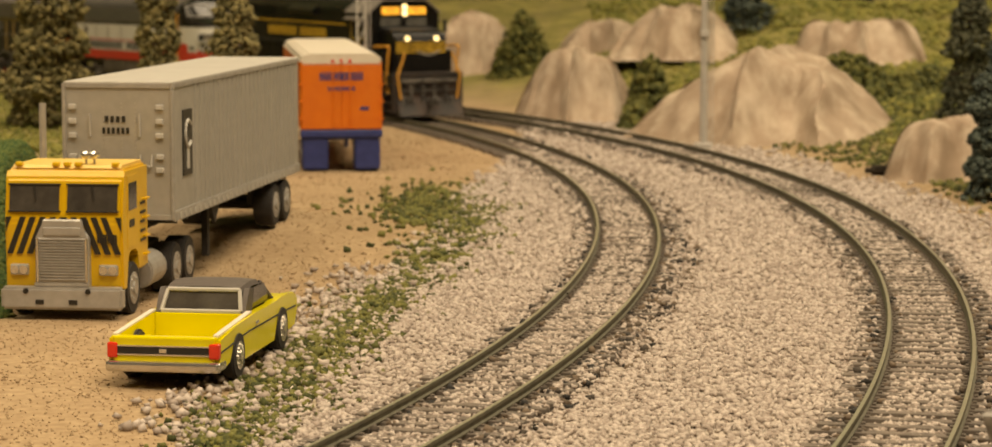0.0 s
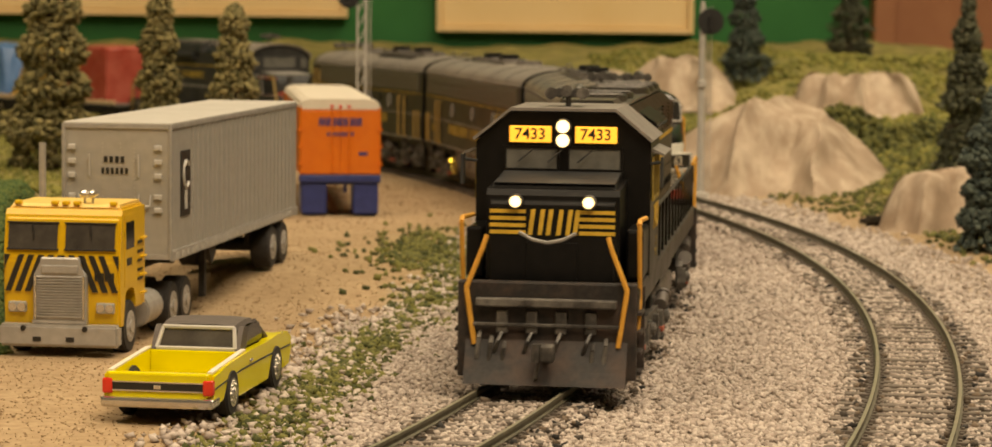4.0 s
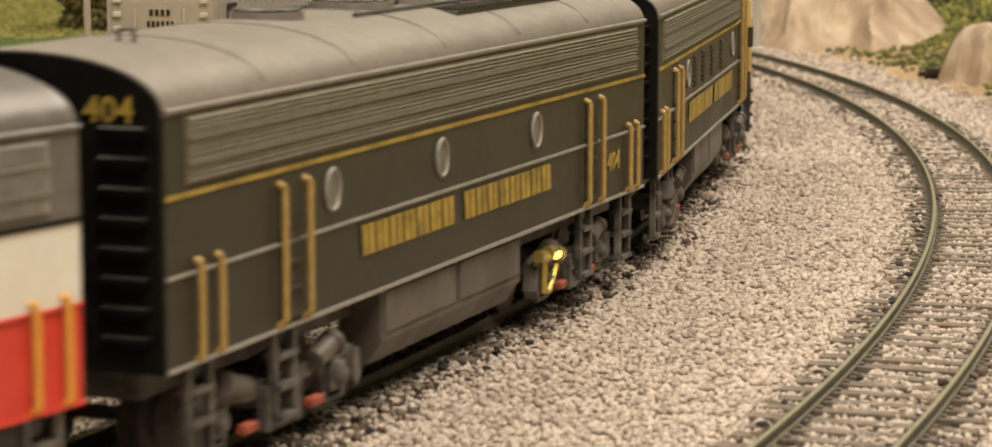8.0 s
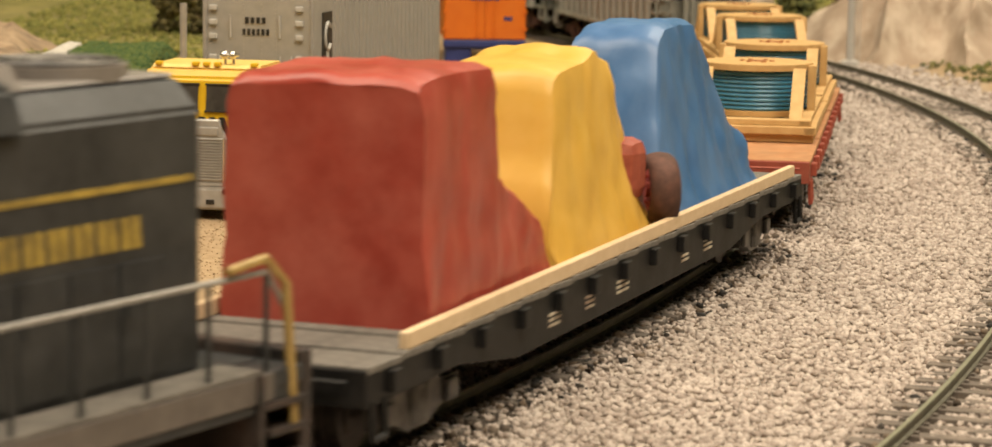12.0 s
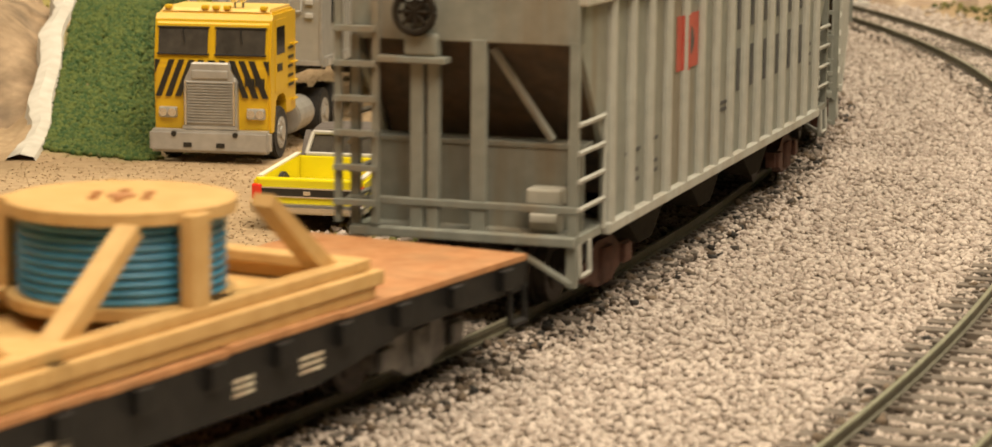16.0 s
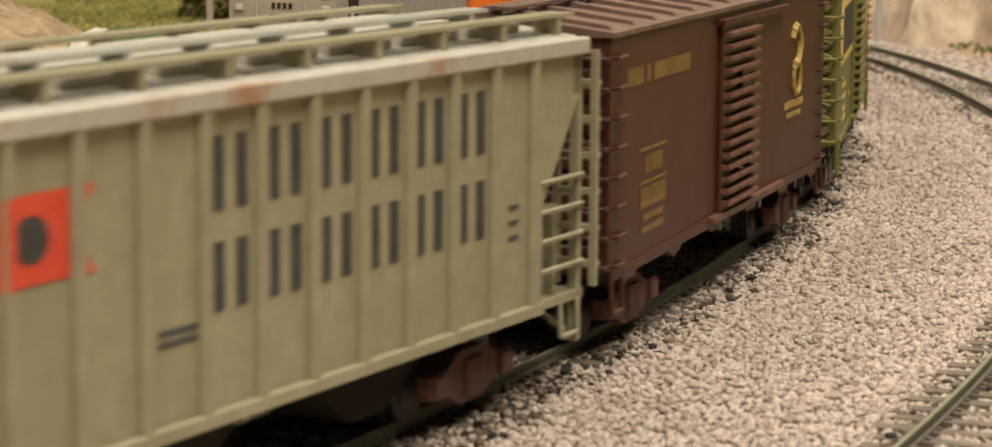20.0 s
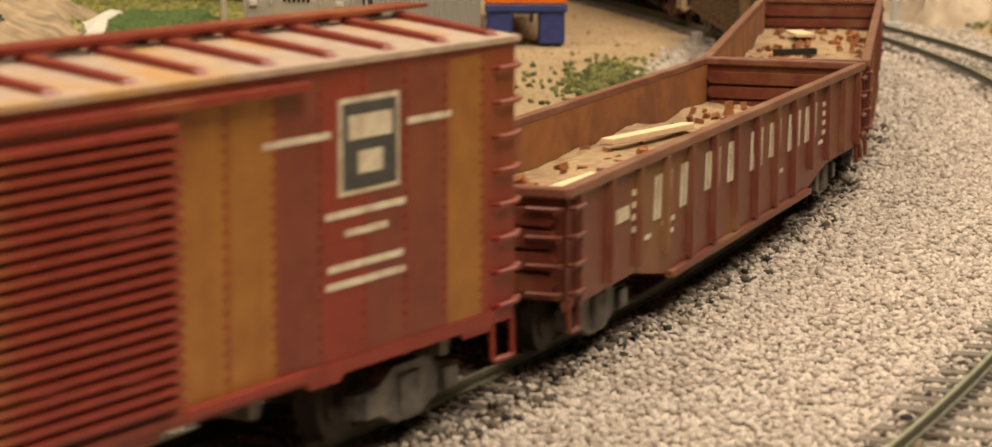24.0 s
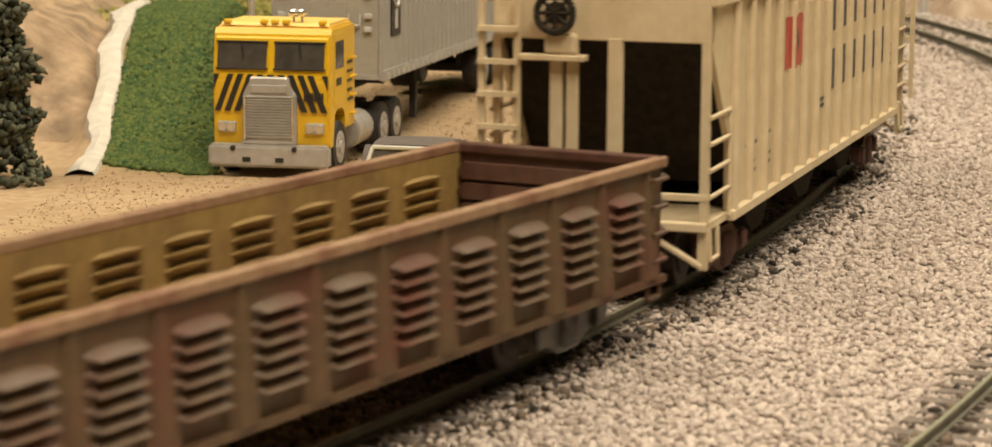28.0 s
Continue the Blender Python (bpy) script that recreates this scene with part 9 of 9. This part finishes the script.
# loads: which car carries them, and where on it
reel = build_reel("wooden cable reel with blue cable in a timber cradle")
DECK = 13.4
LOADS = [
    (build_tarp("covered_load", "tall red tarpaulin over a boxy load", "tarp_red", [(-38, 2, 11, 13.4), (-36, 8, 11.6, 13.6), (-27, 12, 12.2, 13.8), (-17, 16.4, 12.6, 14), (-14.2, 17.4, 12.8, 14), (-12.6, 30, 13.2, 14.2), (-11.6, 32, 13.3, 14.2), (0, 32.4, 13.5, 14.3), (12, 32.0, 13.4, 14.2), (13.6, 31.6, 13.3, 14.2), (14.2, 30.6, 13.3, 14.2)], 1), 5, at_mm(0, 68, DECK)),
    (build_tarp("covered_load", "yellow tarpaulin over a tapered load", "tarp_yellow", [(-27, 3, 9, 13), (-21, 10, 9, 13.6), (-15, 20, 8.5, 14), (-10, 28.6, 8.6, 14.2), (-5, 29.4, 8.8, 14.2), (-3.5, 30.6, 8.6, 14.2), (4, 29.2, 9.2, 14.2), (16, 28.6, 9.6, 14), (19, 27, 9.6, 13.6), (20.5, 15, 10, 13.4), (23, 12, 11, 13), (24, 4, 11, 13)], 2), 5, at_mm(0, 2, DECK)),
    (build_tarp("covered_load", "blue tarpaulin over a tapered load", "tarp_blue", [(-27, 5, 9.5, 12.6), (-24, 9.5, 9.5, 13), (-17, 12, 9.0, 13.6), (-10, 20, 8.0, 14), (-3, 28, 7.2, 14.2), (3, 31.4, 7.0, 14.2), (10, 32, 7.0, 14.2), (20, 31.6, 7.2, 14.2), (25, 29, 7.6, 14), (29, 20, 9.0, 13.8), (33, 9, 10, 13.4), (35, 2, 10.5, 13)], 3), 5, at_mm(0, -64, DECK)),
    (build_spare_wheels(), 5, at_mm(-2, -21, DECK)),
    (reel, 6, at_mm(-1.5, 25.5, DECK)),
    (copy_thing(reel, Matrix()), 6, at_mm(-1.5, -42.5, DECK)),
    (copy_thing(reel, Matrix()), 7, at_mm(-1.5, 36, DECK)),
    (copy_thing(reel, Matrix()), 7, at_mm(-1.5, -25, DECK)),
    (build_plank("timber_rail", "long pale timber rail on the deck edge", 196, 1.4, 2.2, "timber_pale"), 5, at_mm(-16.2, -4, DECK)),
    (build_plank("timber_rail", "long pale timber rail on the deck edge", 196, 1.4, 2.2, "timber_pale"), 5, at_mm(16.2, -4, DECK)),
    (build_plank("loose_plank", "pale loose plank lying in the gondola", 30, 2.6, 1.2, "timber_pale"), 14, at_mm(6, -20, floor_a + 6.3, -13)),
    (build_plank("loose_plank", "pale loose plank lying in the gondola", 36, 3.0, 1.0, "timber_pale"), 14, at_mm(0, 52, floor_a + 6.0, -4)),
    (build_plank("dark_beam", "dark charred beam lying in the gondola", 40, 2.2, 1.6, "hop_dark"), 15, at_mm(2, 8, floor_b + 6.6, -10, 4)),
    (build_plank("loose_plank", "pale broken board lying in the gondola", 14, 5.0, 1.0, "timber_pale"), 15, at_mm(4, -58, floor_b + 6.2, 14)),
]


def car_pose(n, t):
    """Where a car stands on the inner track at t seconds."""
    mid, backwards = TRAIN[n][1], TRAIN[n][2]
    s = head_at(t) + mid
    a, b = on_arc(C1, R1, s - 58), on_arc(C1, R1, s + 58)
    m, d = (a + b) / 2, a - b
    if backwards:
        d = -d
    return at_mm(m.x, m.y, 0, math.degrees(math.atan2(d.y, d.x)) - 90)


def motions():
    steps = sorted([0.5 * k for k in range(57)] + [10.4, 10.6, 10.7, 10.8, 10.9])
    for n, (car, _, _) in enumerate(TRAIN):
        walk(car, [(t, car_pose(n, t)) for t in steps])
    for load, n, place in LOADS:
        walk(load, [(t, car_pose(n, t) @ place) for t in steps])


# sleepers, stones and flock
build_ties(track_a, C1, R1)
build_ties(track_b, C2, R2)
build_loose()
motions()
